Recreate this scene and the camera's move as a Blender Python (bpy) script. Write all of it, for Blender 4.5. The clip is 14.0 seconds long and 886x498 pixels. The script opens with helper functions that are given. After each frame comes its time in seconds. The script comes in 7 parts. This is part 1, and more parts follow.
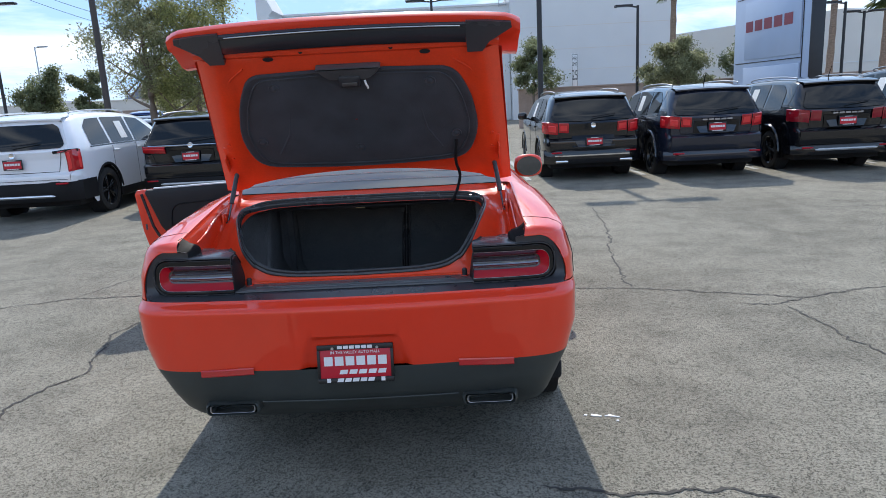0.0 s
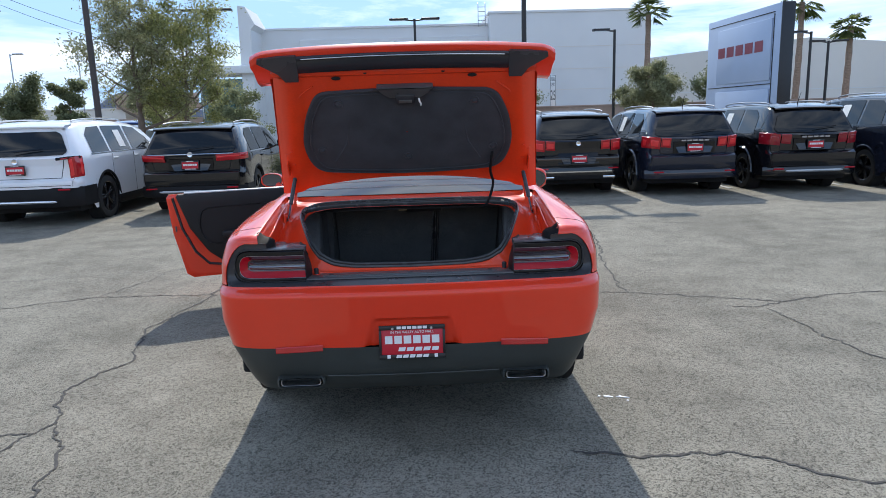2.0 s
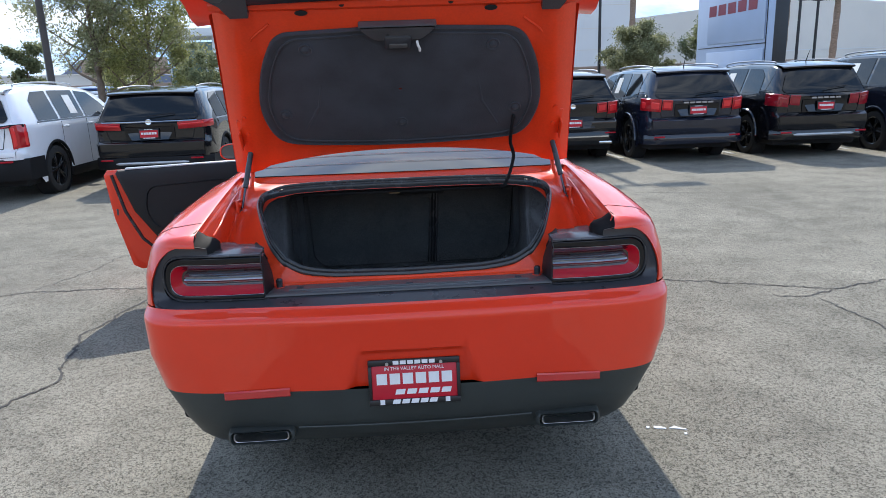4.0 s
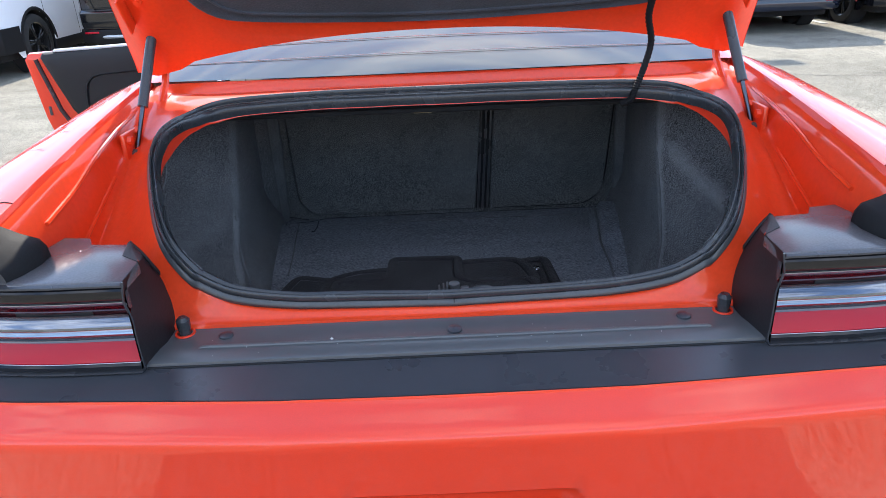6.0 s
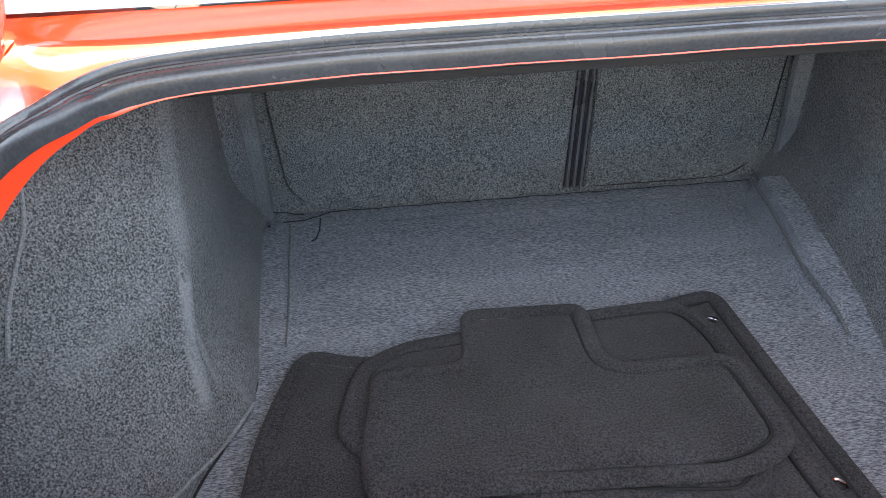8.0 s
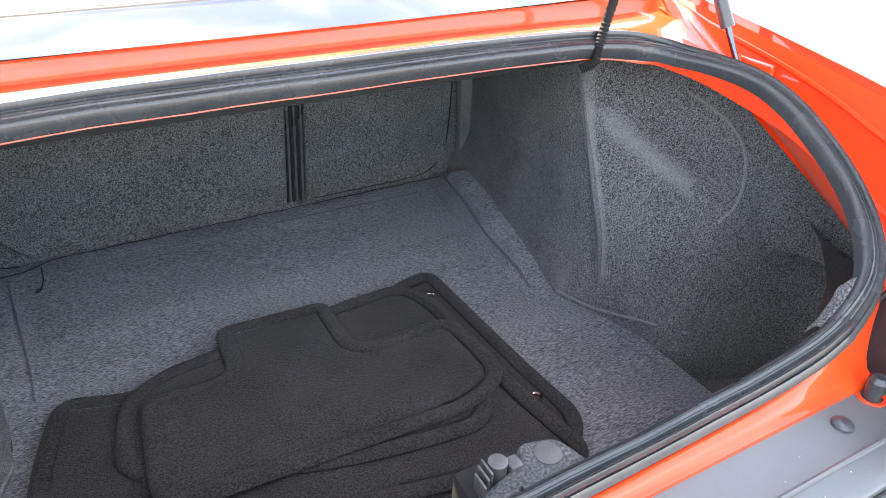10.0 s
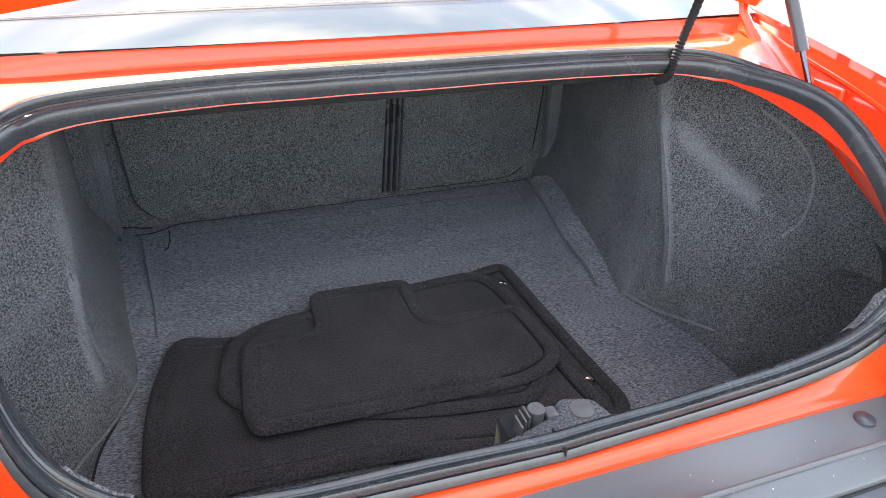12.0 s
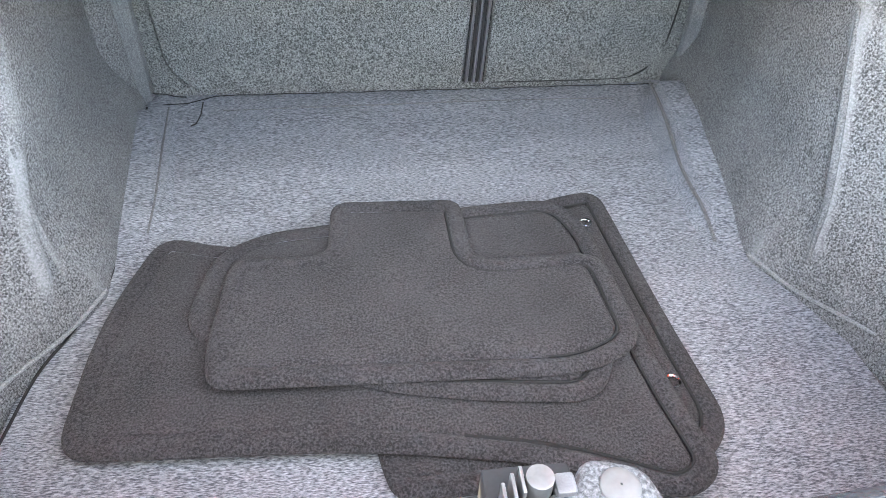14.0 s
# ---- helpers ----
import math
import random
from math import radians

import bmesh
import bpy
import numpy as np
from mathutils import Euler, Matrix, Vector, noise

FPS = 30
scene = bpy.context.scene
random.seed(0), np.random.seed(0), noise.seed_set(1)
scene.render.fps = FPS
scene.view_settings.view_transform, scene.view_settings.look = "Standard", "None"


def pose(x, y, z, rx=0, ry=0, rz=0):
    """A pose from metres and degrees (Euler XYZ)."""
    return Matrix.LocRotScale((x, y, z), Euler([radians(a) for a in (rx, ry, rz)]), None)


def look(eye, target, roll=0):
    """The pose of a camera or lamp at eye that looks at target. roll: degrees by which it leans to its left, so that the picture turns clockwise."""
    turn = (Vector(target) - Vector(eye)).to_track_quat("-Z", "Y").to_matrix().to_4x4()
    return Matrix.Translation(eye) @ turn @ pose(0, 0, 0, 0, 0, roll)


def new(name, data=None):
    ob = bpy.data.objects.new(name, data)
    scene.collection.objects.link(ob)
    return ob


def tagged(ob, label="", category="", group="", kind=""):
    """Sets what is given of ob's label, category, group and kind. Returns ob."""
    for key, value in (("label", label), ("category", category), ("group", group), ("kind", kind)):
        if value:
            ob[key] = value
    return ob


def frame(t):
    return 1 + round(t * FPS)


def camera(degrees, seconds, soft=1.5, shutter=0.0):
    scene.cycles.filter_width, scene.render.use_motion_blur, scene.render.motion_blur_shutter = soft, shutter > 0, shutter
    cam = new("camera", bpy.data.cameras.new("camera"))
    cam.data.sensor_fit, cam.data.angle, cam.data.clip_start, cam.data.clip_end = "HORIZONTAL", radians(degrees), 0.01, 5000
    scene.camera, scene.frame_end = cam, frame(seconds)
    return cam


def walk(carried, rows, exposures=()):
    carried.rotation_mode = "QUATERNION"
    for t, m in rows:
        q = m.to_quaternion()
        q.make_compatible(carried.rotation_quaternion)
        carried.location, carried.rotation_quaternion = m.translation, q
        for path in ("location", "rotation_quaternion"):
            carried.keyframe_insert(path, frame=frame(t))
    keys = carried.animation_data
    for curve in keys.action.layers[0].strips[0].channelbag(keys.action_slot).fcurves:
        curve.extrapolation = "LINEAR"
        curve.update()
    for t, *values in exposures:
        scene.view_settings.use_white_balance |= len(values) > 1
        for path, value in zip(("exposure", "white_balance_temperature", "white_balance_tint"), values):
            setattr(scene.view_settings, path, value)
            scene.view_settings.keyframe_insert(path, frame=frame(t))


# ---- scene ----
cam = camera(65.8, 14.0, soft=0.65)
PATH = [
    (0, (0.438, -2.686, 1.646), (0.401, -0.732, 1.22), -3.0),
    (0.5, (0.225, -2.779, 1.655), (0.254, -0.821, 1.249), -2.1),
    (1, (0.139, -2.944, 1.651), (0.136, -0.981, 1.272), -2.1),
    (1.5, (0.109, -3.105, 1.657), (0.117, -1.14, 1.286), -1.8),
    (2, (0.087, -3.157, 1.658), (0.133, -1.195, 1.275), -1.7),
    (2.5, (0.088, -3.021, 1.643), (0.115, -1.062, 1.241), -1.4),
    (3, (0.05, -2.768, 1.64), (0.131, -0.812, 1.233), -1.5),
    (3.2, (0.037, -2.677, 1.639), (0.126, -0.724, 1.219), -1.6),
    (5.3, (-0.026, -1.258, 1.538), (0.062, 0.635, 0.898), -3.0),
    (5.5, (-0.012, -1.12, 1.533), (0.056, 0.759, 0.851), -3.3),
    (6, (-0.014, -0.835, 1.506), (-0.014, 0.987, 0.683), -2.5),
    (6.5, (-0.103, -0.548, 1.482), (-0.082, 1.241, 0.588), -0.9),
    (7, (-0.172, -0.293, 1.457), (-0.123, 1.454, 0.484), -1.3),
    (7.5, (-0.19, -0.046, 1.415), (-0.201, 1.654, 0.36), -2.7),
    (8, (-0.233, 0.064, 1.395), (-0.158, 1.731, 0.292), -3.1),
    (8.5, (-0.248, 0.094, 1.396), (0.097, 1.709, 0.267), -1.7),
    (9, (-0.256, 0.089, 1.432), (0.523, 1.549, 0.308), 2.9),
    (9.2, (-0.237, 0.077, 1.432), (0.65, 1.493, 0.333), 3.0),
    (11.3, (-0.395, -0.271, 1.569), (0.267, 1.295, 0.516), 1.2),
    (11.5, (-0.389, -0.27, 1.562), (0.256, 1.307, 0.514), 1.3),
    (12, (-0.319, -0.198, 1.503), (0.283, 1.39, 0.446), 2.5),
    (12.5, (-0.221, -0.059, 1.425), (0.211, 1.457, 0.194), 2.5),
    (13, (-0.156, 0.041, 1.386), (0.166, 1.532, 0.093), 1.6),
    (13.5, (-0.125, 0.101, 1.363), (0.114, 1.555, 0.011), 2.1),
    (14, (-0.109, 0.067, 1.365), (0.098, 1.547, 0.036), 2.3),
]
EXPOSURES = [(0, 0.78, 6350, 9), (3.2, 0.78, 6350, 9), (5.3, 1.77, 6500, 10), (6.5, 2.27, 7000, 10), (7.0, 2.79, 8200, 10), (7.5, 3.27, 8300, 10), (8.0, 3.85, 8300, 10), (8.6, 4.05, 8400, 10), (9.2, 4.01, 8400, 10), (11.4, 3.39, 8500, 10), (12.2, 3.42, 8500, 10), (12.5, 3.85, 8300, 9), (13.0, 4.69, 8100, 10), (13.5, 5.05, 8500, 10), (14, 5.25, 8900, 10)]
walk(cam, [(t, look(eye, target, roll)) for t, eye, target, roll in PATH], EXPOSURES)

# ---------- world and sun ----------
SUN_DIR = Vector((-0.05, 1.0, 0.92)).normalized()
world = bpy.data.worlds.new("world")
scene.world = world
world.use_nodes = True
wn, wl = world.node_tree.nodes, world.node_tree.links
bg = wn["Background"]
sky = wn.new("ShaderNodeTexSky")
sky.sky_type = "NISHITA"
sky.sun_disc = False
sky.sun_elevation = math.asin(SUN_DIR.z)
sky.sun_rotation = math.atan2(SUN_DIR.x, SUN_DIR.y)
sky.air_density, sky.dust_density, sky.ozone_density = 1.0, 0.15, 2.0
tc = wn.new("ShaderNodeTexCoord")
mp = wn.new("ShaderNodeMapping")
mp.inputs["Scale"].default_value = (1.6, 1.0, 9.0)
mp.inputs["Rotation"].default_value = (0.05, 0.12, 2.6)
cn = wn.new("ShaderNodeTexNoise")
cn.inputs["Scale"].default_value = 1.7
cn.inputs["Detail"].default_value = 8.0
cn.inputs["Roughness"].default_value = 0.6
cn.inputs["Distortion"].default_value = 0.5
cr = wn.new("ShaderNodeValToRGB")
cr.color_ramp.elements[0].position, cr.color_ramp.elements[1].position = 0.45, 0.78
cm = wn.new("ShaderNodeMixRGB")
cm.inputs[2].default_value = (6.6, 6.8, 7.1, 1)
wl.new(tc.outputs["Generated"], mp.inputs["Vector"])
wl.new(mp.outputs["Vector"], cn.inputs["Vector"])
wl.new(cn.outputs["Fac"], cr.inputs["Fac"])
wl.new(cr.outputs["Color"], cm.inputs[0])
haze = wn.new("ShaderNodeMixRGB")
haze.blend_type = "DARKEN"
haze.inputs[0].default_value = 1.0
haze.inputs[2].default_value = (2.1, 3.3, 5.2, 1)
wl.new(sky.outputs["Color"], haze.inputs[1])
wl.new(haze.outputs["Color"], cm.inputs[1])
wl.new(cm.outputs["Color"], bg.inputs["Color"])
bg.inputs["Strength"].default_value = 0.15

sun_data = bpy.data.lights.new("sun", "SUN")
sun_data.energy, sun_data.angle, sun_data.color = 2.45, radians(0.55), (1.0, 0.95, 0.87)
sun = new("sun", sun_data)
sun.matrix_world = look((0, 0, 30), Vector((0, 0, 30)) - SUN_DIR)


# ---------- materials ----------
def mat(name, base, rough=0.5, metal=0.0, coat=0.0, spec=0.5, var=0.0, vscale=6.0, bump=0.0, bscale=200.0,
        dark=None, stretch=(1, 1, 1), trans=0.0, sheen=0.0, rvar=0.0, coat_rough=0.03):
    """A principled material with colour variation at two scales, fine relief and uneven gloss."""
    m = bpy.data.materials.new(name)
    m.use_nodes = True
    n, l = m.node_tree.nodes, m.node_tree.links
    p = n["Principled BSDF"]
    p.inputs["Base Color"].default_value = (*base, 1)
    p.inputs["Roughness"].default_value = rough
    p.inputs["Metallic"].default_value = metal
    p.inputs["Coat Weight"].default_value = coat
    p.inputs["Coat Roughness"].default_value = coat_rough
    p.inputs["Specular IOR Level"].default_value = spec
    p.inputs["Transmission Weight"].default_value = trans
    p.inputs["Sheen Weight"].default_value = sheen
    if var or bump or rvar:
        c = n.new("ShaderNodeTexCoord")
        mpn = n.new("ShaderNodeMapping")
        mpn.inputs["Scale"].default_value = stretch
        l.new(c.outputs["Object"], mpn.inputs["Vector"])
        big = n.new("ShaderNodeTexNoise")
        big.inputs["Scale"].default_value = vscale
        big.inputs["Detail"].default_value = 6.0
        fine = n.new("ShaderNodeTexNoise")
        fine.inputs["Scale"].default_value = bscale
        fine.inputs["Detail"].default_value = 4.0
        l.new(mpn.outputs["Vector"], big.inputs["Vector"])
        l.new(mpn.outputs["Vector"], fine.inputs["Vector"])
        if var:
            mixf = n.new("ShaderNodeMath")
            mixf.operation = "MULTIPLY_ADD"
            mixf.inputs[1].default_value = 0.55
            half = n.new("ShaderNodeMath")
            half.operation = "MULTIPLY"
            half.inputs[1].default_value = 0.45
            l.new(fine.outputs["Fac"], half.inputs[0])
            l.new(big.outputs["Fac"], mixf.inputs[0])
            l.new(half.outputs[0], mixf.inputs[2])
            ramp = n.new("ShaderNodeValToRGB")
            lo = dark or tuple(b * (1 - var) for b in base)
            hi = tuple(min(1, b * (1 + var)) for b in base)
            ramp.color_ramp.elements[0].position, ramp.color_ramp.elements[1].position = 0.36, 0.64
            ramp.color_ramp.elements[0].color, ramp.color_ramp.elements[1].color = (*lo, 1), (*hi, 1)
            l.new(mixf.outputs[0], ramp.inputs["Fac"])
            l.new(ramp.outputs["Color"], p.inputs["Base Color"])
        if bump:
            b = n.new("ShaderNodeBump")
            b.inputs["Strength"].default_value = bump
            b.inputs["Distance"].default_value = 0.004
            l.new(fine.outputs["Fac"], b.inputs["Height"])
            l.new(b.outputs["Normal"], p.inputs["Normal"])
        if rvar:
            r = n.new("ShaderNodeMapRange")
            r.inputs["To Min"].default_value, r.inputs["To Max"].default_value = max(0.02, rough - rvar), rough + rvar
            l.new(big.outputs["Fac"], r.inputs["Value"])
            l.new(r.outputs["Result"], p.inputs["Roughness"])
    return m


def carpet(name, dark, light, scale, stretch=(1, 1, 1), bump=0.6, fold=None, wear=0.25):
    """Short pile: dark fibres with paler flecks, and slow worn patches."""
    m = mat(name, dark, 0.95, spec=0.12, sheen=0.06)
    n, l = m.node_tree.nodes, m.node_tree.links
    p = n["Principled BSDF"]
    c = n.new("ShaderNodeTexCoord")
    mpn = n.new("ShaderNodeMapping")
    mpn.inputs["Scale"].default_value = stretch
    l.new(c.outputs["Object"], mpn.inputs["Vector"])
    a = n.new("ShaderNodeTexNoise")
    a.inputs["Scale"].default_value, a.inputs["Detail"].default_value, a.inputs["Roughness"].default_value = scale, 3.0, 0.7
    w = n.new("ShaderNodeTexNoise")
    w.inputs["Scale"].default_value, w.inputs["Detail"].default_value = 9.0, 5.0
    for x in (a, w):
        l.new(mpn.outputs["Vector"], x.inputs["Vector"])
    add = n.new("ShaderNodeMath")
    add.operation = "MULTIPLY_ADD"
    add.inputs[1].default_value = wear
    l.new(w.outputs["Fac"], add.inputs[0])
    l.new(a.outputs["Fac"], add.inputs[2])
    ramp = n.new("ShaderNodeValToRGB")
    e = ramp.color_ramp.elements
    e[0].position, e[1].position = 0.385 + wear * 0.5, 0.69 + wear * 0.5
    e[0].color, e[1].color = (*dark, 1), (*light, 1)
    l.new(add.outputs[0], ramp.inputs["Fac"])
    l.new(ramp.outputs["Color"], p.inputs["Base Color"])
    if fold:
        # blends the pile towards the fold colour, so convex folds of the mould come out paler
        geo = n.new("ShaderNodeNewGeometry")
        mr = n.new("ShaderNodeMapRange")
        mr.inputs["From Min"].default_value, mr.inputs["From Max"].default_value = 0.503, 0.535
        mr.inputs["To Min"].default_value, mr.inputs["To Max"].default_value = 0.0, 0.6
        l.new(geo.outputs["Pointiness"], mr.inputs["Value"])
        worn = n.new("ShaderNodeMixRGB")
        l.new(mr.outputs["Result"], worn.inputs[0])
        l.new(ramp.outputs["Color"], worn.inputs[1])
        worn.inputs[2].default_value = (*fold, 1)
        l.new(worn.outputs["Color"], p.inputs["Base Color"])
    b = n.new("ShaderNodeBump")
    b.inputs["Strength"].default_value, b.inputs["Distance"].default_value = bump, 0.003
    l.new(a.outputs["Fac"], b.inputs["Height"])
    l.new(b.outputs["Normal"], p.inputs["Normal"])
    return m


PAINT = mat("orange_red_paint", (0.82, 0.045, 0.013), 0.40, coat=1.0, spec=0.22, var=0.05, vscale=3.0, bump=0.004, bscale=500.0)
PAINT_INNER = mat("orange_red_channel_paint", (0.80, 0.056, 0.012), 0.35, coat=1.0, spec=0.35, coat_rough=0.04, var=0.07, vscale=8.0, bump=0.02, bscale=90.0)
PAINT_MATT = mat("orange_red_inner_paint", (0.80, 0.056, 0.012), 0.42, coat=0.65, spec=0.25, coat_rough=0.05, var=0.07, vscale=8.0, bump=0.015, bscale=120.0)
BLACK_PLASTIC = mat("black_grained_plastic", (0.080, 0.080, 0.084), 0.30, var=0.25, vscale=5.0, bump=0.10, bscale=600.0, rvar=0.1)
HEATER = mat("pale_heater_print", (0.42, 0.42, 0.40), 0.6, var=0.1)
SCUFF_BLACK = mat("smooth_black_sill_plastic", (0.090, 0.094, 0.097), 0.30, var=0.10, vscale=3.0, bump=0.03, bscale=500.0, rvar=0.07)
DUST = mat("pale_dust", (0.55, 0.54, 0.52), 0.9, var=0.2, vscale=60.0)
CLAD = mat("dark_car_cladding", (0.008, 0.008, 0.009), 0.62, spec=0.25, var=0.2, bump=0.05)
SATIN_BLACK = mat("satin_black_trim", (0.044, 0.045, 0.050), 0.27, var=0.2, vscale=4.0, bump=0.03, bscale=400.0, rvar=0.08)
STRIP_BLACK = mat("satin_black_lid_strip", (0.026, 0.027, 0.033), 0.24, coat=0.3, var=0.1, vscale=5.0)
GLOSS_BLACK = mat("gloss_black_trim", (0.006, 0.006, 0.008), 0.07, coat=0.15, spec=0.4)
LOWER_BLACK = mat("dark_grey_lower_fascia", (0.044, 0.050, 0.047), 0.5, var=0.25, vscale=4.0, bump=0.08, bscale=500.0, rvar=0.1)
RUBBER = mat("black_rubber_seal", (0.034, 0.037, 0.041), 0.25, var=0.25, vscale=12.0, bump=0.08, bscale=250.0, rvar=0.12)
TYRE = mat("tyre_rubber", (0.018, 0.018, 0.018), 0.8, var=0.3, vscale=20.0, bump=0.1, bscale=300.0)
RIM_BLACK = mat("black_wheel_paint", (0.012, 0.012, 0.013), 0.25, coat=0.4, var=0.1)
RIM_GREY = mat("grey_alloy", (0.35, 0.35, 0.36), 0.3, metal=1.0, var=0.1)
CHROME = mat("chrome", (0.75, 0.76, 0.78), 0.1, metal=1.0, rvar=0.05)
ROD_STEEL = mat("dark_polished_rod", (0.10, 0.11, 0.13), 0.25, metal=1.0, rvar=0.05)
STEEL = mat("zinc_steel", (0.45, 0.46, 0.47), 0.35, metal=1.0, var=0.15, vscale=30.0)
LAMP_RED = mat("red_lens", (0.42, 0.004, 0.016), 0.16, coat=0.12, spec=0.25)
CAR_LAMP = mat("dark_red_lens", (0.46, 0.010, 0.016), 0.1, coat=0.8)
# Brighter copy for inner bars: the lit look is colour, nothing emits.
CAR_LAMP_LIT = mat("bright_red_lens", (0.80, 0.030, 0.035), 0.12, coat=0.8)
LAMP_DARK = mat("smoked_lens", (0.045, 0.012, 0.015), 0.08, coat=1.0)
LAMP_CLEAR = mat("clear_reversing_lens", (0.19, 0.21, 0.245), 0.08, metal=0.85, coat=1.0, var=0.35, vscale=30.0, stretch=(0.2, 1, 4))
# Darker red for the ring's upper band: its shade is in the colour.
LAMP_RED_SHADED = mat("shaded_red_lens", (0.10, 0.004, 0.010), 0.12, coat=0.5, spec=0.4)
HOUSING = mat("grey_black_lamp_housing", (0.105, 0.102, 0.108), 0.22, var=0.2, vscale=9.0, bump=0.02, bscale=300.0, rvar=0.06)
TAIL_BLACK = mat("satin_black_tail", (0.048, 0.050, 0.057), 0.29, var=0.12, vscale=7.0, bump=0.025, bscale=500.0, rvar=0.06)
CHEEK_BLACK = mat("black_lamp_cheek", (0.014, 0.013, 0.015), 0.52, spec=0.3, var=0.3, vscale=9.0, bump=0.06, bscale=200.0, rvar=0.08)
SEAL_LIP = mat("smooth_rubber_lip", (0.050, 0.053, 0.055), 0.30, coat=0.12, var=0.2, vscale=14.0, rvar=0.05)
BLOCK_RUBBER = mat("dull_black_rubber", (0.010, 0.010, 0.011), 0.7, spec=0.2, var=0.2, vscale=8.0, bump=0.05, bscale=200.0)
BEZEL_GREY = mat("mid_grey_clip", (0.088, 0.086, 0.084), 0.5, var=0.1, vscale=30.0)
ZINC = mat("dull_zinc", (0.15, 0.15, 0.148), 0.45, metal=0.7, var=0.12, vscale=40.0)
GLASS_DARK = mat("tinted_glass", (0.010, 0.012, 0.013), 0.03, spec=0.5)
GLASS_REAR = mat("tinted_rear_glass", (0.070, 0.080, 0.079), 0.05, spec=0.6, coat=0.55, coat_rough=0.03)
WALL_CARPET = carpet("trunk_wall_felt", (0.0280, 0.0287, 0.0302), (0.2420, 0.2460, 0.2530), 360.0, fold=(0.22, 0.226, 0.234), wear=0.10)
POCKET_CARPET = carpet("wheel_pocket_felt", (0.0328, 0.0336, 0.0353), (0.2214, 0.2255, 0.2321), 370.0, wear=0.10)
FLOOR_CARPET = carpet("trunk_floor_carpet", (0.0560, 0.0620, 0.0740), (0.3300, 0.3470, 0.3770), 350.0, stretch=(0.40, 1.6, 1.0), wear=0.10)
SEAT_CARPET = carpet("seatback_felt", (0.0275, 0.0296, 0.0296), (0.2340, 0.2400, 0.2385), 350.0, wear=0.10)
MAT_CARPET = carpet("floor_mat_pile", (0.0165, 0.0158, 0.0172), (0.0690, 0.0665, 0.0715), 350.0, bump=1.0, wear=0.22)
MAT_BIND = carpet("floor_mat_edge", (0.0150, 0.0143, 0.0156), (0.0660, 0.0635, 0.0685), 350.0, bump=0.9)
LID_FELT = mat("lid_liner_felt", (0.038, 0.040, 0.049), 0.92, var=0.3, vscale=7.0, bump=0.35, bscale=260.0, sheen=0.15)
# Paler felt for the corner strips, moulded ridges and floor edges.
FELT_EDGE = carpet("pale_felt_edge", (0.0615, 0.0640, 0.0664), (0.1845, 0.1902, 0.1968), 430.0, bump=0.3)
PALE_SEAM = carpet("pale_stretched_seam", (0.11, 0.114, 0.118), (0.27, 0.275, 0.283), 430.0, bump=0.3)
GREY_FELT = carpet("grey_latch_felt", (0.0451, 0.0467, 0.0492), (0.1640, 0.1681, 0.1722), 260.0)
DOOR_TRIM = mat("black_door_trim", (0.008, 0.008, 0.0095), 0.6, var=0.2, vscale=6.0, bump=0.08, bscale=300.0)
WHITE_PLAIN = mat("white_print", (0.82, 0.82, 0.82), 0.45, var=0.03)
RED_PRINT = mat("red_print", (0.55, 0.012, 0.03), 0.35, var=0.05)
PLATE_BLACK = mat("black_plate_frame", (0.012, 0.012, 0.013), 0.35, var=0.1)
PAPER = mat("white_paper", (0.8, 0.8, 0.78), 0.7, var=0.06, vscale=8.0)
WHITE_PAINT = mat("white_car_paint", (0.84, 0.85, 0.87), 0.3, coat=1.0, var=0.02)
BLACK_PAINT = mat("black_car_paint", (0.006, 0.006, 0.008), 0.10, coat=0.8, spec=0.35, var=0.1)
NAVY_PAINT = mat("dark_blue_black_car_paint", (0.012, 0.015, 0.027), 0.10, coat=0.8, spec=0.35, var=0.1)
SILVER_PAINT = mat("silver_car_paint", (0.45, 0.46, 0.47), 0.28, metal=0.6, coat=1.0, var=0.04)
BLUE_PAINT = mat("blue_car_paint", (0.03, 0.07, 0.22), 0.25, coat=1.0, var=0.05)
STUCCO = mat("white_stucco", (0.74, 0.74, 0.73), 0.9, var=0.05, vscale=0.35, bump=0.25, bscale=30.0)
STUCCO_WARM = mat("cream_stucco", (0.74, 0.69, 0.62), 0.9, var=0.06, vscale=0.3, bump=0.25, bscale=30.0)
BLOCK_WALL = mat("brown_block_wall", (0.42, 0.31, 0.25), 0.95, var=0.15, vscale=1.5, bump=0.4, bscale=25.0)
GREEN_GLASS = mat("storefront_glass", (0.10, 0.20, 0.20), 0.05, spec=0.8, coat=0.5)
SIGN_BLUE = mat("blue_grey_sign_panel", (0.40, 0.48, 0.62), 0.4, var=0.05, vscale=0.8, rvar=0.08)
SIGN_EDGE = mat("dark_sign_side", (0.012, 0.013, 0.016), 0.35, var=0.15)
SIGN_RED = mat("dark_red_sign_print", (0.26, 0.045, 0.06), 0.4, var=0.05)
POLE_DARK = mat("dark_bronze_pole", (0.022, 0.020, 0.020), 0.45, var=0.25, vscale=2.0)
POLE_BROWN = mat("brown_pole", (0.055, 0.045, 0.04), 0.6, var=0.25, vscale=2.0)
BARK = mat("grey_brown_bark", (0.17, 0.13, 0.10), 0.95, var=0.35, vscale=8.0, bump=0.8, bscale=40.0, stretch=(1, 1, 0.3))
PALM_BARK = mat("palm_bark", (0.26, 0.19, 0.14), 0.95, var=0.35, vscale=6.0, bump=0.9, bscale=14.0, stretch=(1, 1, 4))
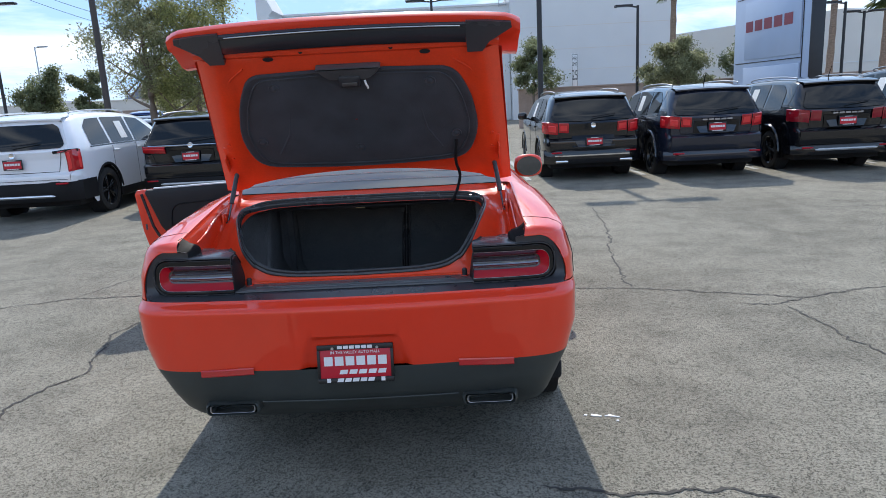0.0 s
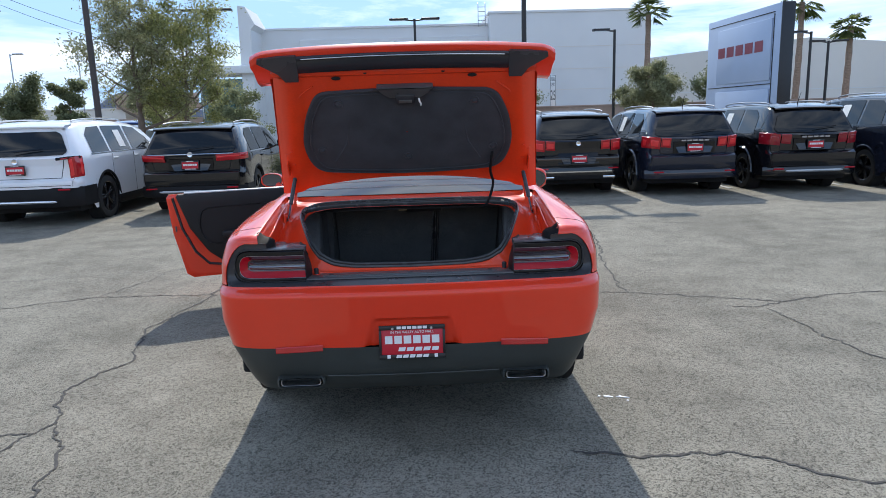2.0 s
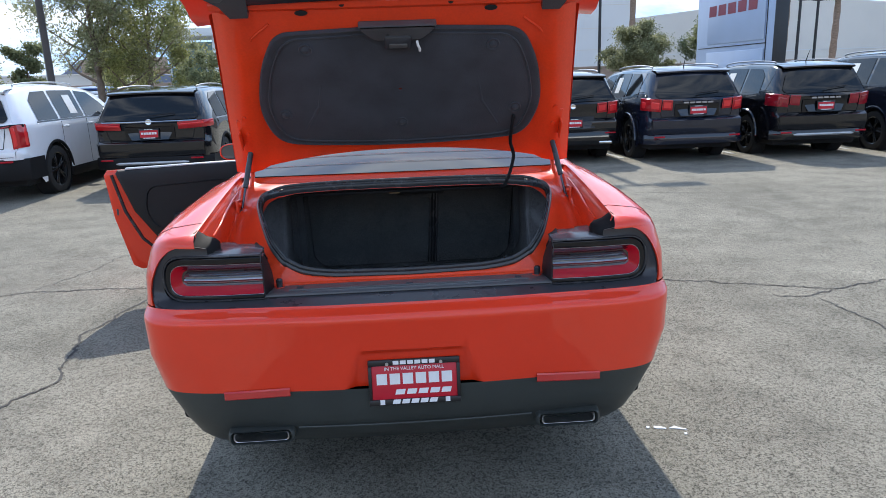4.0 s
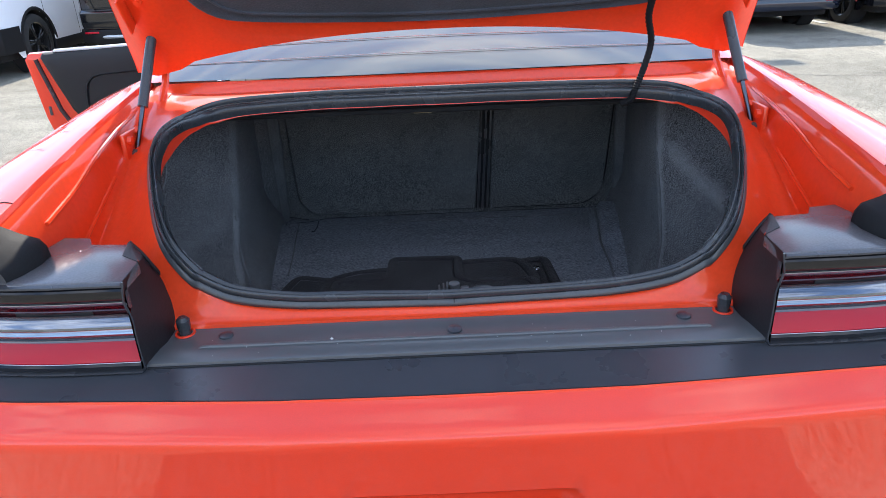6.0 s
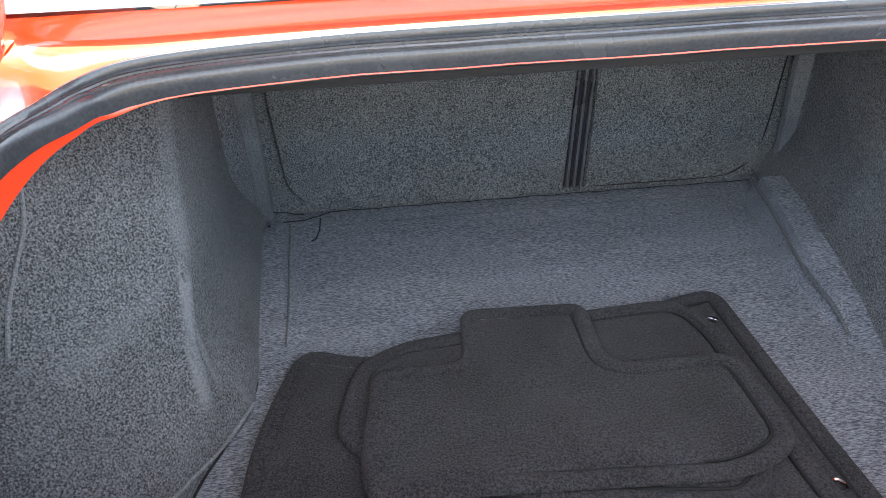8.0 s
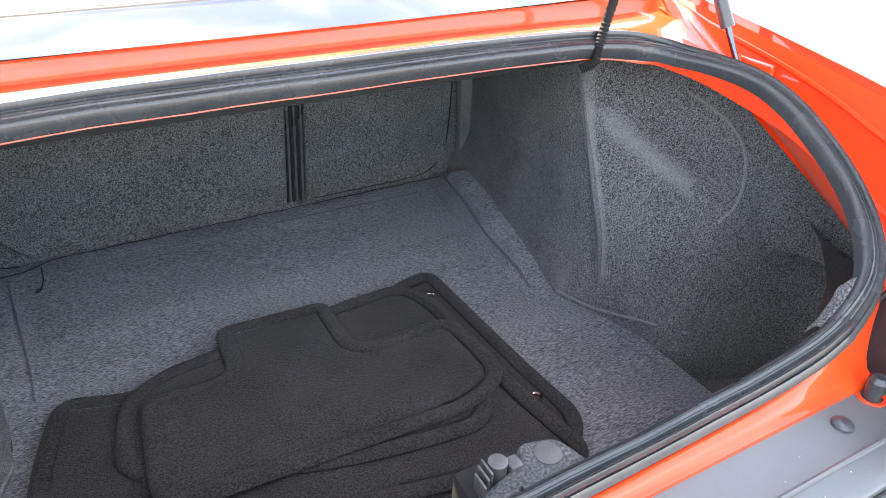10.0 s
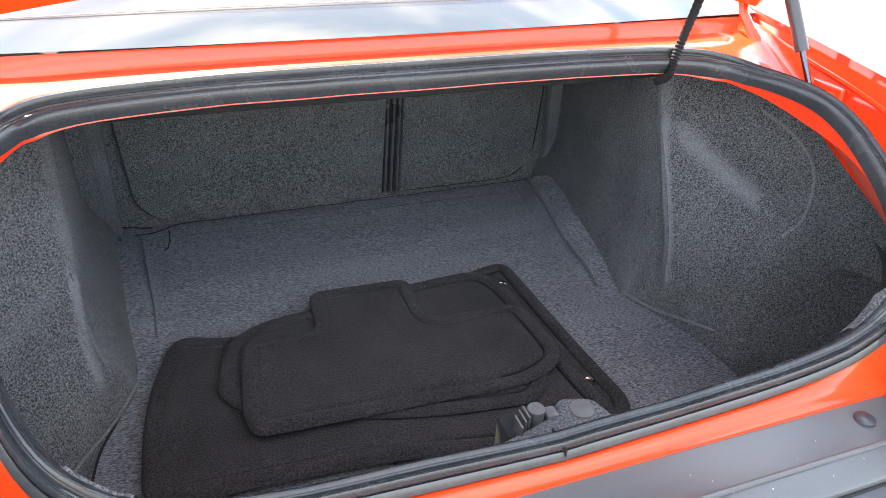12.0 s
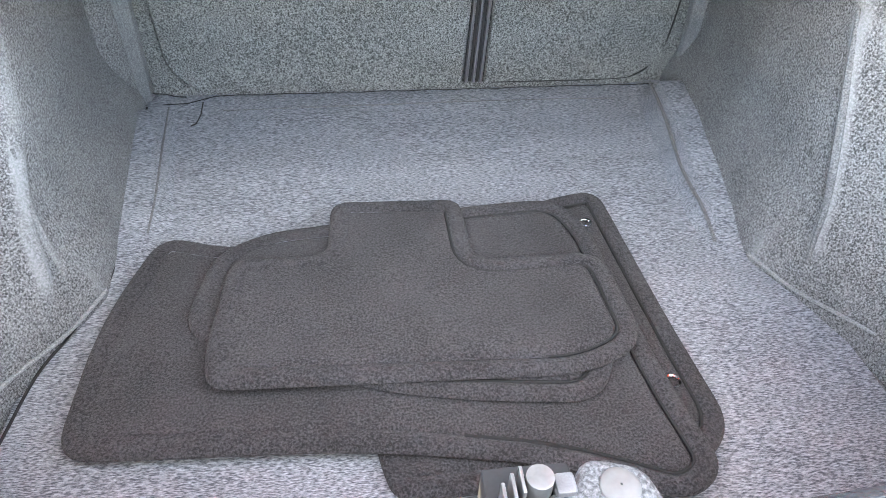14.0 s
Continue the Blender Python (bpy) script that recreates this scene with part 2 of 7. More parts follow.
MOUNTAIN = mat("hazy_mountain", (0.20, 0.22, 0.29), 1.0, var=0.15, vscale=0.01)
CONCRETE = mat("kerb_concrete", (0.38, 0.36, 0.33), 0.9, var=0.15, vscale=3.0, bump=0.3, bscale=60.0)
SOIL = mat("planter_gravel", (0.28, 0.22, 0.17), 0.95, var=0.3, vscale=6.0, bump=0.9, bscale=40.0)
LINE_WHITE = mat("worn_white_line", (0.42, 0.42, 0.40), 0.85, var=0.3, vscale=10.0, bump=0.2, bscale=120.0)
CRACK = mat("dark_open_crack", (0.046, 0.042, 0.038), 0.8, var=0.35, vscale=20.0, bump=0.5, bscale=150.0)
# Near-black for joints and hollows; the hollows' shade is in this colour.
DARK_VOID = mat("near_black_void", (0.010, 0.010, 0.011), 0.9, var=0.2)


def leaf_mat(name, lo, hi):
    m = mat(name, hi, 0.55, spec=0.3)
    n, l = m.node_tree.nodes, m.node_tree.links
    g = n.new("ShaderNodeNewGeometry")
    r = n.new("ShaderNodeValToRGB")
    r.color_ramp.elements[0].color, r.color_ramp.elements[1].color = (*lo, 1), (*hi, 1)
    l.new(g.outputs["Random Per Island"], r.inputs["Fac"])
    p = n["Principled BSDF"]
    l.new(r.outputs["Color"], p.inputs["Base Color"])
    tl = n.new("ShaderNodeBsdfTranslucent")
    l.new(r.outputs["Color"], tl.inputs["Color"])
    mx = n.new("ShaderNodeMixShader")
    mx.inputs[0].default_value = 0.6
    out = n["Material Output"]
    l.new(p.outputs[0], mx.inputs[1])
    l.new(tl.outputs[0], mx.inputs[2])
    l.new(mx.outputs[0], out.inputs["Surface"])
    return m


LEAF_OLIVE = leaf_mat("olive_green_leaves", (0.15, 0.16, 0.08), (0.38, 0.38, 0.22))
LEAF_GREEN = leaf_mat("green_leaves", (0.11, 0.13, 0.065), (0.31, 0.33, 0.18))
LEAF_YELLOW = leaf_mat("yellow_green_leaves", (0.16, 0.18, 0.06), (0.42, 0.42, 0.18))
LEAF_PALM = leaf_mat("palm_fronds", (0.05, 0.075, 0.02), (0.15, 0.18, 0.06))


def asphalt():
    """Sun-bleached asphalt: pale and dark stones, slow stains, drip marks and fine relief."""
    m = mat("aged_asphalt", (0.14, 0.138, 0.134), 0.93, spec=0.15)
    n, l = m.node_tree.nodes, m.node_tree.links
    p = n["Principled BSDF"]
    c = n.new("ShaderNodeTexCoord")

    def tex(kind, scale, detail=4.0):
        x = n.new(kind)
        x.inputs["Scale"].default_value = scale
        if "Detail" in x.inputs:
            x.inputs["Detail"].default_value = detail
        l.new(c.outputs["Object"], x.inputs["Vector"])
        return x
    stones = tex("ShaderNodeTexVoronoi", 150.0)
    pits = tex("ShaderNodeTexVoronoi", 62.0)
    grain = tex("ShaderNodeTexNoise", 210.0, 4.0)
    slow = tex("ShaderNodeTexNoise", 0.55, 6.0)
    mid = tex("ShaderNodeTexNoise", 2.6, 5.0)

    def ramp_of(source, stops):
        r = n.new("ShaderNodeValToRGB")
        el = r.color_ramp.elements
        el[0].position, el[1].position = stops[0][0], stops[-1][0]
        for k_, (pos, v) in enumerate(stops):
            k = el[0] if k_ == 0 else el[len(el) - 1] if k_ == len(stops) - 1 else el.new(pos)
            k.color = (v, v * 0.985, v * 0.945, 1)
        l.new(source, r.inputs["Fac"])
        return r.outputs["Color"]

    def times(a, b):
        x = n.new("ShaderNodeMixRGB")
        x.blend_type = "MULTIPLY"
        x.inputs[0].default_value = 1.0
        l.new(a, x.inputs[1])
        l.new(b, x.inputs[2])
        return x.outputs["Color"]
    # slow stains, then single stones: a few pale and a few dark ones in an even grey, and open pits
    tone = times(ramp_of(slow.outputs["Fac"], ((0.32, 0.056), (0.5, 0.067), (0.68, 0.077))), ramp_of(mid.outputs["Fac"], ((0.33, 0.82), (0.5, 1.0), (0.68, 1.12))))
    tone = times(tone, ramp_of(stones.outputs["Color"], ((0.14, 0.25), (0.30, 0.70), (0.44, 0.92), (0.62, 1.05), (0.76, 1.7), (0.88, 3.2))))
    tone = times(tone, ramp_of(pits.outputs["Color"], ((0.18, 0.40), (0.32, 0.92), (0.66, 1.0), (0.84, 1.45))))
    tone = times(tone, ramp_of(grain.outputs["Fac"], ((0.34, 0.80), (0.5, 1.0), (0.66, 1.16))))
    l.new(tone, p.inputs["Base Color"])
    b = n.new("ShaderNodeBump")
    b.inputs["Strength"].default_value, b.inputs["Distance"].default_value = 0.8, 0.004
    l.new(stones.outputs["Distance"], b.inputs["Height"])
    l.new(b.outputs["Normal"], p.inputs["Normal"])
    return m


ASPHALT = asphalt()


# ---------- mesh helpers ----------
def spl(pts, n):
    """Catmull-Rom samples, n per span."""
    pts = [Vector(p) for p in pts]
    e = [2 * pts[0] - pts[1]] + pts + [2 * pts[-1] - pts[-2]]
    out = []
    for i in range(1, len(e) - 2):
        a, b, c, d = e[i - 1:i + 3]
        for k in range(n):
            t = k / n
            out.append(0.5 * (2 * b + (c - a) * t + (2 * a - 5 * b + 4 * c - d) * t * t + (3 * b - a - 3 * c + d) * t ** 3))
    return out + [pts[-1]]


def lerp(table, v):
    """Piecewise linear look-up in ((key, value), ...)."""
    if v <= table[0][0]:
        return table[0][1]
    for (a, x), (b, y) in zip(table, table[1:]):
        if v <= b:
            return x + (y - x) * (v - a) / (b - a)
    return table[-1][1]


def sgrid(rows, close=False):
    """Quads between rows of points."""
    n = len(rows[0])
    v = [tuple(p) for r in rows for p in r]
    f = []
    for i in range(len(rows) - 1):
        for j in range(n if close else n - 1):
            k = (j + 1) % n
            f.append((i * n + j, i * n + k, (i + 1) * n + k, (i + 1) * n + j))
    return v, f


def join(*vfs):
    v, f = [], []
    for a, b in vfs:
        o = len(v)
        v += list(a)
        f += [tuple(i + o for i in q) for q in b]
    return v, f


def xf(vf, m):
    return [tuple(m @ Vector(p)) for p in vf[0]], vf[1]


def mirror(vf):
    return [(-x, y, z) for x, y, z in vf[0]], [tuple(reversed(q)) for q in vf[1]]


def box(c, s, bev=0.0, seg=2):
    bm = bmesh.new()
    bmesh.ops.create_cube(bm, size=1.0)
    for v in bm.verts:
        v.co = Vector((v.co.x * s[0] + c[0], v.co.y * s[1] + c[1], v.co.z * s[2] + c[2]))
    if bev:
        bmesh.ops.bevel(bm, geom=bm.edges[:], offset=min(bev, min(s) * 0.49), segments=seg, profile=0.5, affect="EDGES")
    bm.verts.index_update()
    out = [tuple(v.co) for v in bm.verts], [tuple(v.index for v in f.verts) for f in bm.faces]
    bm.free()
    return out


def tube(path, r, n=8, caps=True):
    """A round tube along a path; r: one radius or one per point."""
    path = [Vector(p) for p in path]
    rows = []
    up = Vector((0.013, 0.021, 1))
    for i, p in enumerate(path):
        d = (path[min(i + 1, len(path) - 1)] - path[max(i - 1, 0)]).normalized()
        a = d.cross(up)
        if a.length < 0.05:
            a = d.cross(Vector((1, 0, 0)))
        a.normalize()
        b = d.cross(a)
        q = r[i] if isinstance(r, (list, tuple)) else r
        rows.append([p + q * (math.cos(2 * math.pi * k / n) * a + math.sin(2 * math.pi * k / n) * b) for k in range(n)])
    v, f = sgrid(rows, True)
    if caps:
        f.append(tuple(reversed(range(n))))
        f.append(tuple(range(len(v) - n, len(v))))
    return v, f


def lathe(profile, n=32, axis="x"):
    """Turns (radius, along) pairs round an axis through the origin."""
    rows = []
    for r, a in profile:
        ring = []
        for k in range(n):
            c, s = math.cos(2 * math.pi * k / n) * r, math.sin(2 * math.pi * k / n) * r
            ring.append((a, c, s) if axis == "x" else (c, a, s) if axis == "y" else (c, s, a))
        rows.append(ring)
    return sgrid(rows, True)


def fillet(corners, r, n=5):
    """Rounds the corners of a closed outline in the plane."""
    out = []
    m = len(corners)
    for i, c in enumerate(corners):
        c = Vector(c[:2])
        a, b = Vector(corners[i - 1][:2]), Vector(corners[(i + 1) % m][:2])
        rr = corners[i][2] if len(corners[i]) > 2 else r
        q = min(rr, (a - c).length * 0.48, (b - c).length * 0.48)
        p0, p1 = c + (a - c).normalized() * q, c + (b - c).normalized() * q
        for k in range(n + 1):
            t = k / n
            out.append((1 - t) ** 2 * p0 + 2 * t * (1 - t) * c + t * t * p1)
    return out


def slab(outline, z0, z1, bev=0.004):
    """A flat piece with softened top edge from an outline in x, y."""
    o = [Vector(p) for p in outline]
    n = len(o)

    def inset(d):
        res = []
        for i in range(n):
            t = (o[(i + 1) % n] - o[i - 1])
            nr = Vector((-t.y, t.x)).normalized() if t.length > 1e-9 else Vector((0, 0))
            res.append(o[i] + nr * d)
        return res
    area = sum(o[i - 1].x * o[i].y - o[i].x * o[i - 1].y for i in range(n))
    sg = 1 if area > 0 else -1
    rows = [[(p.x, p.y, z0) for p in o], [(p.x, p.y, z1 - bev) for p in o],
            [(p.x, p.y, z1 - bev * 0.3) for p in inset(sg * bev * 0.35)], [(p.x, p.y, z1) for p in inset(sg * bev)]]
    v, f = sgrid(rows, True)
    f.append(tuple(range(3 * n, 4 * n)))
    f.append(tuple(reversed(range(n))))
    return v, f


def part(name, vf, material, parent=None, label="", smooth=38, shadow=True):
    """Links one mesh, under a thing or a part where one is given."""
    me = bpy.data.meshes.new(name)
    me.from_pydata([tuple(p) for p in vf[0]], [], vf[1])
    bm = bmesh.new()
    bm.from_mesh(me)
    bmesh.ops.recalc_face_normals(bm, faces=bm.faces)
    bm.to_mesh(me)
    bm.free()
    if smooth:
        me.polygons.foreach_set("use_smooth", [True] * len(me.polygons))
        me.set_sharp_from_angle(angle=radians(smooth))
    me.materials.append(material)
    ob = new(name, me)
    if parent:
        ob.parent = parent
    if label:
        tagged(ob, label)
    return ob


def thing(name, label, category, group="", m=None, kind=""):
    ob = new(name)
    ob.empty_display_size = 0.1
    tagged(ob, label, category, group, kind)
    if m is not None:
        ob.matrix_basis = m
    return ob


def letters(body, size, material, parent, m, name="lettering", space=1.0):
    """Words in the built-in font, turned into a mesh, standing upright in the x-z plane and facing -y."""
    cu = bpy.data.curves.new(name, "FONT")
    cu.body, cu.size, cu.align_x, cu.align_y = body, size, "CENTER", "CENTER"
    cu.extrude, cu.space_character, cu.resolution_u = 0.0006, space, 3
    tmp = bpy.data.objects.new(name, cu)
    scene.collection.objects.link(tmp)
    bpy.context.view_layer.update()
    me = bpy.data.meshes.new_from_object(tmp)
    bpy.data.objects.remove(tmp)
    me.transform(m @ pose(0, 0, 0, 90, 0, 0))
    me.materials.clear()
    me.materials.append(material)
    ob = new(name, me)
    ob.parent = parent
    return ob

# ---------- the lot: ground ----------
g_rows = [[(x, y, 0.0) for x in (-900, -60, -20, 0, 20, 60, 900)] for y in (-300, -40, -10, 10, 40, 120, 1800)]
ground = part("ground", sgrid(g_rows), ASPHALT, smooth=0)
tagged(ground, "sun-bleached grey asphalt car park with cracks", "ground", kind="structure")

# ---------- the coupe ----------
car = thing("coupe", "orange-red two-door coupe with open boot lid and open driver's door", "car")

PLAN = [(0, 0), (0.10, 0.0006), (0.180, 0.0016), (0.200, 0.0019), (0.220, 0.0022), (0.245, 0.0028), (0.3, 0.004), (0.55, 0.02), (0.70, 0.030), (0.80, 0.045), (0.868, 0.068), (0.912, 0.105), (0.938, 0.16), (0.955, 0.25), (0.967, 0.38), (0.974, 0.68),
        (0.966, 1.1), (0.955, 1.6), (0.945, 2.1), (0.945, 2.8), (0.95, 3.4), (0.958, 4.0), (0.94, 4.45), (0.86, 4.75), (0.6, 4.93), (0, 5.0)]
PLAN_S = [(p.x, p.y) for p in spl([(a, b, 0) for a, b in PLAN], 4)]
WIDTH = ((0.24, 0.83), (0.33, 0.87), (0.46, 0.915), (0.57, 0.965), (0.70, 1.0), (0.80, 1.0), (0.90, 0.998), (0.97, 0.995), (1.06, 0.968), (1.13, 0.93))
REAR_Y = ((0.30, 0.16), (0.36, 0.085), (0.45, 0.025), (0.57, -0.006), (0.70, -0.020), (0.76, -0.027), (0.80, -0.0325), (0.828, -0.0370), (0.838, -0.0360), (0.845, -0.0315), (0.850, -0.024), (0.854, -0.013), (0.861, 0.005), (0.868, 0.022), (0.90, 0.034), (1.0, 0.045), (1.12, 0.075))
BELT = ((0.0, 1.075), (0.2, 1.083), (0.5, 1.11), (0.9, 1.135), (1.4, 1.12), (2.0, 1.05), (2.8, 1.02), (3.4, 1.0), (4.4, 0.93), (5.0, 0.82))
AXLES, ARCH = (1.08, 4.02), 0.385


def skin(k, z):
    """The body's outer surface at plan station k and height z."""
    x, y = PLAN_S[k]
    fade = max(0.0, 1 - max(0, y) / 0.6)
    w = lerp(WIDTH, z)
    return (x * w if y > 0.25 else x * (1 + (w - 1) * min(1, abs(x) / 0.6)), y + lerp(REAR_Y, z) * fade, z)


def sill(y):
    z = lerp(((0, 0.30), (0.4, 0.25), (4.6, 0.22), (5.0, 0.28)), y)
    for a in AXLES:
        if abs(y - a) < ARCH:
            z = max(z, 0.35 + math.sqrt(ARCH ** 2 - (y - a) ** 2))
    return z


def body_strip(k0, k1, zlo, zhi, n):
    rows = []
    for k in range(k0, k1 + 1):
        y = PLAN_S[k][1]
        a, b = zlo(y), zhi(y)
        rows.append([skin(k, a + (b - a) * j / n) for j in range(n + 1)])
    return sgrid(rows)


def k_at(y):
    return min(range(len(PLAN_S)), key=lambda i: abs(PLAN_S[i][1] - y) + (0 if PLAN_S[i][0] > 0.5 else 9))


K_END = k_at(0.62)
K_DOOR0, K_DOOR1 = k_at(2.1), k_at(3.4)
K_LAST = len(PLAN_S) - 1
# rear bumper: painted upper, dark lower fascia
zs_up = [0.575, 0.60, 0.64, 0.68, 0.695, 0.706, 0.72, 0.76, 0.80, 0.820, 0.828, 0.834, 0.839, 0.843, 0.847, 0.851, 0.855, 0.860, 0.865, 0.870, 0.874]
zs_lo = [0.30, 0.33, 0.36, 0.40, 0.45, 0.50, 0.54, 0.575]


def rear_shell(zs, k1, recess=False):
    rows = []
    for z in zs:
        half = [skin(k, z) for k in range(k1 + 1)]
        row = [(-x, y, q) for x, y, q in reversed(half[1:])] + half
        if recess:
            # shallow pocket round the number plate
            row = [(x, y + 0.022 * max(0, min(1, (0.238 - 0.35 * (z - 0.58) - abs(x)) / 0.035)) * max(0, min(1, (0.722 - z) / 0.02)), q) for x, y, q in row]
        rows.append(row)
    return sgrid(rows)


bumper = part("rear_bumper", rear_shell(zs_up, K_END, True), PAINT, car, smooth=30)
lower = part("lower_fascia", rear_shell(zs_lo, k_at(0.66)), LOWER_BLACK, car, "dark grey plastic lower bumper", smooth=50)
part("fascia_crease", tube([(x * 1.0, 0.030 + 0.04 * (x / 0.7) ** 2, 0.418) for x in [i * 0.07 for i in range(-6, 7)]], 0.004, 6), LOWER_BLACK, lower)
for sx in (-1, 1):
    # lower corner notch, painted reflector pocket and its lens
    rf = []
    for z in (0.556, 0.561, 0.583, 0.588):
        rf.append([(sx * (0.43 + 0.23 * i / 10), -0.008 + 0.030 * ((0.43 + 0.23 * i / 10) / 0.68) ** 2.6 - (0.004 if 0.558 < z < 0.586 else 0), z - 0.012 * i / 10 + 0.004) for i in range(11)])
    part("rear_reflector", sgrid(rf), mat("red_reflector", (0.55, 0.02, 0.02), 0.2, coat=1.0), lower, "red bumper reflector")
    tip = fillet([(-0.100, -0.018), (0.100, -0.018), (0.100, 0.018), (-0.100, 0.018)], 0.016, 5)
    rows = [[(sx * 0.555 + p.x * s, y, 0.390 + p.y * s) for p in tip] for s, y in ((0.93, 0.24), (0.97, 0.09), (1.0, 0.050), (0.985, 0.042), (0.93, 0.043), (0.90, 0.07), (0.88, 0.24))]
    part("exhaust_tip", sgrid(rows, True), STEEL, lower, "steel rectangular exhaust tip")
    part("exhaust_bore", sgrid([[(sx * 0.555 + p.x * s, 0.16, 0.390 + p.y * s) for p in tip] for s in (0.86, 0.4, 0.02)], True), DARK_VOID, lower)
    part("exhaust_surround", sgrid([[(sx * 0.555 + p.x * s, y, 0.390 + p.y * (s * 1.25)) for p in tip] for s, y in ((1.22, 0.09), (1.17, 0.045), (1.08, 0.036), (1.03, 0.07))], True), LOWER_BLACK, lower)

LAMP_EDGE = ((0.86, 0.888), (0.90, 0.900), (0.93, 0.899), (0.967, 0.890), (1.01, 0.872), (1.04, 0.852), (1.062, 0.828), (1.075, 0.805), (1.083, 0.765))
REAR_PLAN = [p for p in PLAN_S if p[1] < 0.7 and p[0] < 0.975]


def skin_at(x, z):
    """The tail's outer surface at half width x and height z."""
    y = lerp(REAR_PLAN, x / lerp(WIDTH, z))
    return (x, y + lerp(REAR_Y, z) * max(0.0, 1 - y / 0.6), z)


def upper_quarter(ztop):
    rows = []
    for k in range(next(i for i, p in enumerate(PLAN_S) if p[0] > 0.80), K_END + 1):
        zt = ztop(PLAN_S[k][1])
        rows.append([skin(k, 1.083 + (zt - 1.083) * j / 2) for j in range(3)])
    return sgrid(rows)


# body sides, with the doorway left open on the driver's side
for sx in (-1, 1):
    def put(name, vf, material, label="", smooth=50):
        return part(name, vf if sx > 0 else mirror(vf), material, car, label, smooth)
    ztop = lambda y: lerp(BELT, y)
    # corner above the bumper, round the lamp recess
    k0 = next(i for i, p in enumerate(PLAN_S) if p[0] > 0.745)
    corner = []
    for z in [0.878 + 0.008 * i for i in range(26)] + [1.083]:
        xb = lerp(LAMP_EDGE, z)
        y0 = skin_at(xb, z)[1]
        ks = [k for k in range(K_END + 1) if PLAN_S[k][1] + lerp(REAR_Y, z) * max(0.0, 1 - max(0, PLAN_S[k][1]) / 0.6) > y0 + 0.002]
        line = spl([skin_at(xb, z)] + [skin(k, min(z, z if z < 1.08 else ztop(PLAN_S[k][1]))) for k in ks], 2)
        L = [0.0]
        for i in range(1, len(line)):
            L.append(L[-1] + (line[i] - line[i - 1]).length)
        row = []
        for i in range(25):
            q = (i / 24) ** 1.5 * L[-1]
            j = max(1, next((m for m in range(len(L)) if L[m] >= q - 1e-9), len(L) - 1))
            row.append(line[j - 1].lerp(line[j], (q - L[j - 1]) / max(1e-9, L[j] - L[j - 1])))
        corner.append(row)
    # the rim turns in to the lamp recess
    rim = [[r[0], r[0] + Vector((-0.002, 0.005, -0.001)), r[0] + Vector((-0.004, 0.022, -0.002))] for r in corner]
    put("quarter_panel", join(sgrid(corner), sgrid(rim), upper_quarter(ztop), body_strip(K_END, K_DOOR0, sill, ztop, 12)), PAINT)
    put("front_fender", body_strip(K_DOOR1, K_LAST, sill, ztop, 10), PAINT)
    put("sill_panel", body_strip(K_DOOR0, K_DOOR1, sill, lambda y: 0.34, 2), PAINT)
    if sx > 0:
        put("door_panel", body_strip(K_DOOR0, K_DOOR1, lambda y: 0.345, ztop, 8), PAINT)
    # shoulder between the side and the boot gutter
    E = [(0.735, y, z) for y, z in ((0.145, 1.112), (0.25, 1.128), (0.40, 1.151), (0.55, 1.173), (0.72, 1.194), (0.93, 1.216))]
    sh = []
    for k in range(k0, k_at(0.95) + 1):
        a = Vector(skin(k, lerp(BELT, PLAN_S[k][1])))
        t = min(1.0, max(0.0, (a.y - 0.155) / 0.78))
        b = Vector((0.735, 0.15 + 0.78 * t, lerp([(e[1], e[2]) for e in E], 0.15 + 0.78 * t)))
        bulge = Vector((0, -0.012 * max(0.0, 1 - (a.y - 0.09) / 0.15), 0.016)) * min(1.0, (b - a).length / 0.16 + 0.25)
        sh.append([a, a.lerp(b, 0.12) + bulge * 0.75, a.lerp(b, 0.35) + bulge * 1.15, a.lerp(b, 0.7) + bulge * 0.7, a.lerp(b, 0.93) + bulge * 0.35, b, b + Vector((-0.004, 0, -0.012))])
    put("haunch", sgrid(sh), PAINT)
    gap = [Vector(skin(k_at(0.22), z)) + Vector((0.001, 0, 0)) for z in [0.88 + 0.02 * i for i in range(10)]]
    gk = min(range(len(sh)), key=lambda i: abs(sh[i][0].y - 0.26))
    put("panel_gap", tube([v + Vector((0, 0, 0.0006)) for v in sh[gk][:6]], 0.0009, 5), DARK_VOID)
    put("panel_gap", tube(gap, 0.0018, 5), DARK_VOID)
    gut = []
    for i in range(17):
        y = 0.15 + 0.78 * i / 16
        zw = 0.92 + 0.479 * (y - 0.27)
        ze = lerp([(e[1], e[2]) for e in E], y) - 0.012
        zf = min(zw, ze) - 0.004
        gut.append([(0.731, y, ze), (0.722, y, ze - 0.012), (0.714, y, zf + (ze - zf) * 0.66), (0.722 - 0.012, y, zf + (ze - zf) * 0.52), (0.704, y, zf + (ze - zf) * 0.25), (0.690, y, zf + 0.006), (0.66, y, zf)])
    put("boot_gutter", sgrid(gut), PAINT_INNER)
    put("gutter_crease", tube(spl([Vector((0.7125, y, zq)) for y, zq in ((0.30, 1.075), (0.42, 1.098), (0.52, 1.128), (0.62, 1.150), (0.74, 1.168))], 4), 0.0045, 6), PAINT_INNER)
    put("gutter_crease", tube(spl([Vector((0.700, y, zq)) for y, zq in ((0.26, 0.955), (0.36, 0.995), (0.46, 1.035), (0.56, 1.075))], 4), 0.004, 6), PAINT_INNER)
    # side window band and pillar
    pill = []
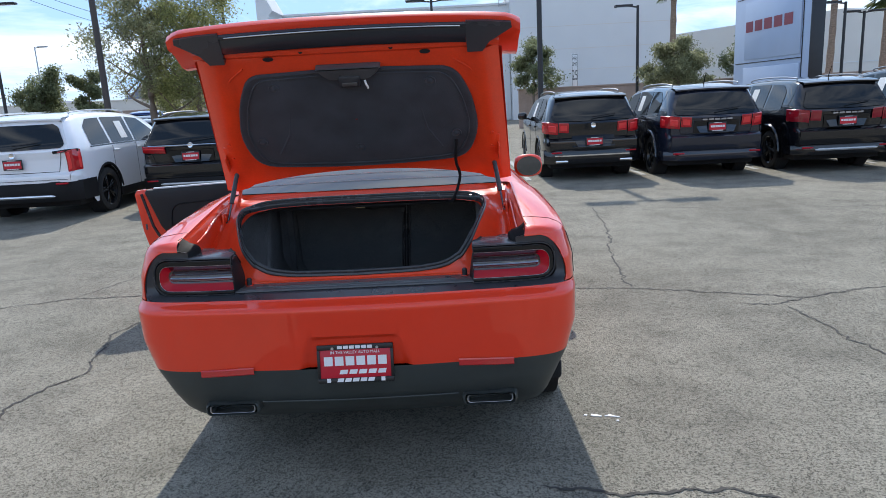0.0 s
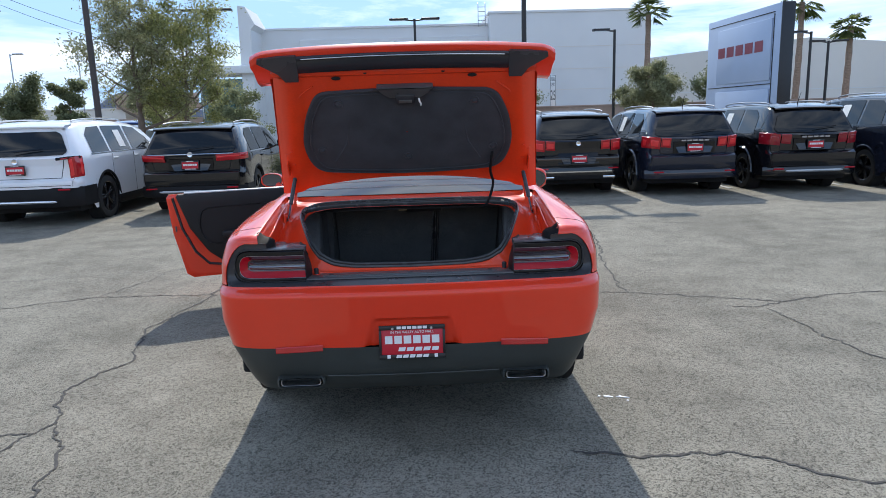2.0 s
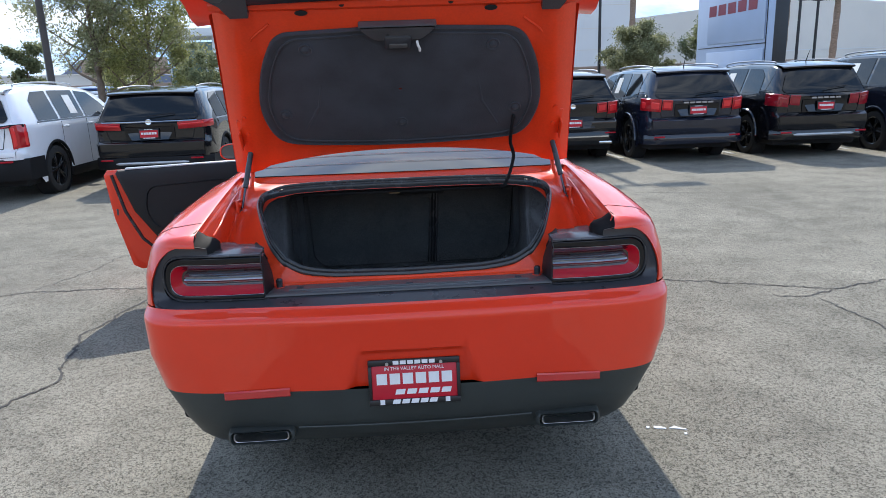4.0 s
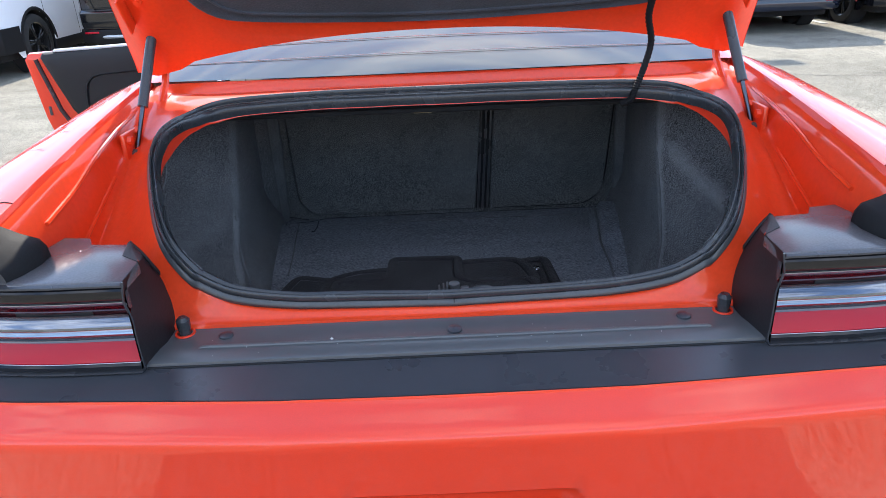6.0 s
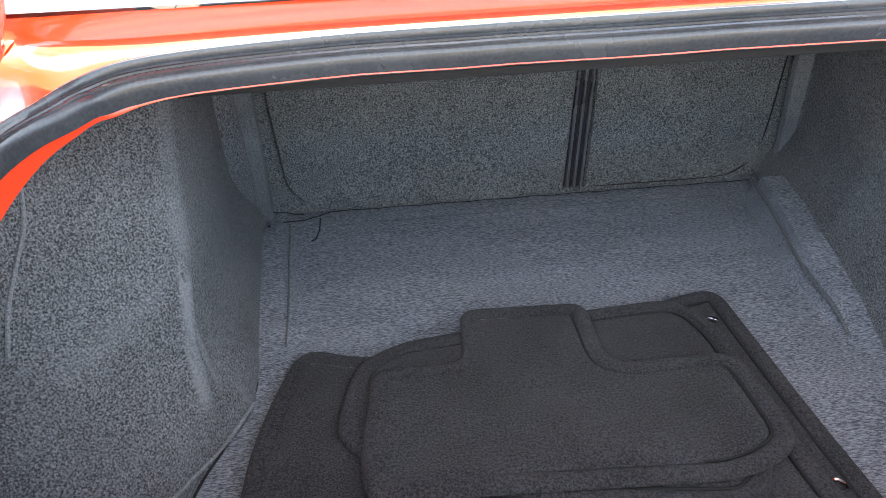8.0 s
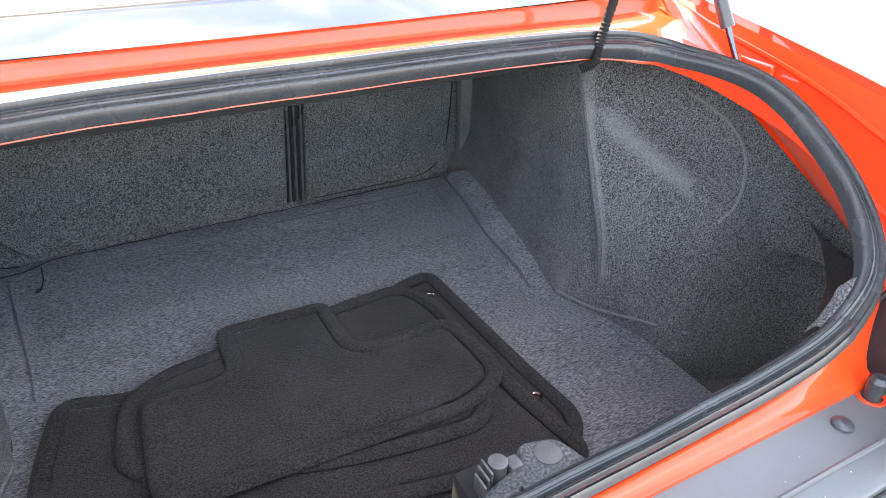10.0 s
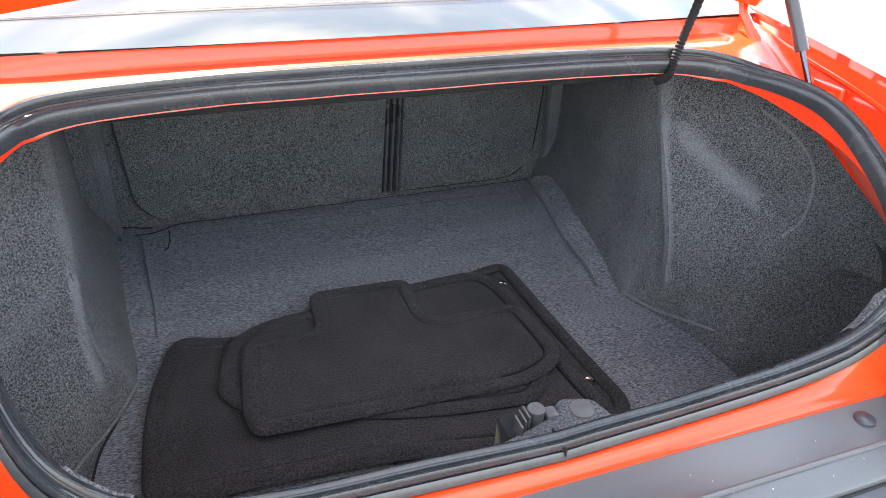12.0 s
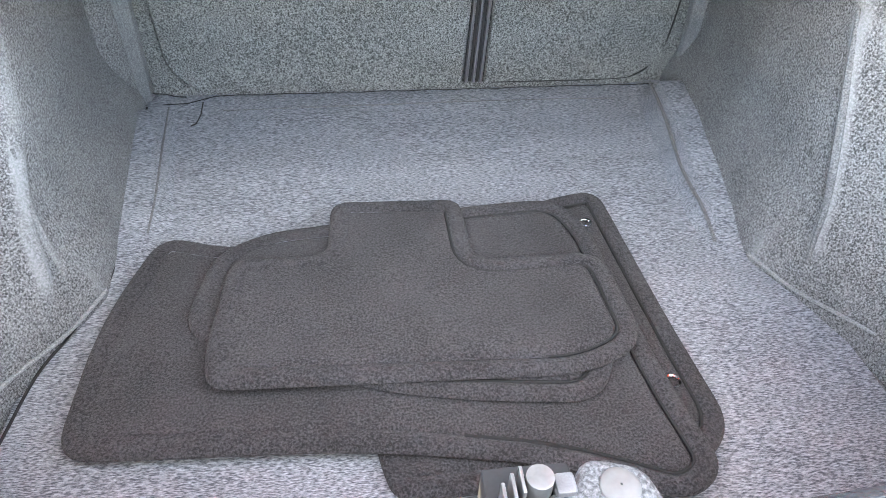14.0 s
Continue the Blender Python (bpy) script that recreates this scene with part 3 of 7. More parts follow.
    for i in range(13):
        y = 0.93 + 0.60 * i / 12
        kb = k_at(y)
        a = Vector((skin(kb, lerp(BELT, y))[0], y, lerp(BELT, y)))
        t = i / 12
        g = Vector((0.69 - 0.13 * t, 0.885 + 0.565 * t, 1.213 + 0.217 * t))
        pill.append([a, a.lerp(g, 0.2) + Vector((0, 0, 0.012)), a.lerp(g, 0.5) + Vector((0.0, 0, 0.012)), a.lerp(g, 0.85) + Vector((0, 0, 0.01)), g])
    put("rear_pillar", sgrid(pill), PAINT)
    if sx > 0:
        put("side_window", sgrid([[(0.90 - 0.005 * i, 1.75 + 0.17 * i, lerp(BELT, 1.75 + 0.17 * i) + 0.006), (0.60, 1.60 + 0.15 * i, 1.425 - 0.004 * i)] for i in range(10)]), GLASS_DARK)
    # mirrors
    mir = []
    for t in range(9):
        a = math.pi * t / 8
        r = 0.02 + 0.085 * math.sin(a) ** 0.6
        mir.append([(1.075 - 0.115 * math.cos(a), 3.05 + 0.055 * math.cos(b) * r / 0.105, 1.075 + r * 0.92 * math.sin(b)) for b in [2 * math.pi * q / 14 for q in range(14)]])
    if sx > 0:
        mm = put("door_mirror", sgrid(mir, True), PAINT)
        part("mirror_glass", sgrid([[(1.075 + 0.102 * s * math.cos(b), 2.993, 1.075 + 0.080 * s * math.sin(b)) for b in [2 * math.pi * q / 20 for q in range(20)]] for s in (1, 0.5, 0.01)], True), mat("mirror", (0.14, 0.15, 0.17), 0.02, metal=1.0), mm)
        part("mirror_foot", box((0.95, 3.06, 1.02), (0.12, 0.05, 0.045), 0.015), BLACK_PLASTIC, mm)

# roof, screen, bonnet
part("rear_window", sgrid([[((0.69 - 0.13 * t) * u, 0.885 + 0.565 * t - 0.02 * (1 - u * u) * (1 - t), 1.213 + 0.217 * t + 0.03 * (1 - u * u) * t ** 0.5) for u in [q / 8 for q in range(-8, 9)]] for t in [i / 8 for i in range(9)]]), GLASS_REAR, car, "dark tinted rear window with heater lines")
for t in (0.12, 0.24, 0.36, 0.48):
    part("heater_line", tube([((0.66 - 0.13 * t) * u, 0.885 + 0.565 * t - 0.02 * (1 - u * u) * (1 - t) - 0.001, 1.2155 + 0.217 * t + 0.03 * (1 - u * u) * t ** 0.5) for u in [q / 8 for q in range(-8, 9)]], 0.0011, 4), HEATER, car)
ROOF = ((1.45, 1.430, 0.56), (1.8, 1.45, 0.57), (2.1, 1.447, 0.575), (2.5, 1.435, 0.585), (2.85, 1.405, 0.59))
part("roof", sgrid([[(w * u, y, z + 0.04 * (1 - u * u)) for u in [q / 6 for q in range(-6, 7)]] for y, z, w in ROOF]), PAINT, car)
part("windscreen", sgrid([[((0.59 + 0.16 * t) * u, 2.85 + 0.72 * t + 0.1 * (1 - u * u) * t, 1.405 - 0.38 * t + 0.04 * (1 - u * u)) for u in [q / 6 for q in range(-6, 7)]] for t in [i / 5 for i in range(6)]]), GLASS_DARK, car)
bon = []
for i in range(10):
    y = 3.45 + 1.5 * i / 9
    w = PLAN_S[k_at(y)][0] * lerp(WIDTH, lerp(BELT, y)) if y < 4.9 else 0.62
    bon.append([(w * u, y, lerp(BELT, y) + 0.05 * (1 - u ** 4) + (0.02 if abs(u) < 0.45 else 0)) for u in [q / 10 for q in range(-10, 11)]])
part("bonnet", sgrid(bon), PAINT, car)
# Solid near-black block in place of the unseen, shaded cabin.
part("dark_cabin_block", box((0, 2.5, 0.66), (1.66, 1.9, 0.66), 0.05), DARK_VOID, car)
# The short wide box is added to block sun leaking through the tail.
part("underbody", join(box((0, 2.5, 0.30), (1.5, 4.2, 0.14), 0.04), box((0, 0.47, 0.41), (1.80, 0.40, 0.10), 0.02)), DARK_VOID, car)


def wheel(parent, cx, cy, r=0.36, w=0.25, rim=None, spokes=5, sx=1):
    """Tyre, rim and spokes about an axle along x; the outer face looks towards sx."""
    tp = [(r * 0.70, -0.46 * w), (r * 0.86, -0.5 * w), (r * 0.965, -0.44 * w), (r, -0.30 * w), (r, 0.30 * w), (r * 0.965, 0.44 * w), (r * 0.86, 0.5 * w), (r * 0.70, 0.46 * w)]
    off = Matrix.Translation((cx, cy, r))
    wh = part("wheel", xf(lathe(tp, 36), off), TYRE, parent)
    rp = [(r * 0.70, 0.46 * w * sx), (r * 0.66, 0.42 * w * sx), (r * 0.62, 0.1 * w * sx), (r * 0.55, -0.2 * w * sx), (0.02, -0.25 * w * sx)]
    part("rim", xf(lathe(rp, 36), off), rim or RIM_BLACK, wh)
    sp = []
    for i in range(spokes):
        a = 2 * math.pi * i / spokes + 0.3
        for d in (-0.13, 0.13):
            sp.append(xf(box((sx * 0.32 * w, 0, r * 0.36), (0.03, r * 0.085, r * 0.62), 0.006, 1), pose(0, 0, 0, math.degrees(a + d), 0, 0)))
    sp.append(xf(lathe([(0.01, 0.40 * w * sx), (r * 0.13, 0.39 * w * sx), (r * 0.15, 0.3 * w * sx)], 16), Matrix.Identity(4)))
    part("spokes", xf(join(*sp), off), rim or RIM_BLACK, wh)
    return wh


for cy in AXLES:
    for sx in (-1, 1):
        wheel(car, sx * 0.80, cy, 0.36, 0.25, RIM_BLACK, 5, sx)
        part("wheel_well", xf(lathe([(ARCH, -0.165), (ARCH, 0.165)], 28), Matrix.Translation((sx * 0.79, cy, 0.36))), DARK_VOID, car)

# ---------- number plate ----------
plate = thing("number_plate", "red dealer plate with white blocks in a black frame", "number plate", m=pose(0, -0.012, 0.596, -9, 0, 0))
part("plate_frame", join(box((0, 0, 0.070), (0.318, 0.012, 0.022), 0.004), box((0, 0, -0.070), (0.318, 0.012, 0.022), 0.004),
                         box((-0.153, 0, 0), (0.012, 0.012, 0.118), 0.003), box((0.153, 0, 0), (0.012, 0.012, 0.118), 0.003)), PLATE_BLACK, plate)
part("plate_sheet", box((0, 0.001, 0), (0.296, 0.004, 0.12), 0.001), RED_PRINT, plate, "red printed sheet")


def blocks(n, w, h, z, x0=0.0, y=-0.0025, lean=0.0):
    """A row of plain blocks in place of a maker's or seller's name."""
    out = []
    for i in range(n):
        cx = x0 + (i - (n - 1) / 2) * w / n
        b = box((cx, y, z), (w / n * 0.80, 0.002, h), 0.0)
        out.append(([(vx + lean * (vz - z), vy, vz) for vx, vy, vz in b[0]], b[1]))
    return join(*out)


for n, w, h, z, x0, y, lean in ((6, 0.27, 0.038, 0.012, 0.0, -0.0025, 0.0), (6, 0.15, 0.013, 0.070, 0.0, -0.0068, 0.0), (5, 0.20, 0.018, -0.034, 0.03, -0.0025, 0.3), (5, 0.16, 0.015, -0.067, 0.0, -0.0068, 0.3)):
    for i in range(n):
        part("block", blocks(1, w / n, h, z, x0 + (i - (n - 1) / 2) * w / n, y, lean), WHITE_PLAIN, plate, smooth=0)
letters("IN THE VALLEY AUTO MALL", 0.0165, WHITE_PLAIN, plate, Matrix.Translation((0, -0.0022, 0.0475)))
for sx in (-1, 1):
    part("badge", box((sx * 0.113, -0.0072, -0.067), (0.016, 0.002, 0.017), 0.0), WHITE_PLAIN, plate, smooth=0)
    part("plate_screw", tube([(sx * 0.093, -0.004, 0.066), (sx * 0.093, -0.010, 0.066)], 0.006, 10), STEEL, plate)

# ---------- tail lamps, scuff panel ----------
def tail_y(x):
    """Depth of the lamp's face at half width x."""
    return 0.110 + 0.045 * max(0.0, (x - 0.60) / 0.3) ** 2


def tail_profile(x):
    """The tail panel's section at x, from the bumper's edge up to the sill cover."""
    o = Vector(skin_at(abs(x), 0.873))
    o.x, o.z = x, 0.864
    o1, e = o + Vector((0, 0.006, 0.008)), Vector((x, tail_y(0.51) + 0.004, 0.883))
    return [o + Vector((0, 0.004, 0)), o1, o1.lerp(e, 0.4) + Vector((0, 0.0015, 0)), o1.lerp(e, 0.85) + Vector((0, 0.0015, 0)), e, (x, 0.119, 0.884)]


part("tail_panel", sgrid([list(row) for row in zip(*[tail_profile(0.510 * q / 14) for q in range(-14, 15)])]), TAIL_BLACK, car, "satin black panel across the tail", 50)
for sx in (-1, 1):
    def put(name, vf, material, parent=None, label="", smooth=38):
        return part(name, vf if sx > 0 else mirror(vf), material, parent or car, label, smooth)

    def race(x1, z0, z1, r, x0=0.508, n=7):
        """A bar outline with a rounded outboard end, in x, z."""
        o = fillet([(x0, z0, 0.004), (x1, z0, r), (x1 - 0.004, z1, r * 1.1), (x0, z1, 0.004)], r, n)
        a, c = n + 1, 3 * n + 3
        lower = [o[a - 1].lerp(o[a], q / 12) for q in range(1, 12)]
        upper = [o[c - 1].lerp(o[c], q / 12) for q in range(1, 12)]
        return o[:a] + lower + o[a:c] + upper + o[c:]

    def ringed(loops):
        """Lofts outlines of equal count, each with its depth off the lamp's face."""
        return sgrid([[(q.x, tail_y(q.x) + d, q.y) for q in o] for o, d in loops], True)
    # bezel from the body's edge in to the lamp
    outer = [(0.690, 1.076), (0.735, 1.083)] + [(x, z) for z, x in reversed(LAMP_EDGE[1:])] + [(0.890, 0.874), (0.865, 0.873), (0.80, 0.873), (0.70, 0.873), (0.60, 0.873), (0.510, 0.873)]
    inner = [(0.690, 1.046), (0.735, 1.045), (0.757, 1.043), (0.780, 1.036), (0.805, 1.022), (0.826, 1.004), (0.846, 0.975), (0.856, 0.945), (0.860, 0.923), (0.856, 0.905), (0.842, 0.890), (0.82, 0.884), (0.78, 0.882), (0.70, 0.882), (0.60, 0.882), (0.510, 0.883)]
    bz = []
    for (ox, oz), (ix, iz) in zip(outer, inner):
        o = Vector(skin_at(ox, oz)) if oz < 1.0799 else Vector((ox, skin_at(ox, 1.08)[1], oz))
        if oz < 0.874:
            o.z = 0.864
        elif ox > 0.83:
            o.x -= 0.004
        i = Vector((ix, tail_y(ix) + 0.004, iz))
        s = 0.5 if oz < 0.88 else 1.0
        o1 = o + Vector((-0.002 * (s == 1), 0.006 + 0.008 * (s == 1), 0.008 if s < 1 else -0.002 * (oz > 1.04)))
        bz.append([o + Vector((0, 0.004, 0)), o1, o1.lerp(i, 0.4) + Vector((0, 0.003 * s, 0)), o1.lerp(i, 0.85) + Vector((0, 0.003 * s, 0)), i, i + Vector((0, 0.02, 0))])
    lamp = put("tail_lamp", sgrid(bz), TAIL_BLACK, None, "black framed tail lamp with red ring and clear bar", smooth=50)
    put("lens_rim", ringed([(race(0.862, 0.881, 1.047, 0.082), 0.012), (race(0.861, 0.882, 1.046, 0.080), -0.002), (race(0.858, 0.8845, 1.044, 0.078), -0.006), (race(0.855, 0.887, 1.041, 0.075), -0.006), (race(0.853, 0.889, 1.0395, 0.073), -0.001)]), SATIN_BLACK, lamp)
    put("lens", ringed([(race(0.854, 0.888, 1.0405, 0.073), 0.0), (race(0.849, 0.893, 1.034, 0.067), -0.006), (race(0.841, 0.899, 1.022, 0.059), -0.006), (race(0.834, 0.903, 1.014, 0.053), -0.002)]), GLOSS_BLACK, lamp)
    put("lens_edge", tube([(q.x, tail_y(q.x) - 0.003, q.y) for q in race(0.8335, 0.9035, 1.0135, 0.053)], 0.0008, 5), STEEL, lamp, "thin bright lens edge")
    rv, rf_ = ringed([(race(0.833, 0.904, 1.013, 0.053), -0.002), (race(0.830, 0.906, 1.011, 0.051), -0.003), (race(0.812, 0.920, 1.002, 0.042), 0.006), (race(0.795, 0.937, 0.993, 0.030), 0.014)])
    high = [q for q in rf_ if sum(rv[i][2] for i in q) / len(q) > 0.985 and sum(abs(rv[i][0]) for i in q) / len(q) < 0.785]
    ring = put("red_ring", (rv, [q for q in rf_ if q not in high]), LAMP_RED, lamp, "red light ring")
    put("ring_shade", (rv, high), LAMP_RED_SHADED, lamp, "upper band of the red ring, its shade put into the colour")
    put("smoked_core", ringed([(race(0.797, 0.935, 0.995, 0.030), 0.013), (race(0.790, 0.944, 0.986, 0.020), 0.017), (race(0.780, 0.958, 0.972, 0.006), 0.017)]), LAMP_DARK, lamp)
    bar = []
    for j in range(15):
        c = j / 14
        z = 0.9405 + 0.044 * c
        d = 0.014 - 0.020 * math.sin(math.pi * c) ** 0.6 + 0.0016 * math.cos(2 * math.pi * 3.5 * c)
        bar.append([(x - (0.010 * abs(2 * c - 1) ** 2 if q == 8 else 0), tail_y(x) + d + (0.006 if q == 8 else 0), z) for q, x in enumerate((0.508, 0.56, 0.60, 0.64, 0.68, 0.72, 0.75, 0.774, 0.784))])
    put("reversing_bar", sgrid(bar), LAMP_CLEAR, lamp, "clear reversing light bar", smooth=30)
    # housing top with its torn edge, and the inner cheek
    plate_o = [(0.508, 0.108), (0.686, 0.112), (0.700, 0.128), (0.692, 0.243), (0.680, 0.286), (0.632, 0.280), (0.617, 0.253), (0.553, 0.247), (0.508, 0.176)]
    tv, tf = slab([Vector(q) for q in plate_o], 1.030, 1.050, 0.003)
    put("lamp_housing", ([(x, y, z + 0.03 * (y - 0.16) if z > 1.03 else z) for x, y, z in tv], tf), HOUSING, lamp, "grey lamp housing top")
    put("housing_body", slab([Vector(q) for q in ((0.575, 0.125), (0.70, 0.13), (0.69, 0.235), (0.677, 0.278), (0.635, 0.272), (0.620, 0.246), (0.575, 0.24))], 0.90, 1.034, 0.002), CHEEK_BLACK, lamp)
    right = [(0.506, 0.135, 0.886), (0.507, 0.112, 0.893), (0.5075, 0.108, 0.94), (0.507, 0.112, 0.978), (0.510, 0.104, 1.017), (0.506, 0.106, 1.049), (0.506, 0.176, 1.051), (0.534, 0.208, 1.053), (0.5525, 0.248, 1.0545)]
    left = [(0.497, 0.250, 0.892), (0.498, 0.277, 0.905), (0.505, 0.273, 0.94), (0.514, 0.267, 0.97), (0.526, 0.260, 1.0), (0.536, 0.255, 1.025), (0.544, 0.252, 1.040), (0.549, 0.250, 1.048), (0.5525, 0.249, 1.0545)]
    ck = [[Vector(l).lerp(Vector(r), t) + Vector((-0.007 * math.sin(math.pi * t), 0, 0)) for t in (0, 0.04, 0.2, 0.4, 0.6, 0.8, 0.95, 1)] for l, r in zip(left, right)]
    cheek = put("lamp_cheek", sgrid(ck), CHEEK_BLACK, lamp, "black cheek with a ragged edge", smooth=50)
    put("cheek_rim", tube(spl([Vector(l) + Vector((-0.001, 0.002, 0)) for l in left[1:]], 3), 0.0035, 6), CHEEK_BLACK, cheek)
    put("cheek_edge", tube([Vector(r) + Vector((0.0, -0.001, 0)) for r in right[1:6]], 0.0022, 5), SATIN_BLACK, cheek)
    foil = [(0.5535, 0.249), (0.507, 0.174), (0.543, 0.200)]
    put("foil_corner", ([(x, y, 1.0512 + 0.03 * (y - 0.16) - dz) for dz in (0, 0.004) for x, y in foil], [(0, 1, 2), (5, 4, 3), (0, 3, 4, 1), (1, 4, 5, 2), (2, 5, 3, 0)]), CHEEK_BLACK, cheek, smooth=0)
    blk = [[(0.752, 0.104, 1.081), (0.748, 0.135, 1.105), (0.741, 0.16, 1.118), (0.738, 0.195, 1.122), (0.736, 0.208, 1.112), (0.734, 0.23, 1.03)],
           [(0.720, 0.112, 1.075), (0.714, 0.145, 1.086), (0.710, 0.185, 1.092), (0.710, 0.211, 1.096), (0.710, 0.220, 1.090), (0.710, 0.226, 1.03)],
           [(0.702, 0.116, 1.068), (0.690, 0.145, 1.080), (0.680, 0.182, 1.086), (0.680, 0.206, 1.088), (0.680, 0.216, 1.082), (0.680, 0.222, 1.03)],
           [(0.694, 0.118, 1.060), (0.676, 0.145, 1.068), (0.666, 0.178, 1.076), (0.666, 0.200, 1.078), (0.666, 0.208, 1.072), (0.666, 0.214, 1.03)],
           [(0.692, 0.12, 1.045), (0.678, 0.145, 1.040), (0.668, 0.18, 1.03), (0.668, 0.20, 1.03), (0.668, 0.21, 1.03), (0.668, 0.216, 1.03)]]
    put("gutter_block", sgrid(blk), BLOCK_RUBBER, lamp, "black rubber block at the gutter end", smooth=55)

# scuff panel with its bead, buffers and clips
scuff = part("scuff_panel", sgrid([[(x, y + (0.02 * (abs(x) / 0.5) ** 3 if j > 3 else 0), z) for x in [q * 0.0535 for q in range(-10, 11)]]
                                   for j, (y, z) in enumerate(((0.118, 0.884), (0.1195, 0.8905), (0.123, 0.893), (0.160, 0.8945), (0.164, 0.8925), (0.20, 0.894), (0.238, 0.898), (0.246, 0.89)))]), SCUFF_BLACK, car, "black plastic boot sill cover")
part("panel_gap", tube([(0.046 * q, 0.1165, 0.8846) for q in range(-11, 12)], 0.0019, 6), DARK_VOID, scuff)
part("sill_bead", tube([(x, 0.158, 0.8950 - (0.003 if abs(x) > 0.429 else 0)) for x in [-0.432, -0.428, -0.40, -0.2, 0, 0.2, 0.40, 0.428, 0.432]], 0.0036, 8), SCUFF_BLACK, scuff)
for x in (-0.397, 0.0, 0.399):
    part("trim_clip", lathe([(0.0012, 0.0032), (0.0105, 0.0030), (0.0125, 0.0018), (0.0130, -0.001)], 18, "z"), TAIL_BLACK, scuff).location = (x, 0.195 if x else 0.182, 0.8945)
for sx in (-1, 1):
    bf = part("bump_stop", tube([(0, 0, 0), (0, 0, 0.012), (0, 0, 0.0121), (0, 0, 0.028), (0, 0, 0.034)], [0.0105, 0.0105, 0.0115, 0.012, 0.007], 14), RUBBER, scuff, "black rubber bump stop")
    bf.location = (sx * 0.472, 0.208, 0.893)
    rg = part("stop_hole", lathe([(0.0125, 0.001), (0.0135, 0.0022), (0.0172, 0.0025), (0.0178, 0.0)], 20, "z"), PAINT, scuff, "painted ring round the bump stop")
    rg.location = (sx * 0.472, 0.208, 0.894)

dv, df = [], []
rd = random.Random(7)
for k in range(26):
    x, y, r = rd.uniform(-0.46, 0.46), rd.uniform(0.127, 0.19), rd.uniform(0.0005, 0.0012)
    if k == 0:
        x, y, r = -0.21, 0.170, 0.0032
    z = 0.8932 + (0.0012 if y < 0.16 else 0.0)
    n = len(dv)
    dv += [(x - r, y, z), (x, y - r * 1.3, z), (x + r, y, z), (x, y + r, z), (x, y, z + r * 1.2)]
    df += [(n, n + 1, n + 4), (n + 1, n + 2, n + 4), (n + 2, n + 3, n + 4), (n + 3, n, n + 4)]
tagged(part("dust", (dv, df), DUST, scuff, "pale specks of dust"), "pale specks of dust", kind="stuff")

# ---------- boot opening ----------
HALF = [(0, -0.030), (0.24, -0.023), (0.374, -0.017), (0.431, -0.008), (0.471, 0.009), (0.508, 0.05), (0.541, 0.136), (0.576, 0.256), (0.589, 0.325), (0.594, 0.42), (0.586, 0.49), (0.560, 0.549), (0.486, 0.585), (0.28, 0.600), (0, 0.602)]
# the sides of the opening stand proud of the straight slope: they climb steeply from the sill, then run flat
RISE = ((-0.022, 0.0), (-0.012, 0.03), (0.0, 0.055), (0.02, 0.08), (0.06, 0.105), (0.12, 0.116), (0.22, 0.115), (0.32, 0.10), (0.40, 0.08), (0.47, 0.035), (0.53, 0.014), (0.58, 0.004), (0.62, 0.0))
half = spl([(a, b, 0) for a, b in HALF], 5)
RING = [(p.x, p.y) for p in half] + [(-p.x, p.y) for p in reversed(half[1:-1])]


def on_sill(x, s, b=0.0):
    """A point of the boot's sloping opening: x across, s up the slope, b off it."""
    return (x, 0.27 + 0.9018 * s - 0.432 * b, 0.92 + 0.432 * s + 0.9018 * b)


def ramp(v, lo, hi):
    return max(0.0, min(1.0, (v - lo) / (hi - lo)))


def soft_step(v, lo, hi):
    t = ramp(v, lo, hi)
    return t * t * (3 - 2 * t)


def ring_off(d):
    n = len(RING)
    out = []
    for i, (x, s) in enumerate(RING):
        a, b = RING[i - 1], RING[(i + 1) % n]
        t = Vector((b[0] - a[0], b[1] - a[1])).normalized()
        # the seal is broader at the sides and broadest along the top
        e = d * (1 - 0.45 * ramp(s, 0.0, 0.13) + 0.85 * soft_step(s, 0.34, 0.59)) if d < 0 else d
        if d < 0:
            e += d * 0.10 * noise.noise(Vector((x * 9, s * 9, 0.3)))
        out.append((x + t.y * e, s - t.x * e))
    return out


def rise(s):
    """The climb of the opening's rim, with its bends rounded."""
    h = 0.007 + 0.010 * ramp(s, 0.08, 0.25)
    return sum(lerp(RISE, s + q * h) for q in range(-4, 5)) / 9 if s > 0 else lerp(RISE, s)


def on_ring(d, b):
    """The opening's outline, moved d outwards and b off the slope."""
    return [on_sill(x, s, b + rise(RING[i][1])) for i, (x, s) in enumerate(ring_off(d))]


seal_profile = [(-0.0075, 0.010), (-0.008, 0.015), (-0.0102, 0.0195), (-0.0132, 0.0212), (-0.016, 0.018), (-0.0165, 0.0135), (-0.0185, 0.0125), (-0.0195, 0.0145), (-0.0215, 0.0150), (-0.0222, 0.0132), (-0.0235, 0.0140), (-0.0262, 0.0140), (-0.0268, 0.0118), (-0.028, 0.0122), (-0.031, 0.008), (-0.033, 0.0), (-0.034, -0.012)]
seal = part("boot_seal", sgrid([on_ring(d, b) for d, b in seal_profile], True), RUBBER, car, "black ribbed rubber boot seal", smooth=60)
part("seal_lip", sgrid([on_ring(d, q) for d, q in ((0.001, -0.004), (0.0028, 0.004), (0.0022, 0.0068), (-0.0058, 0.0108), (-0.008, 0.006))], True), SEAL_LIP, seal, "smooth outer lip of the seal", smooth=60)
part("seal_joint", box((0.002, 0.256, 0.921), (0.0015, 0.034, 0.012), 0), DARK_VOID, seal)
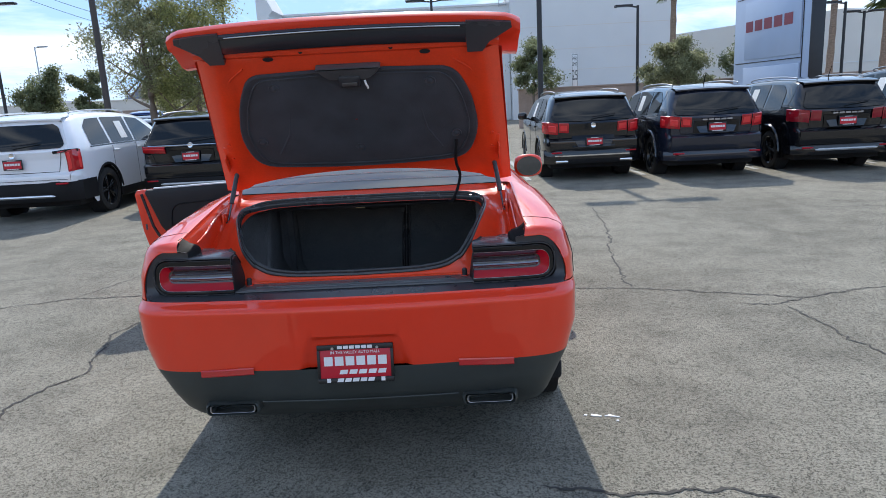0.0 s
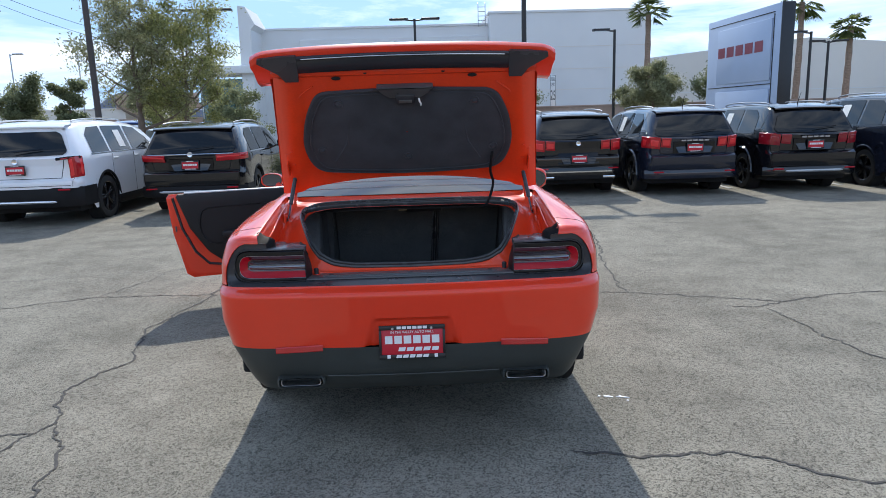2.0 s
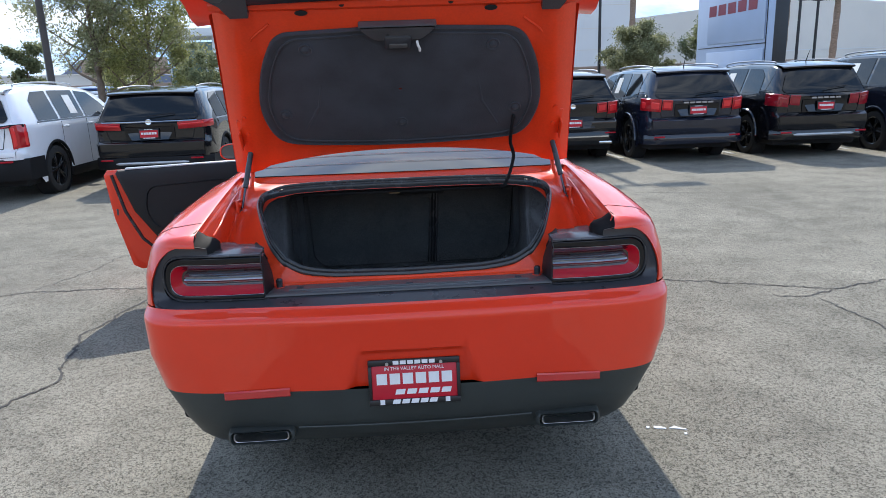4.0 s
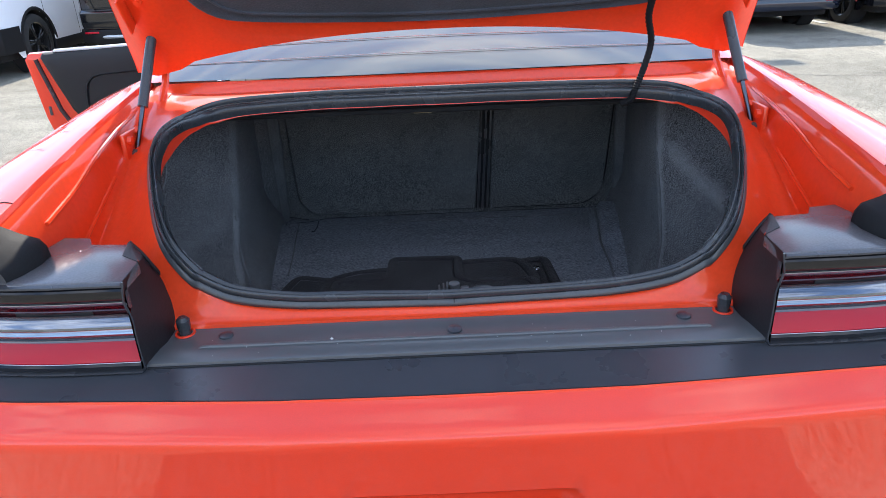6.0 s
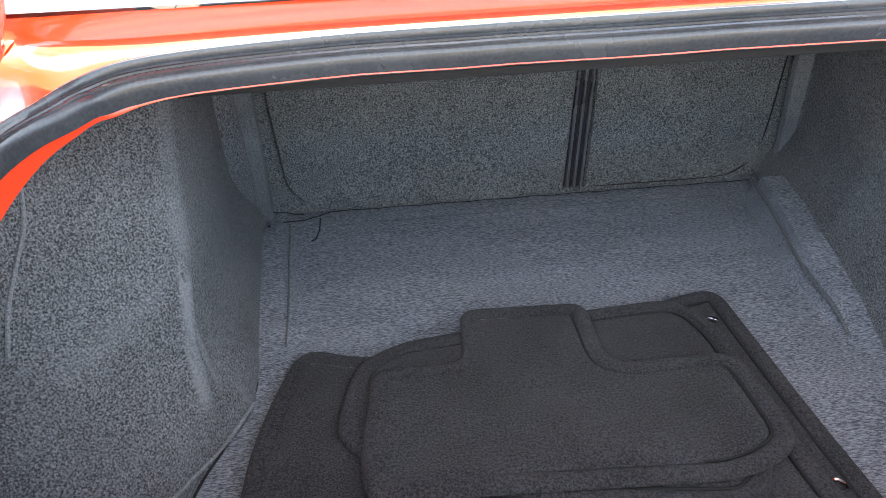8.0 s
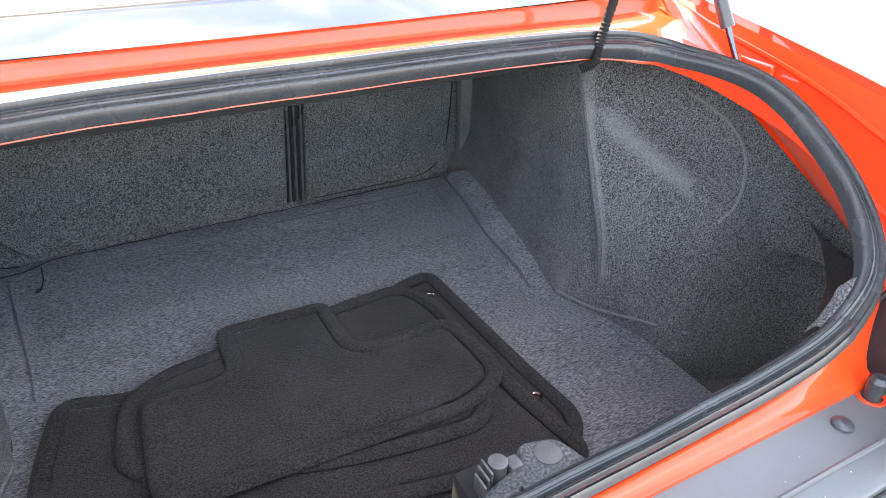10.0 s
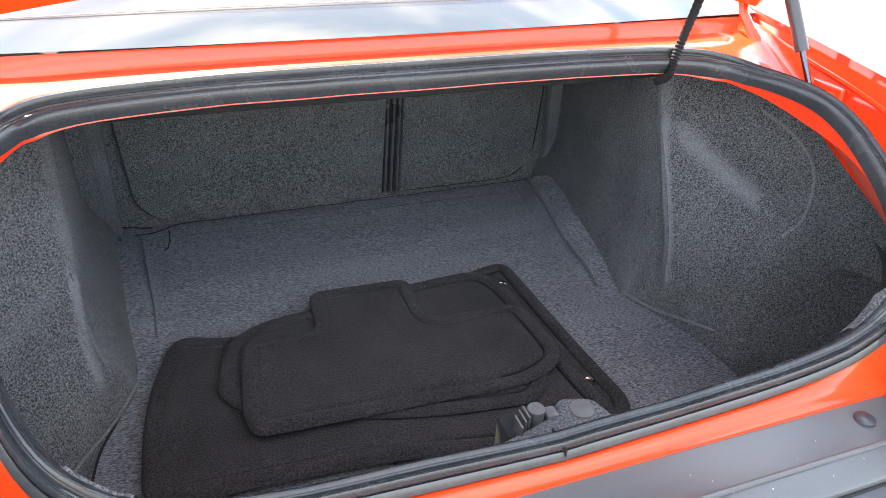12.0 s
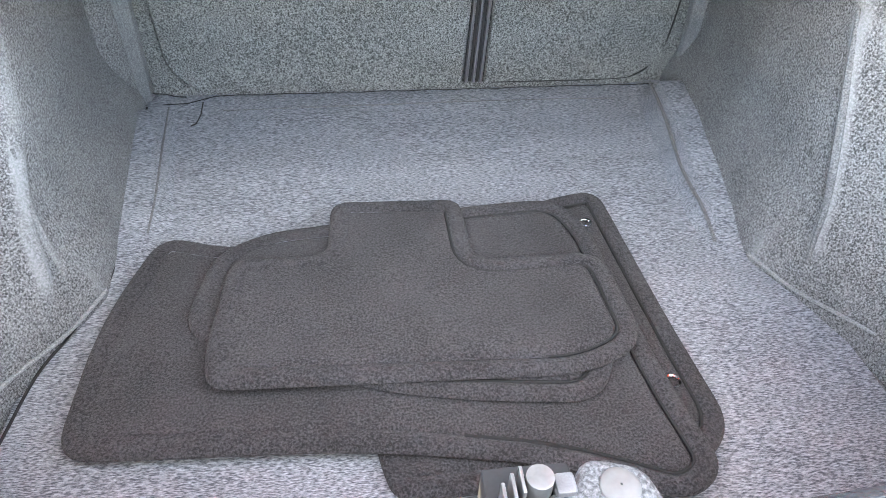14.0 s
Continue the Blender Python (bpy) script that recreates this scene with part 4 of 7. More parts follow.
keep = [i for i, (x, s) in enumerate(RING) if s > 0.10]


fan = [soft_step(abs(RING[i][0]), 0.45, 0.60) * soft_step(RING[i][1], 0.15, 0.38) * (1 - 0.7 * soft_step(RING[i][1], 0.34, 0.54)) for i in keep]
top_edge = [ramp(RING[i][1], 0.50, 0.56) for i in keep]
fl_rows = []
for d, dep, g in ((-0.028, 0.0, 0.0), (-0.029, 0.35, 0.4), (-0.030, 0.8, 0.9), (-0.030, 1.0, 1.0)):
    fl_rows.append([on_ring(d - (0.0045 * h + 0.0025 * f) * g, -0.006 - (0.004 + 0.030 * f) * dep)[i] for i, f, h in zip(keep, fan, top_edge)])
part("opening_flange", sgrid(fl_rows), PAINT, car)
surround = []
outer = []
for x, s in RING:
    dx, ds = x, s - 0.30
    q = max(abs(dx) / 0.70, ds / 0.376 if ds > 0 else -ds / 0.358)
    outer.append((dx / q, 0.30 + ds / q))
for t, b in ((0, -0.004), (0.08, 0.002), (0.18, 0.004), (0.3, 0.006), (0.45, 0.004), (0.6, 0.002), (0.75, 0.003), (0.85, 0.004), (1, -0.004)):
    surround.append([on_sill(x + (u - x) * t, s + (w - s) * t, b + rise(s) * (1 - t) ** 3 - 0.027 * ramp(s, 0.55, 0.59) * (t / 0.75 if t < 0.75 else (1 - t) / 0.25)) for (x, s), (u, w) in zip(RING, outer)])
surround.append([on_sill(u, w, -0.03) for u, w in outer])
part("boot_surround", sgrid(surround, True), PAINT_MATT, car, smooth=60)
for sx in (-1, 1):
    part("strut_bracket", box((sx * 0.697, 0.665, 1.112), (0.012, 0.085, 0.075), 0.005), PAINT_INNER, car)
    for dy, dz in ((-0.025, 0.02), (0.025, 0.03), (0.02, -0.012)):
        part("bracket_bolt", tube([(sx * 0.691, 0.665 + dy, 1.112 + dz), (sx * 0.682, 0.665 + dy, 1.112 + dz)], 0.010, 6), PAINT_MATT, car)
    a, b = Vector((sx * 0.690, 0.646, 1.078)), Vector((sx * 0.652, 0.80, 1.345))
    st = part("gas_strut", tube([a.lerp(b, 0.42), a.lerp(b, 1.0)], 0.0115, 14), SATIN_BLACK, car, "black gas strut holding the lid")
    part("piston_rod", tube([a.lerp(b, 0.05), a.lerp(b, 0.45)], 0.005, 10), ROD_STEEL, st)
    part("ball_joint", tube([a + (b - a) * -0.03, a + (b - a) * -0.02, a + (b - a) * 0.08, a + (b - a) * 0.10], [0.010, 0.015, 0.015, 0.010], 12), BLACK_PLASTIC, st)
    part("ball_joint", tube([a.lerp(b, 0.98), a.lerp(b, 1.06)], 0.012, 10), BLACK_PLASTIC, st)
    # lid hinge arm
    part("lid_hinge", tube([(sx * 0.672, 0.80, 1.165), (sx * 0.672, 0.865, 1.215), (sx * 0.668, 0.885, 1.262)], 0.009, 8), PAINT_MATT, car)

# ---------- boot lid ----------
LO, LU, LN = Vector((0, 0.80, 1.335)), Vector((0, -0.578, 0.816)), Vector((0, -0.816, -0.578))


def on_lid(x, s, n=0.0):
    """A point of the raised lid: x across, s up the lid, n off its inner face."""
    return tuple(LO + Vector((x, 0, 0)) + LU * s + LN * n)


lid = part("boot_lid", sgrid([[on_lid((0.742 - 0.075 * min(1, v / 0.65)) * u, (-0.018 - 0.115 * abs(u) ** 2.2) * (1 - v / 0.65) + v, -0.020 * (abs(u) > 0.97) + 0.016 * (0.80 < abs(u) < 0.95)) for u in [q / 24 for q in range(-24, 25)]] for v in [0, 0.012, 0.03, 0.08, 0.16, 0.25, 0.35, 0.45, 0.55, 0.62, 0.65]]), PAINT_MATT, car, "raised orange-red lid, inner side")
lip = []
for v, n in ((0.65, -0.0), (0.665, 0.012), (0.685, 0.012), (0.70, 0.0)):
    lip.append([on_lid(0.668 * u, v, n) for u in [q / 10 for q in range(-10, 11)]])
part("lid_edge", sgrid(lip), PAINT_MATT, lid)
# felt liner
PADC = [(-0.46, 0.565, 0.06), (-0.13, 0.578, 0.03), (0.13, 0.578, 0.03), (0.47, 0.565, 0.07), (0.545, 0.42, 0.15), (0.585, 0.215, 0.10), (0.525, 0.045, 0.09), (0.36, 0.028, 0.12), (0, 0.012, 0.2), (-0.36, 0.028, 0.12), (-0.525, 0.045, 0.09), (-0.58, 0.215, 0.10), (-0.535, 0.42, 0.15)]
po = fillet(PADC, 0.05, 6)
pc = Vector((0, 0.31))
prow = []
for sc, n in ((1.0, 0.002), (0.995, 0.014), (0.98, 0.019), (0.95, 0.012), (0.90, 0.016), (0.7, 0.020), (0.45, 0.022), (0.2, 0.020), (0.01, 0.020)):
    prow.append([on_lid(pc.x + (p.x - pc.x) * sc, pc.y + (p.y - pc.y) * sc, n) for p in po])
pad = part("lid_liner", sgrid(prow, True), LID_FELT, lid, "dark grey felt lid liner", smooth=60)
for x, s in ((-0.47, 0.20), (0.47, 0.20), (0.0, 0.145), (-0.35, 0.50), (0.36, 0.50)):
    part("liner_clip", xf(lathe([(0.001, 0.004), (0.010, 0.003), (0.016, -0.002), (0.024, 0.001), (0.026, -0.004)], 16, "z"), Matrix.Translation(on_lid(x, s, 0.024)) @ pose(0, 0, 0, 125.3, 0, 0)), LID_FELT, pad)
for sx in (-1, 1):
    part("liner_rib", tube([on_lid(sx * 0.40, 0.12, 0.016), on_lid(sx * 0.33, 0.24, 0.018), on_lid(sx * 0.30, 0.40, 0.014)], 0.007, 8), LID_FELT, pad)
hem = [on_lid(pc.x + (p.x - pc.x) * 0.925, pc.y + (p.y - pc.y) * 0.91, 0.0165) for p in po]
part("liner_hem", tube(hem + hem[:1], 0.0042, 6, False), LID_FELT, pad, "pressed seam round the liner")
def lid_plate(outline, n0, n1, bev):
    """A piece lying on the lid's inner face, from an outline in x and s."""
    v, f = slab([Vector(q) for q in outline], n0, n1, bev)
    return [on_lid(x, q, n) for x, q, n in v], f


latch = part("lid_latch", lid_plate(fillet([(-0.150, 0.600), (-0.118, 0.562), (-0.085, 0.538), (0.085, 0.538), (0.118, 0.562), (0.150, 0.600)], 0.014, 4), 0.0, 0.040, 0.008), BLACK_PLASTIC, lid, "black lid latch cover")
part("latch_mouth", lid_plate(fillet([(-0.052, 0.560), (-0.048, 0.500), (0.048, 0.500), (0.052, 0.560)], 0.012, 4), 0.0, 0.046, 0.007), SATIN_BLACK, latch)
part("latch_hook", lid_plate(fillet([(-0.034, 0.530), (-0.034, 0.512), (0.034, 0.512), (0.034, 0.530)], 0.004, 3), 0.040, 0.049, 0.002), ZINC, latch)
part("release_tag", tube([on_lid(0.070, 0.54, 0.045), on_lid(0.074, 0.525, 0.055), on_lid(0.080, 0.512, 0.055), on_lid(0.080, 0.50, 0.05)], 0.005, 8), WHITE_PLAIN, lid, "pale release pull")
for x, s, w in ((-0.197, 0.675, 0.012), (0.197, 0.675, 0.012), (-0.345, 0.645, 0.024), (0.345, 0.645, 0.024), (-0.615, 0.70, 0.012), (0.615, 0.70, 0.012)):
    part("access_hole", xf(lathe([(0.001, 0.003), (0.8, 0.003), (1.0, 0.0)], 18, "z"), Matrix.Translation(on_lid(x, s, 0.009)) @ pose(0, 0, 0, 125.3, 0, 0) @ Matrix.Diagonal((w, 0.011, 1, 1))), DARK_VOID, lid)
# black strip, its end pieces, and the spoiler above
strip = part("black_strip", sgrid([[on_lid(0.525 * u, s - 0.012 * u * u, n) for u in [q / 8 for q in range(-8, 9)]] for s, n in ((0.695, -0.004), (0.70, 0.024), (0.715, 0.030), (0.765, 0.030), (0.772, 0.028), (0.778, 0.034), (0.790, 0.034), (0.795, 0.02))]), STRIP_BLACK, lid, "black tail strip on the lid edge")
for sx in (-1, 1):
    e = [[on_lid(sx * x, s, n) for x, s in ((0.525, 0.79), (0.525, 0.72), (0.53, 0.645), (0.595, 0.645), (0.625, 0.69), (0.72, 0.752), (0.715, 0.775), (0.62, 0.786))] for n in (-0.01, 0.03, 0.034)]
    e.append([on_lid(sx * 0.58, 0.73, 0.035)] * 8)
    part("strip_end", sgrid(e, True), SATIN_BLACK, lid)
# The gloss strip's highlight, drawn as a thin chrome tube.
part("strip_highlight", tube([on_lid(0.5 * u, 0.784 - 0.011 * u * u, 0.036) for u in [q / 8 for q in range(-8, 9)]], 0.0026, 6), CHROME, strip, "thin chrome line standing for the strip's highlight")
spo = []
for u in [q / 24 for q in range(-24, 25)]:
    x = 0.757 * u
    a = abs(u)
    end = max(0.0, (a - 0.90) / 0.10) ** 2
    drop = 0.035 * a ** 2.5
    spo.append([on_lid(x, s - drop * max(0.0, min(1.0, (s - 0.6) / 0.15)) - end * q * 0.3, n) for s, n, q in ((0.69, -0.02, -0.00), (0.792, 0.022, 0.10), (0.822, 0.016, 0.10), (0.826, -0.01, 0.08), (0.80, -0.06, 0.06), (0.745, -0.125, 0.02), (0.66, -0.165, 0.0), (0.56, -0.165, 0.02), (0.54, -0.15, 0.03), (0.545, -0.10, 0.02), (0.60, -0.05, 0.02))])
sv, sf = sgrid(spo, True)
sf.append(tuple(range(11)))
sf.append(tuple(reversed(range(len(sv) - 11, len(sv)))))
part("spoiler", (sv, sf), PAINT, lid, smooth=45)
part("lid_skin", sgrid([[on_lid((0.745 - 0.06 * min(1, v / 0.6)) * u, (-0.02 - 0.115 * abs(u) ** 2.2) * (1 - v / 0.6) + v, -0.018 - n * (1 - 0.85 * abs(u) ** 8)) for u in [q / 20 for q in range(-20, 21)]] for v, n in ((0, 0.01), (0.03, 0.04), (0.2, 0.075), (0.4, 0.10), (0.56, 0.125), (0.62, 0.10))]), PAINT, lid)
for sx in (-1, 1):
    part("pressed_bead", tube([on_lid(sx * (0.668 - 0.050 * q / 9), 0.0 + 0.60 * q / 9, 0.004) for q in range(10)], 0.008, 8), PAINT_MATT, lid)
    part("pressed_bead", tube(spl([on_lid(sx * 0.655, 0.09, 0.002), on_lid(sx * 0.615, 0.20, 0.003), on_lid(sx * 0.600, 0.36, 0.003), on_lid(sx * 0.560, 0.52, 0.003), on_lid(sx * 0.47, 0.60, 0.002)], 4), 0.005, 8), PAINT_MATT, lid)
    seat = part("strut_seat", xf(join(box((0, 0, 0.03), (0.060, 0.010, 0.115), 0.004), box((sx * 0.024, -0.018, 0.0), (0.006, 0.042, 0.085), 0.002)), Matrix.Translation(on_lid(sx * 0.650, 0.085, 0.008)) @ pose(0, 0, 0, 35.3, 0, 0)), PAINT_INNER, lid, "painted strut bracket")
    for ds in (0.02, 0.105):
        part("bracket_bolt", tube([on_lid(sx * 0.642, 0.085 + ds, 0.010), on_lid(sx * 0.642, 0.085 + ds, 0.024)], 0.009, 6), PAINT_INNER, seat)
# loom from the lid to the body
loom = [on_lid(0.468, 0.16, 0.024), on_lid(0.462, 0.10, 0.04), (0.462, 0.745, 1.335), (0.478, 0.765, 1.275), (0.465, 0.768, 1.212), (0.448, 0.760, 1.172), (0.437, 0.752, 1.150), (0.418, 0.760, 1.138)]
lp = spl(loom, 14)
part("lid_wiring_loom", tube(lp, [0.0068 + 0.0013 * (i % 2) for i in range(len(lp))], 10), BLOCK_RUBBER, car, "black ribbed wiring loom")

# ---------- boot interior ----------
FZ = 0.622
LOW = ((0.30, 0.70), (0.45, 0.62), (0.55, 0.578), (0.63, 0.575), (0.714, 0.548), (0.826, 0.502), (0.90, 0.503), (1.06, 0.523), (1.30, 0.550), (1.45, 0.566))
fl = []
for i in range(41):
    y = 0.32 + (1.44 - 0.32) * i / 40
    w = min(lerp(LOW, y) + 0.07, lerp(((0.32, 0.585), (0.50, 0.574), (0.66, 0.570), (0.72, 0.63)), y))
    k = lerp(((0.84, 0.0), (0.92, 0.030), (1.20, 0.056), (1.34, 0.058), (1.365, 0.008), (1.44, 0.006)), y)
    edge = lerp(((0.84, 0.445), (1.05, 0.445), (1.35, 0.490)), y)
    fl.append([(x, y, FZ + k * (1.0 if x > 0 else 0.40) * max(0, min(1, (abs(x) - edge) / 0.034)) + 0.0025 * noise.noise(Vector((x * 6, y * 7, 0)))) for x in sorted([s * v for s in (-1, 1) for v in [edge * q / 16 for q in range(1, 17)] + [edge + 0.001, edge + 0.033, edge + 0.037] + [edge + 0.037 + (w - edge - 0.037) * q / 6 for q in range(1, 7)]] + [0.0])])
boot = part("boot_floor", sgrid(fl), FLOOR_CARPET, car, "grey flecked boot carpet", smooth=28)
part("floor_seam", tube([(-0.440, 1.375, FZ + 0.012), (-0.438, 1.33, FZ + 0.010), (-0.444, 1.30, FZ + 0.006), (-0.452, 1.29, FZ + 0.008)], 0.0014, 6), DARK_VOID, boot)
part("floor_seam", tube([(-0.62 + 0.02 * i, 1.405 + 0.004 * (i % 2), FZ + 0.034 - 0.004 * i) for i in range(8)], 0.0013, 6), DARK_VOID, boot)
part("floor_seam", tube(spl([(-0.549, 1.36, FZ + 0.012), (-0.525, 1.06, FZ + 0.013), (-0.504, 0.87, FZ + 0.006), (-0.530, 0.76, FZ + 0.004), (-0.556, 0.68, FZ + 0.004), (-0.570, 0.56, FZ + 0.004), (-0.60, 0.48, FZ + 0.004)], 5), 0.0022, 6), DARK_VOID, boot)
part("floor_ridge", tube(spl([(0.504, 1.345, FZ + 0.046), (0.485, 1.20, FZ + 0.045), (0.463, 1.05, FZ + 0.034), (0.461, 0.93, FZ + 0.025), (0.461, 0.87, FZ + 0.006)], 4), 0.0035, 6), FELT_EDGE, boot, "pressed edge of the raised floor side")
part("floor_ridge", tube(spl([(-0.500, 1.34, FZ + 0.022), (-0.487, 1.20, FZ + 0.021), (-0.472, 1.05, FZ + 0.017), (-0.468, 0.96, FZ + 0.011)], 4), 0.002, 6), FELT_EDGE, boot, "pressed edge of the raised floor side")
part("floor_fold", tube(spl([(-0.40, 1.357, FZ + 0.0005), (-0.1, 1.362, FZ + 0.001), (0.2, 1.366, FZ + 0.0005), (0.44, 1.36, FZ + 0.001)], 6), 0.0016, 5), FELT_EDGE, boot, "pale fold across the carpet before the seat")
part("floor_crease", tube([(x, 1.402 - 0.03 * (x < -0.43), FZ + 0.010 + 0.002 * (i % 2)) for i, x in enumerate([-0.52 + 0.0505 * q for q in range(22)])], 0.0010, 5), DARK_VOID, boot)


def crease(z, top, ry):
    """Where the moulded crease runs at height z."""
    return ry - (0.43 if top > 0.9 else 0.68) * (top - z) if z < top else ry + (0.3 if top > 0.9 else 0.6) * (z - top)


def wall_x(y, z, top=1.02, ry=0.893):
    """Half width of the moulded side at y, z: flat ahead of the crease, turning out to the wheel pocket behind it."""
    front = lerp(((0.60, 0.555), (0.90, 0.549), (1.1, 0.565), (1.45, 0.618)), y)
    low = lerp(LOW, y) 
    t = max(0, min(1, (z - FZ) / 0.16))
    t = t * t * (3 - 2 * t)
    d = crease(z, top, ry) - y
    k = lerp(((0.62, 0.0), (0.70, 0.40), (0.80, 0.62), (0.88, 0.66), (1.05, 0.60)), z)
    flare = 0.5 * (d + math.sqrt(d * d + 0.0008)) * k
    zd = top - max(0, d) * (0.68 if top > 0.9 else 0.10)
    st = ramp(z, zd - 0.010, zd + 0.042)
    st = st * st * (3 - 2 * st)
    x = low + (front - low) * t + flare * (0.35 + 0.65 * t) + (0.062 if top > 0.9 else 0.020) * st * ramp(d, 0.0, 0.08) * ramp(y, 0.56, 0.70)
    x += 0.20 * soft_step(0.605 + 0.14 * (z - 0.65) - y, 0.0, 0.12) * soft_step(1.02 - z, 0.0, 0.14) * (1.0 if top > 0.9 else 0.5)
    return min(0.76 + (x - 0.76) * (0.25 if z > 0.80 else 0.7), 0.88) if x > 0.76 else x


RIM_Z = ((0.25, 0.95), (0.28, 1.0), (0.34, 1.05), (0.45, 1.10), (0.52, 1.12), (0.62, 1.13), (0.80, 1.14))


def wall_ridge(y, z, top, ry):
    return 0.009 * math.exp(-((y - crease(z, top, ry)) / 0.010) ** 2) * ramp(top - z, 0.0, 0.02) * ramp(z, 0.685, 0.71)


for sx, top, ry in ((-1, 0.865, 0.875), (1, 1.02, 0.893)):
    rows = []
    for j in range(41):
        z = FZ - 0.075 + 0.595 * j / 40
        row = []
        for i in range(130):
            y = 0.29 + 1.15 * i / 129
            zz = min(z, lerp(RIM_Z, y))
            row.append((sx * (wall_x(y, zz, top, ry) - wall_ridge(y, zz, top, ry) + 0.0015 * noise.noise(Vector((y * 14, zz * 14, sx)))), y, zz))
        rows.append(row)
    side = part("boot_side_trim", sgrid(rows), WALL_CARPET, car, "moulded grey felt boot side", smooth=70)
    side.data.materials.append(POCKET_CARPET)
    for q in side.data.polygons:
        q.material_index = int(q.center.y < 0.662 + 0.10 * (q.center.z - 0.65))
    if sum(q.normal.x for q in side.data.polygons) * sx > 0:
        side.data.flip_normals()
    cr = (lambda z: crease(z, top, ry)) if top > 0.9 else (lambda z: 0.866 - 0.40 * (top - z))
    zr = [top - 0.004 - (top - 0.695) * i / 14 for i in range(15)]
    ridge = [(sx * (wall_x(cr(z), z, top, ry) - (0.0065 if top > 0.9 else 0.001)), cr(z), z) for z in zr]
    part("pressed_ridge", tube(ridge, [0.002 + 0.0045 * math.sin(math.pi * (i + 0.6) / 16) for i in range(15)], 8), FELT_EDGE, side)
    x0, xw = (0.537, 0.034) if sx < 0 else (0.577, 0.030)
    strip = []
    infill = []
    for z in (0.628, 0.634, 0.66, 0.72, 0.80, 0.88, 0.96, 1.04, 1.12):
        g = ramp(z, 0.60, 0.90)
        xa, xb = x0 + 0.008 * (1 - g), x0 + 0.020 + (xw - 0.020) * g + 0.008 * (1 - g)
        strip.append([(sx * xa, 1.412, z), (sx * (xa + 0.003), 1.398, z), (sx * (xa + xb) / 2, 1.392, z), (sx * xb, 1.388, z)])
        infill.append([(sx * xb, 1.388, z), (sx * (xb + 0.004), 1.370, z), (sx * (wall_x(1.36, z, top, ry) + 0.006), 1.34, z)])
    part("corner_strip", sgrid(strip), FELT_EDGE, side)
    part("corner_infill", sgrid(infill), WALL_CARPET, side)
    part("felt_seam", tube(spl([(sx * (wall_x(y, z, top, ry) - 0.002), y, z) for y, z in (((0.776, 1.059), (0.72, 1.032), (0.68, 1.005), (0.655, 0.98), (0.639, 0.942), (0.627, 0.893), (0.63, 0.862)) if sx > 0 else ((0.80, 1.05), (0.774, 1.003), (0.744, 0.969), (0.711, 0.93), (0.68, 0.885)))], 4), 0.0028, 6), PALE_SEAM, side)
    part("felt_seam", tube(spl([(sx * (wall_x(y, FZ + dz, top, ry) - 0.003), y, FZ + dz) for y, dz in ((0.83, 0.012), (0.75, 0.012), (0.66, 0.032), (0.58, 0.042))], 4), 0.003, 6), PALE_SEAM, side)
    part("trim_clip", tube([(sx * (wall_x(0.47, 0.84, top, ry) - 0.008), 0.47, 0.84), (sx * wall_x(0.47, 0.84, top, ry), 0.472, 0.84)], 0.014, 14), BLACK_PLASTIC, side)
for sx in (-1, 1):
    pk = [[(sx * x, y, FZ - 0.003 - dz) for x, dz in ((0.555, 0.006), (0.572, 0.0), (0.582, 0.004), (0.61, 0.045), (0.65, 0.062), (0.80, 0.064), (0.90, 0.06))] for y in [0.31 + 0.05 * q for q in range(9)]]
    part("wheel_pocket", sgrid(pk), POCKET_CARPET, car, "dark felt floor of the wheel pocket", smooth=60)
    # the felt tucks over the inner edge of the seal at the corner
    tuck = [[on_ring(d, b)[i if sx > 0 else -i] for i in range(len(RING)) if -0.006 < RING[i][1] < 0.045 and RING[i][0] > 0.3] for d, b in ((-0.026, -0.014), (-0.029, -0.004), (-0.033, -0.002), (-0.037, -0.006), (-0.039, -0.03))]
    part("felt_lip", sgrid(tuck), POCKET_CARPET, car, smooth=60)
rows = []
for z in [0.60 + 0.54 * j / 10 for j in range(11)]:
    rows.append([(x, 1.428 + 0.04 * (z - 0.66), z) for x in [q * 0.04 for q in range(-16, 17)]])
back = part("seatback_lining", sgrid(rows), SEAT_CARPET, car, "grey felt rear of the folding seat")


def panel(x0, x1, z0, z1):
    cut = 0.07 if abs(x1) > 0.3 else 0.0
    o = fillet([(x0 + (0.05 if abs(x0) > 0.3 else 0), z0, 0.02), (x1 - cut, z0, 0.02), (x1, z0 + cut * 0.6, 0.04), (x1 + 0.035, z1, 0.05), (x0 - (0.02 if abs(x0) > 0.3 else -0.025), z1, 0.03), (x0, z0 + (0.05 if abs(x0) > 0.3 else 0.002), 0.03)], 0.04, 5)
    c = Vector(((x0 + x1) / 2, (z0 + z1) / 2))
    rows = []
    for s, d in ((1.0, 0.0), (1.0, -0.016), (0.985, -0.022), (0.5, -0.022), (0.01, -0.022)):
        rows.append([(c.x + (p.x - c.x) * s, 1.430 + 0.04 * (p.y - 0.66) + d, c.y + (p.y - c.y) * s) for p in o])
    return sgrid(rows, True)


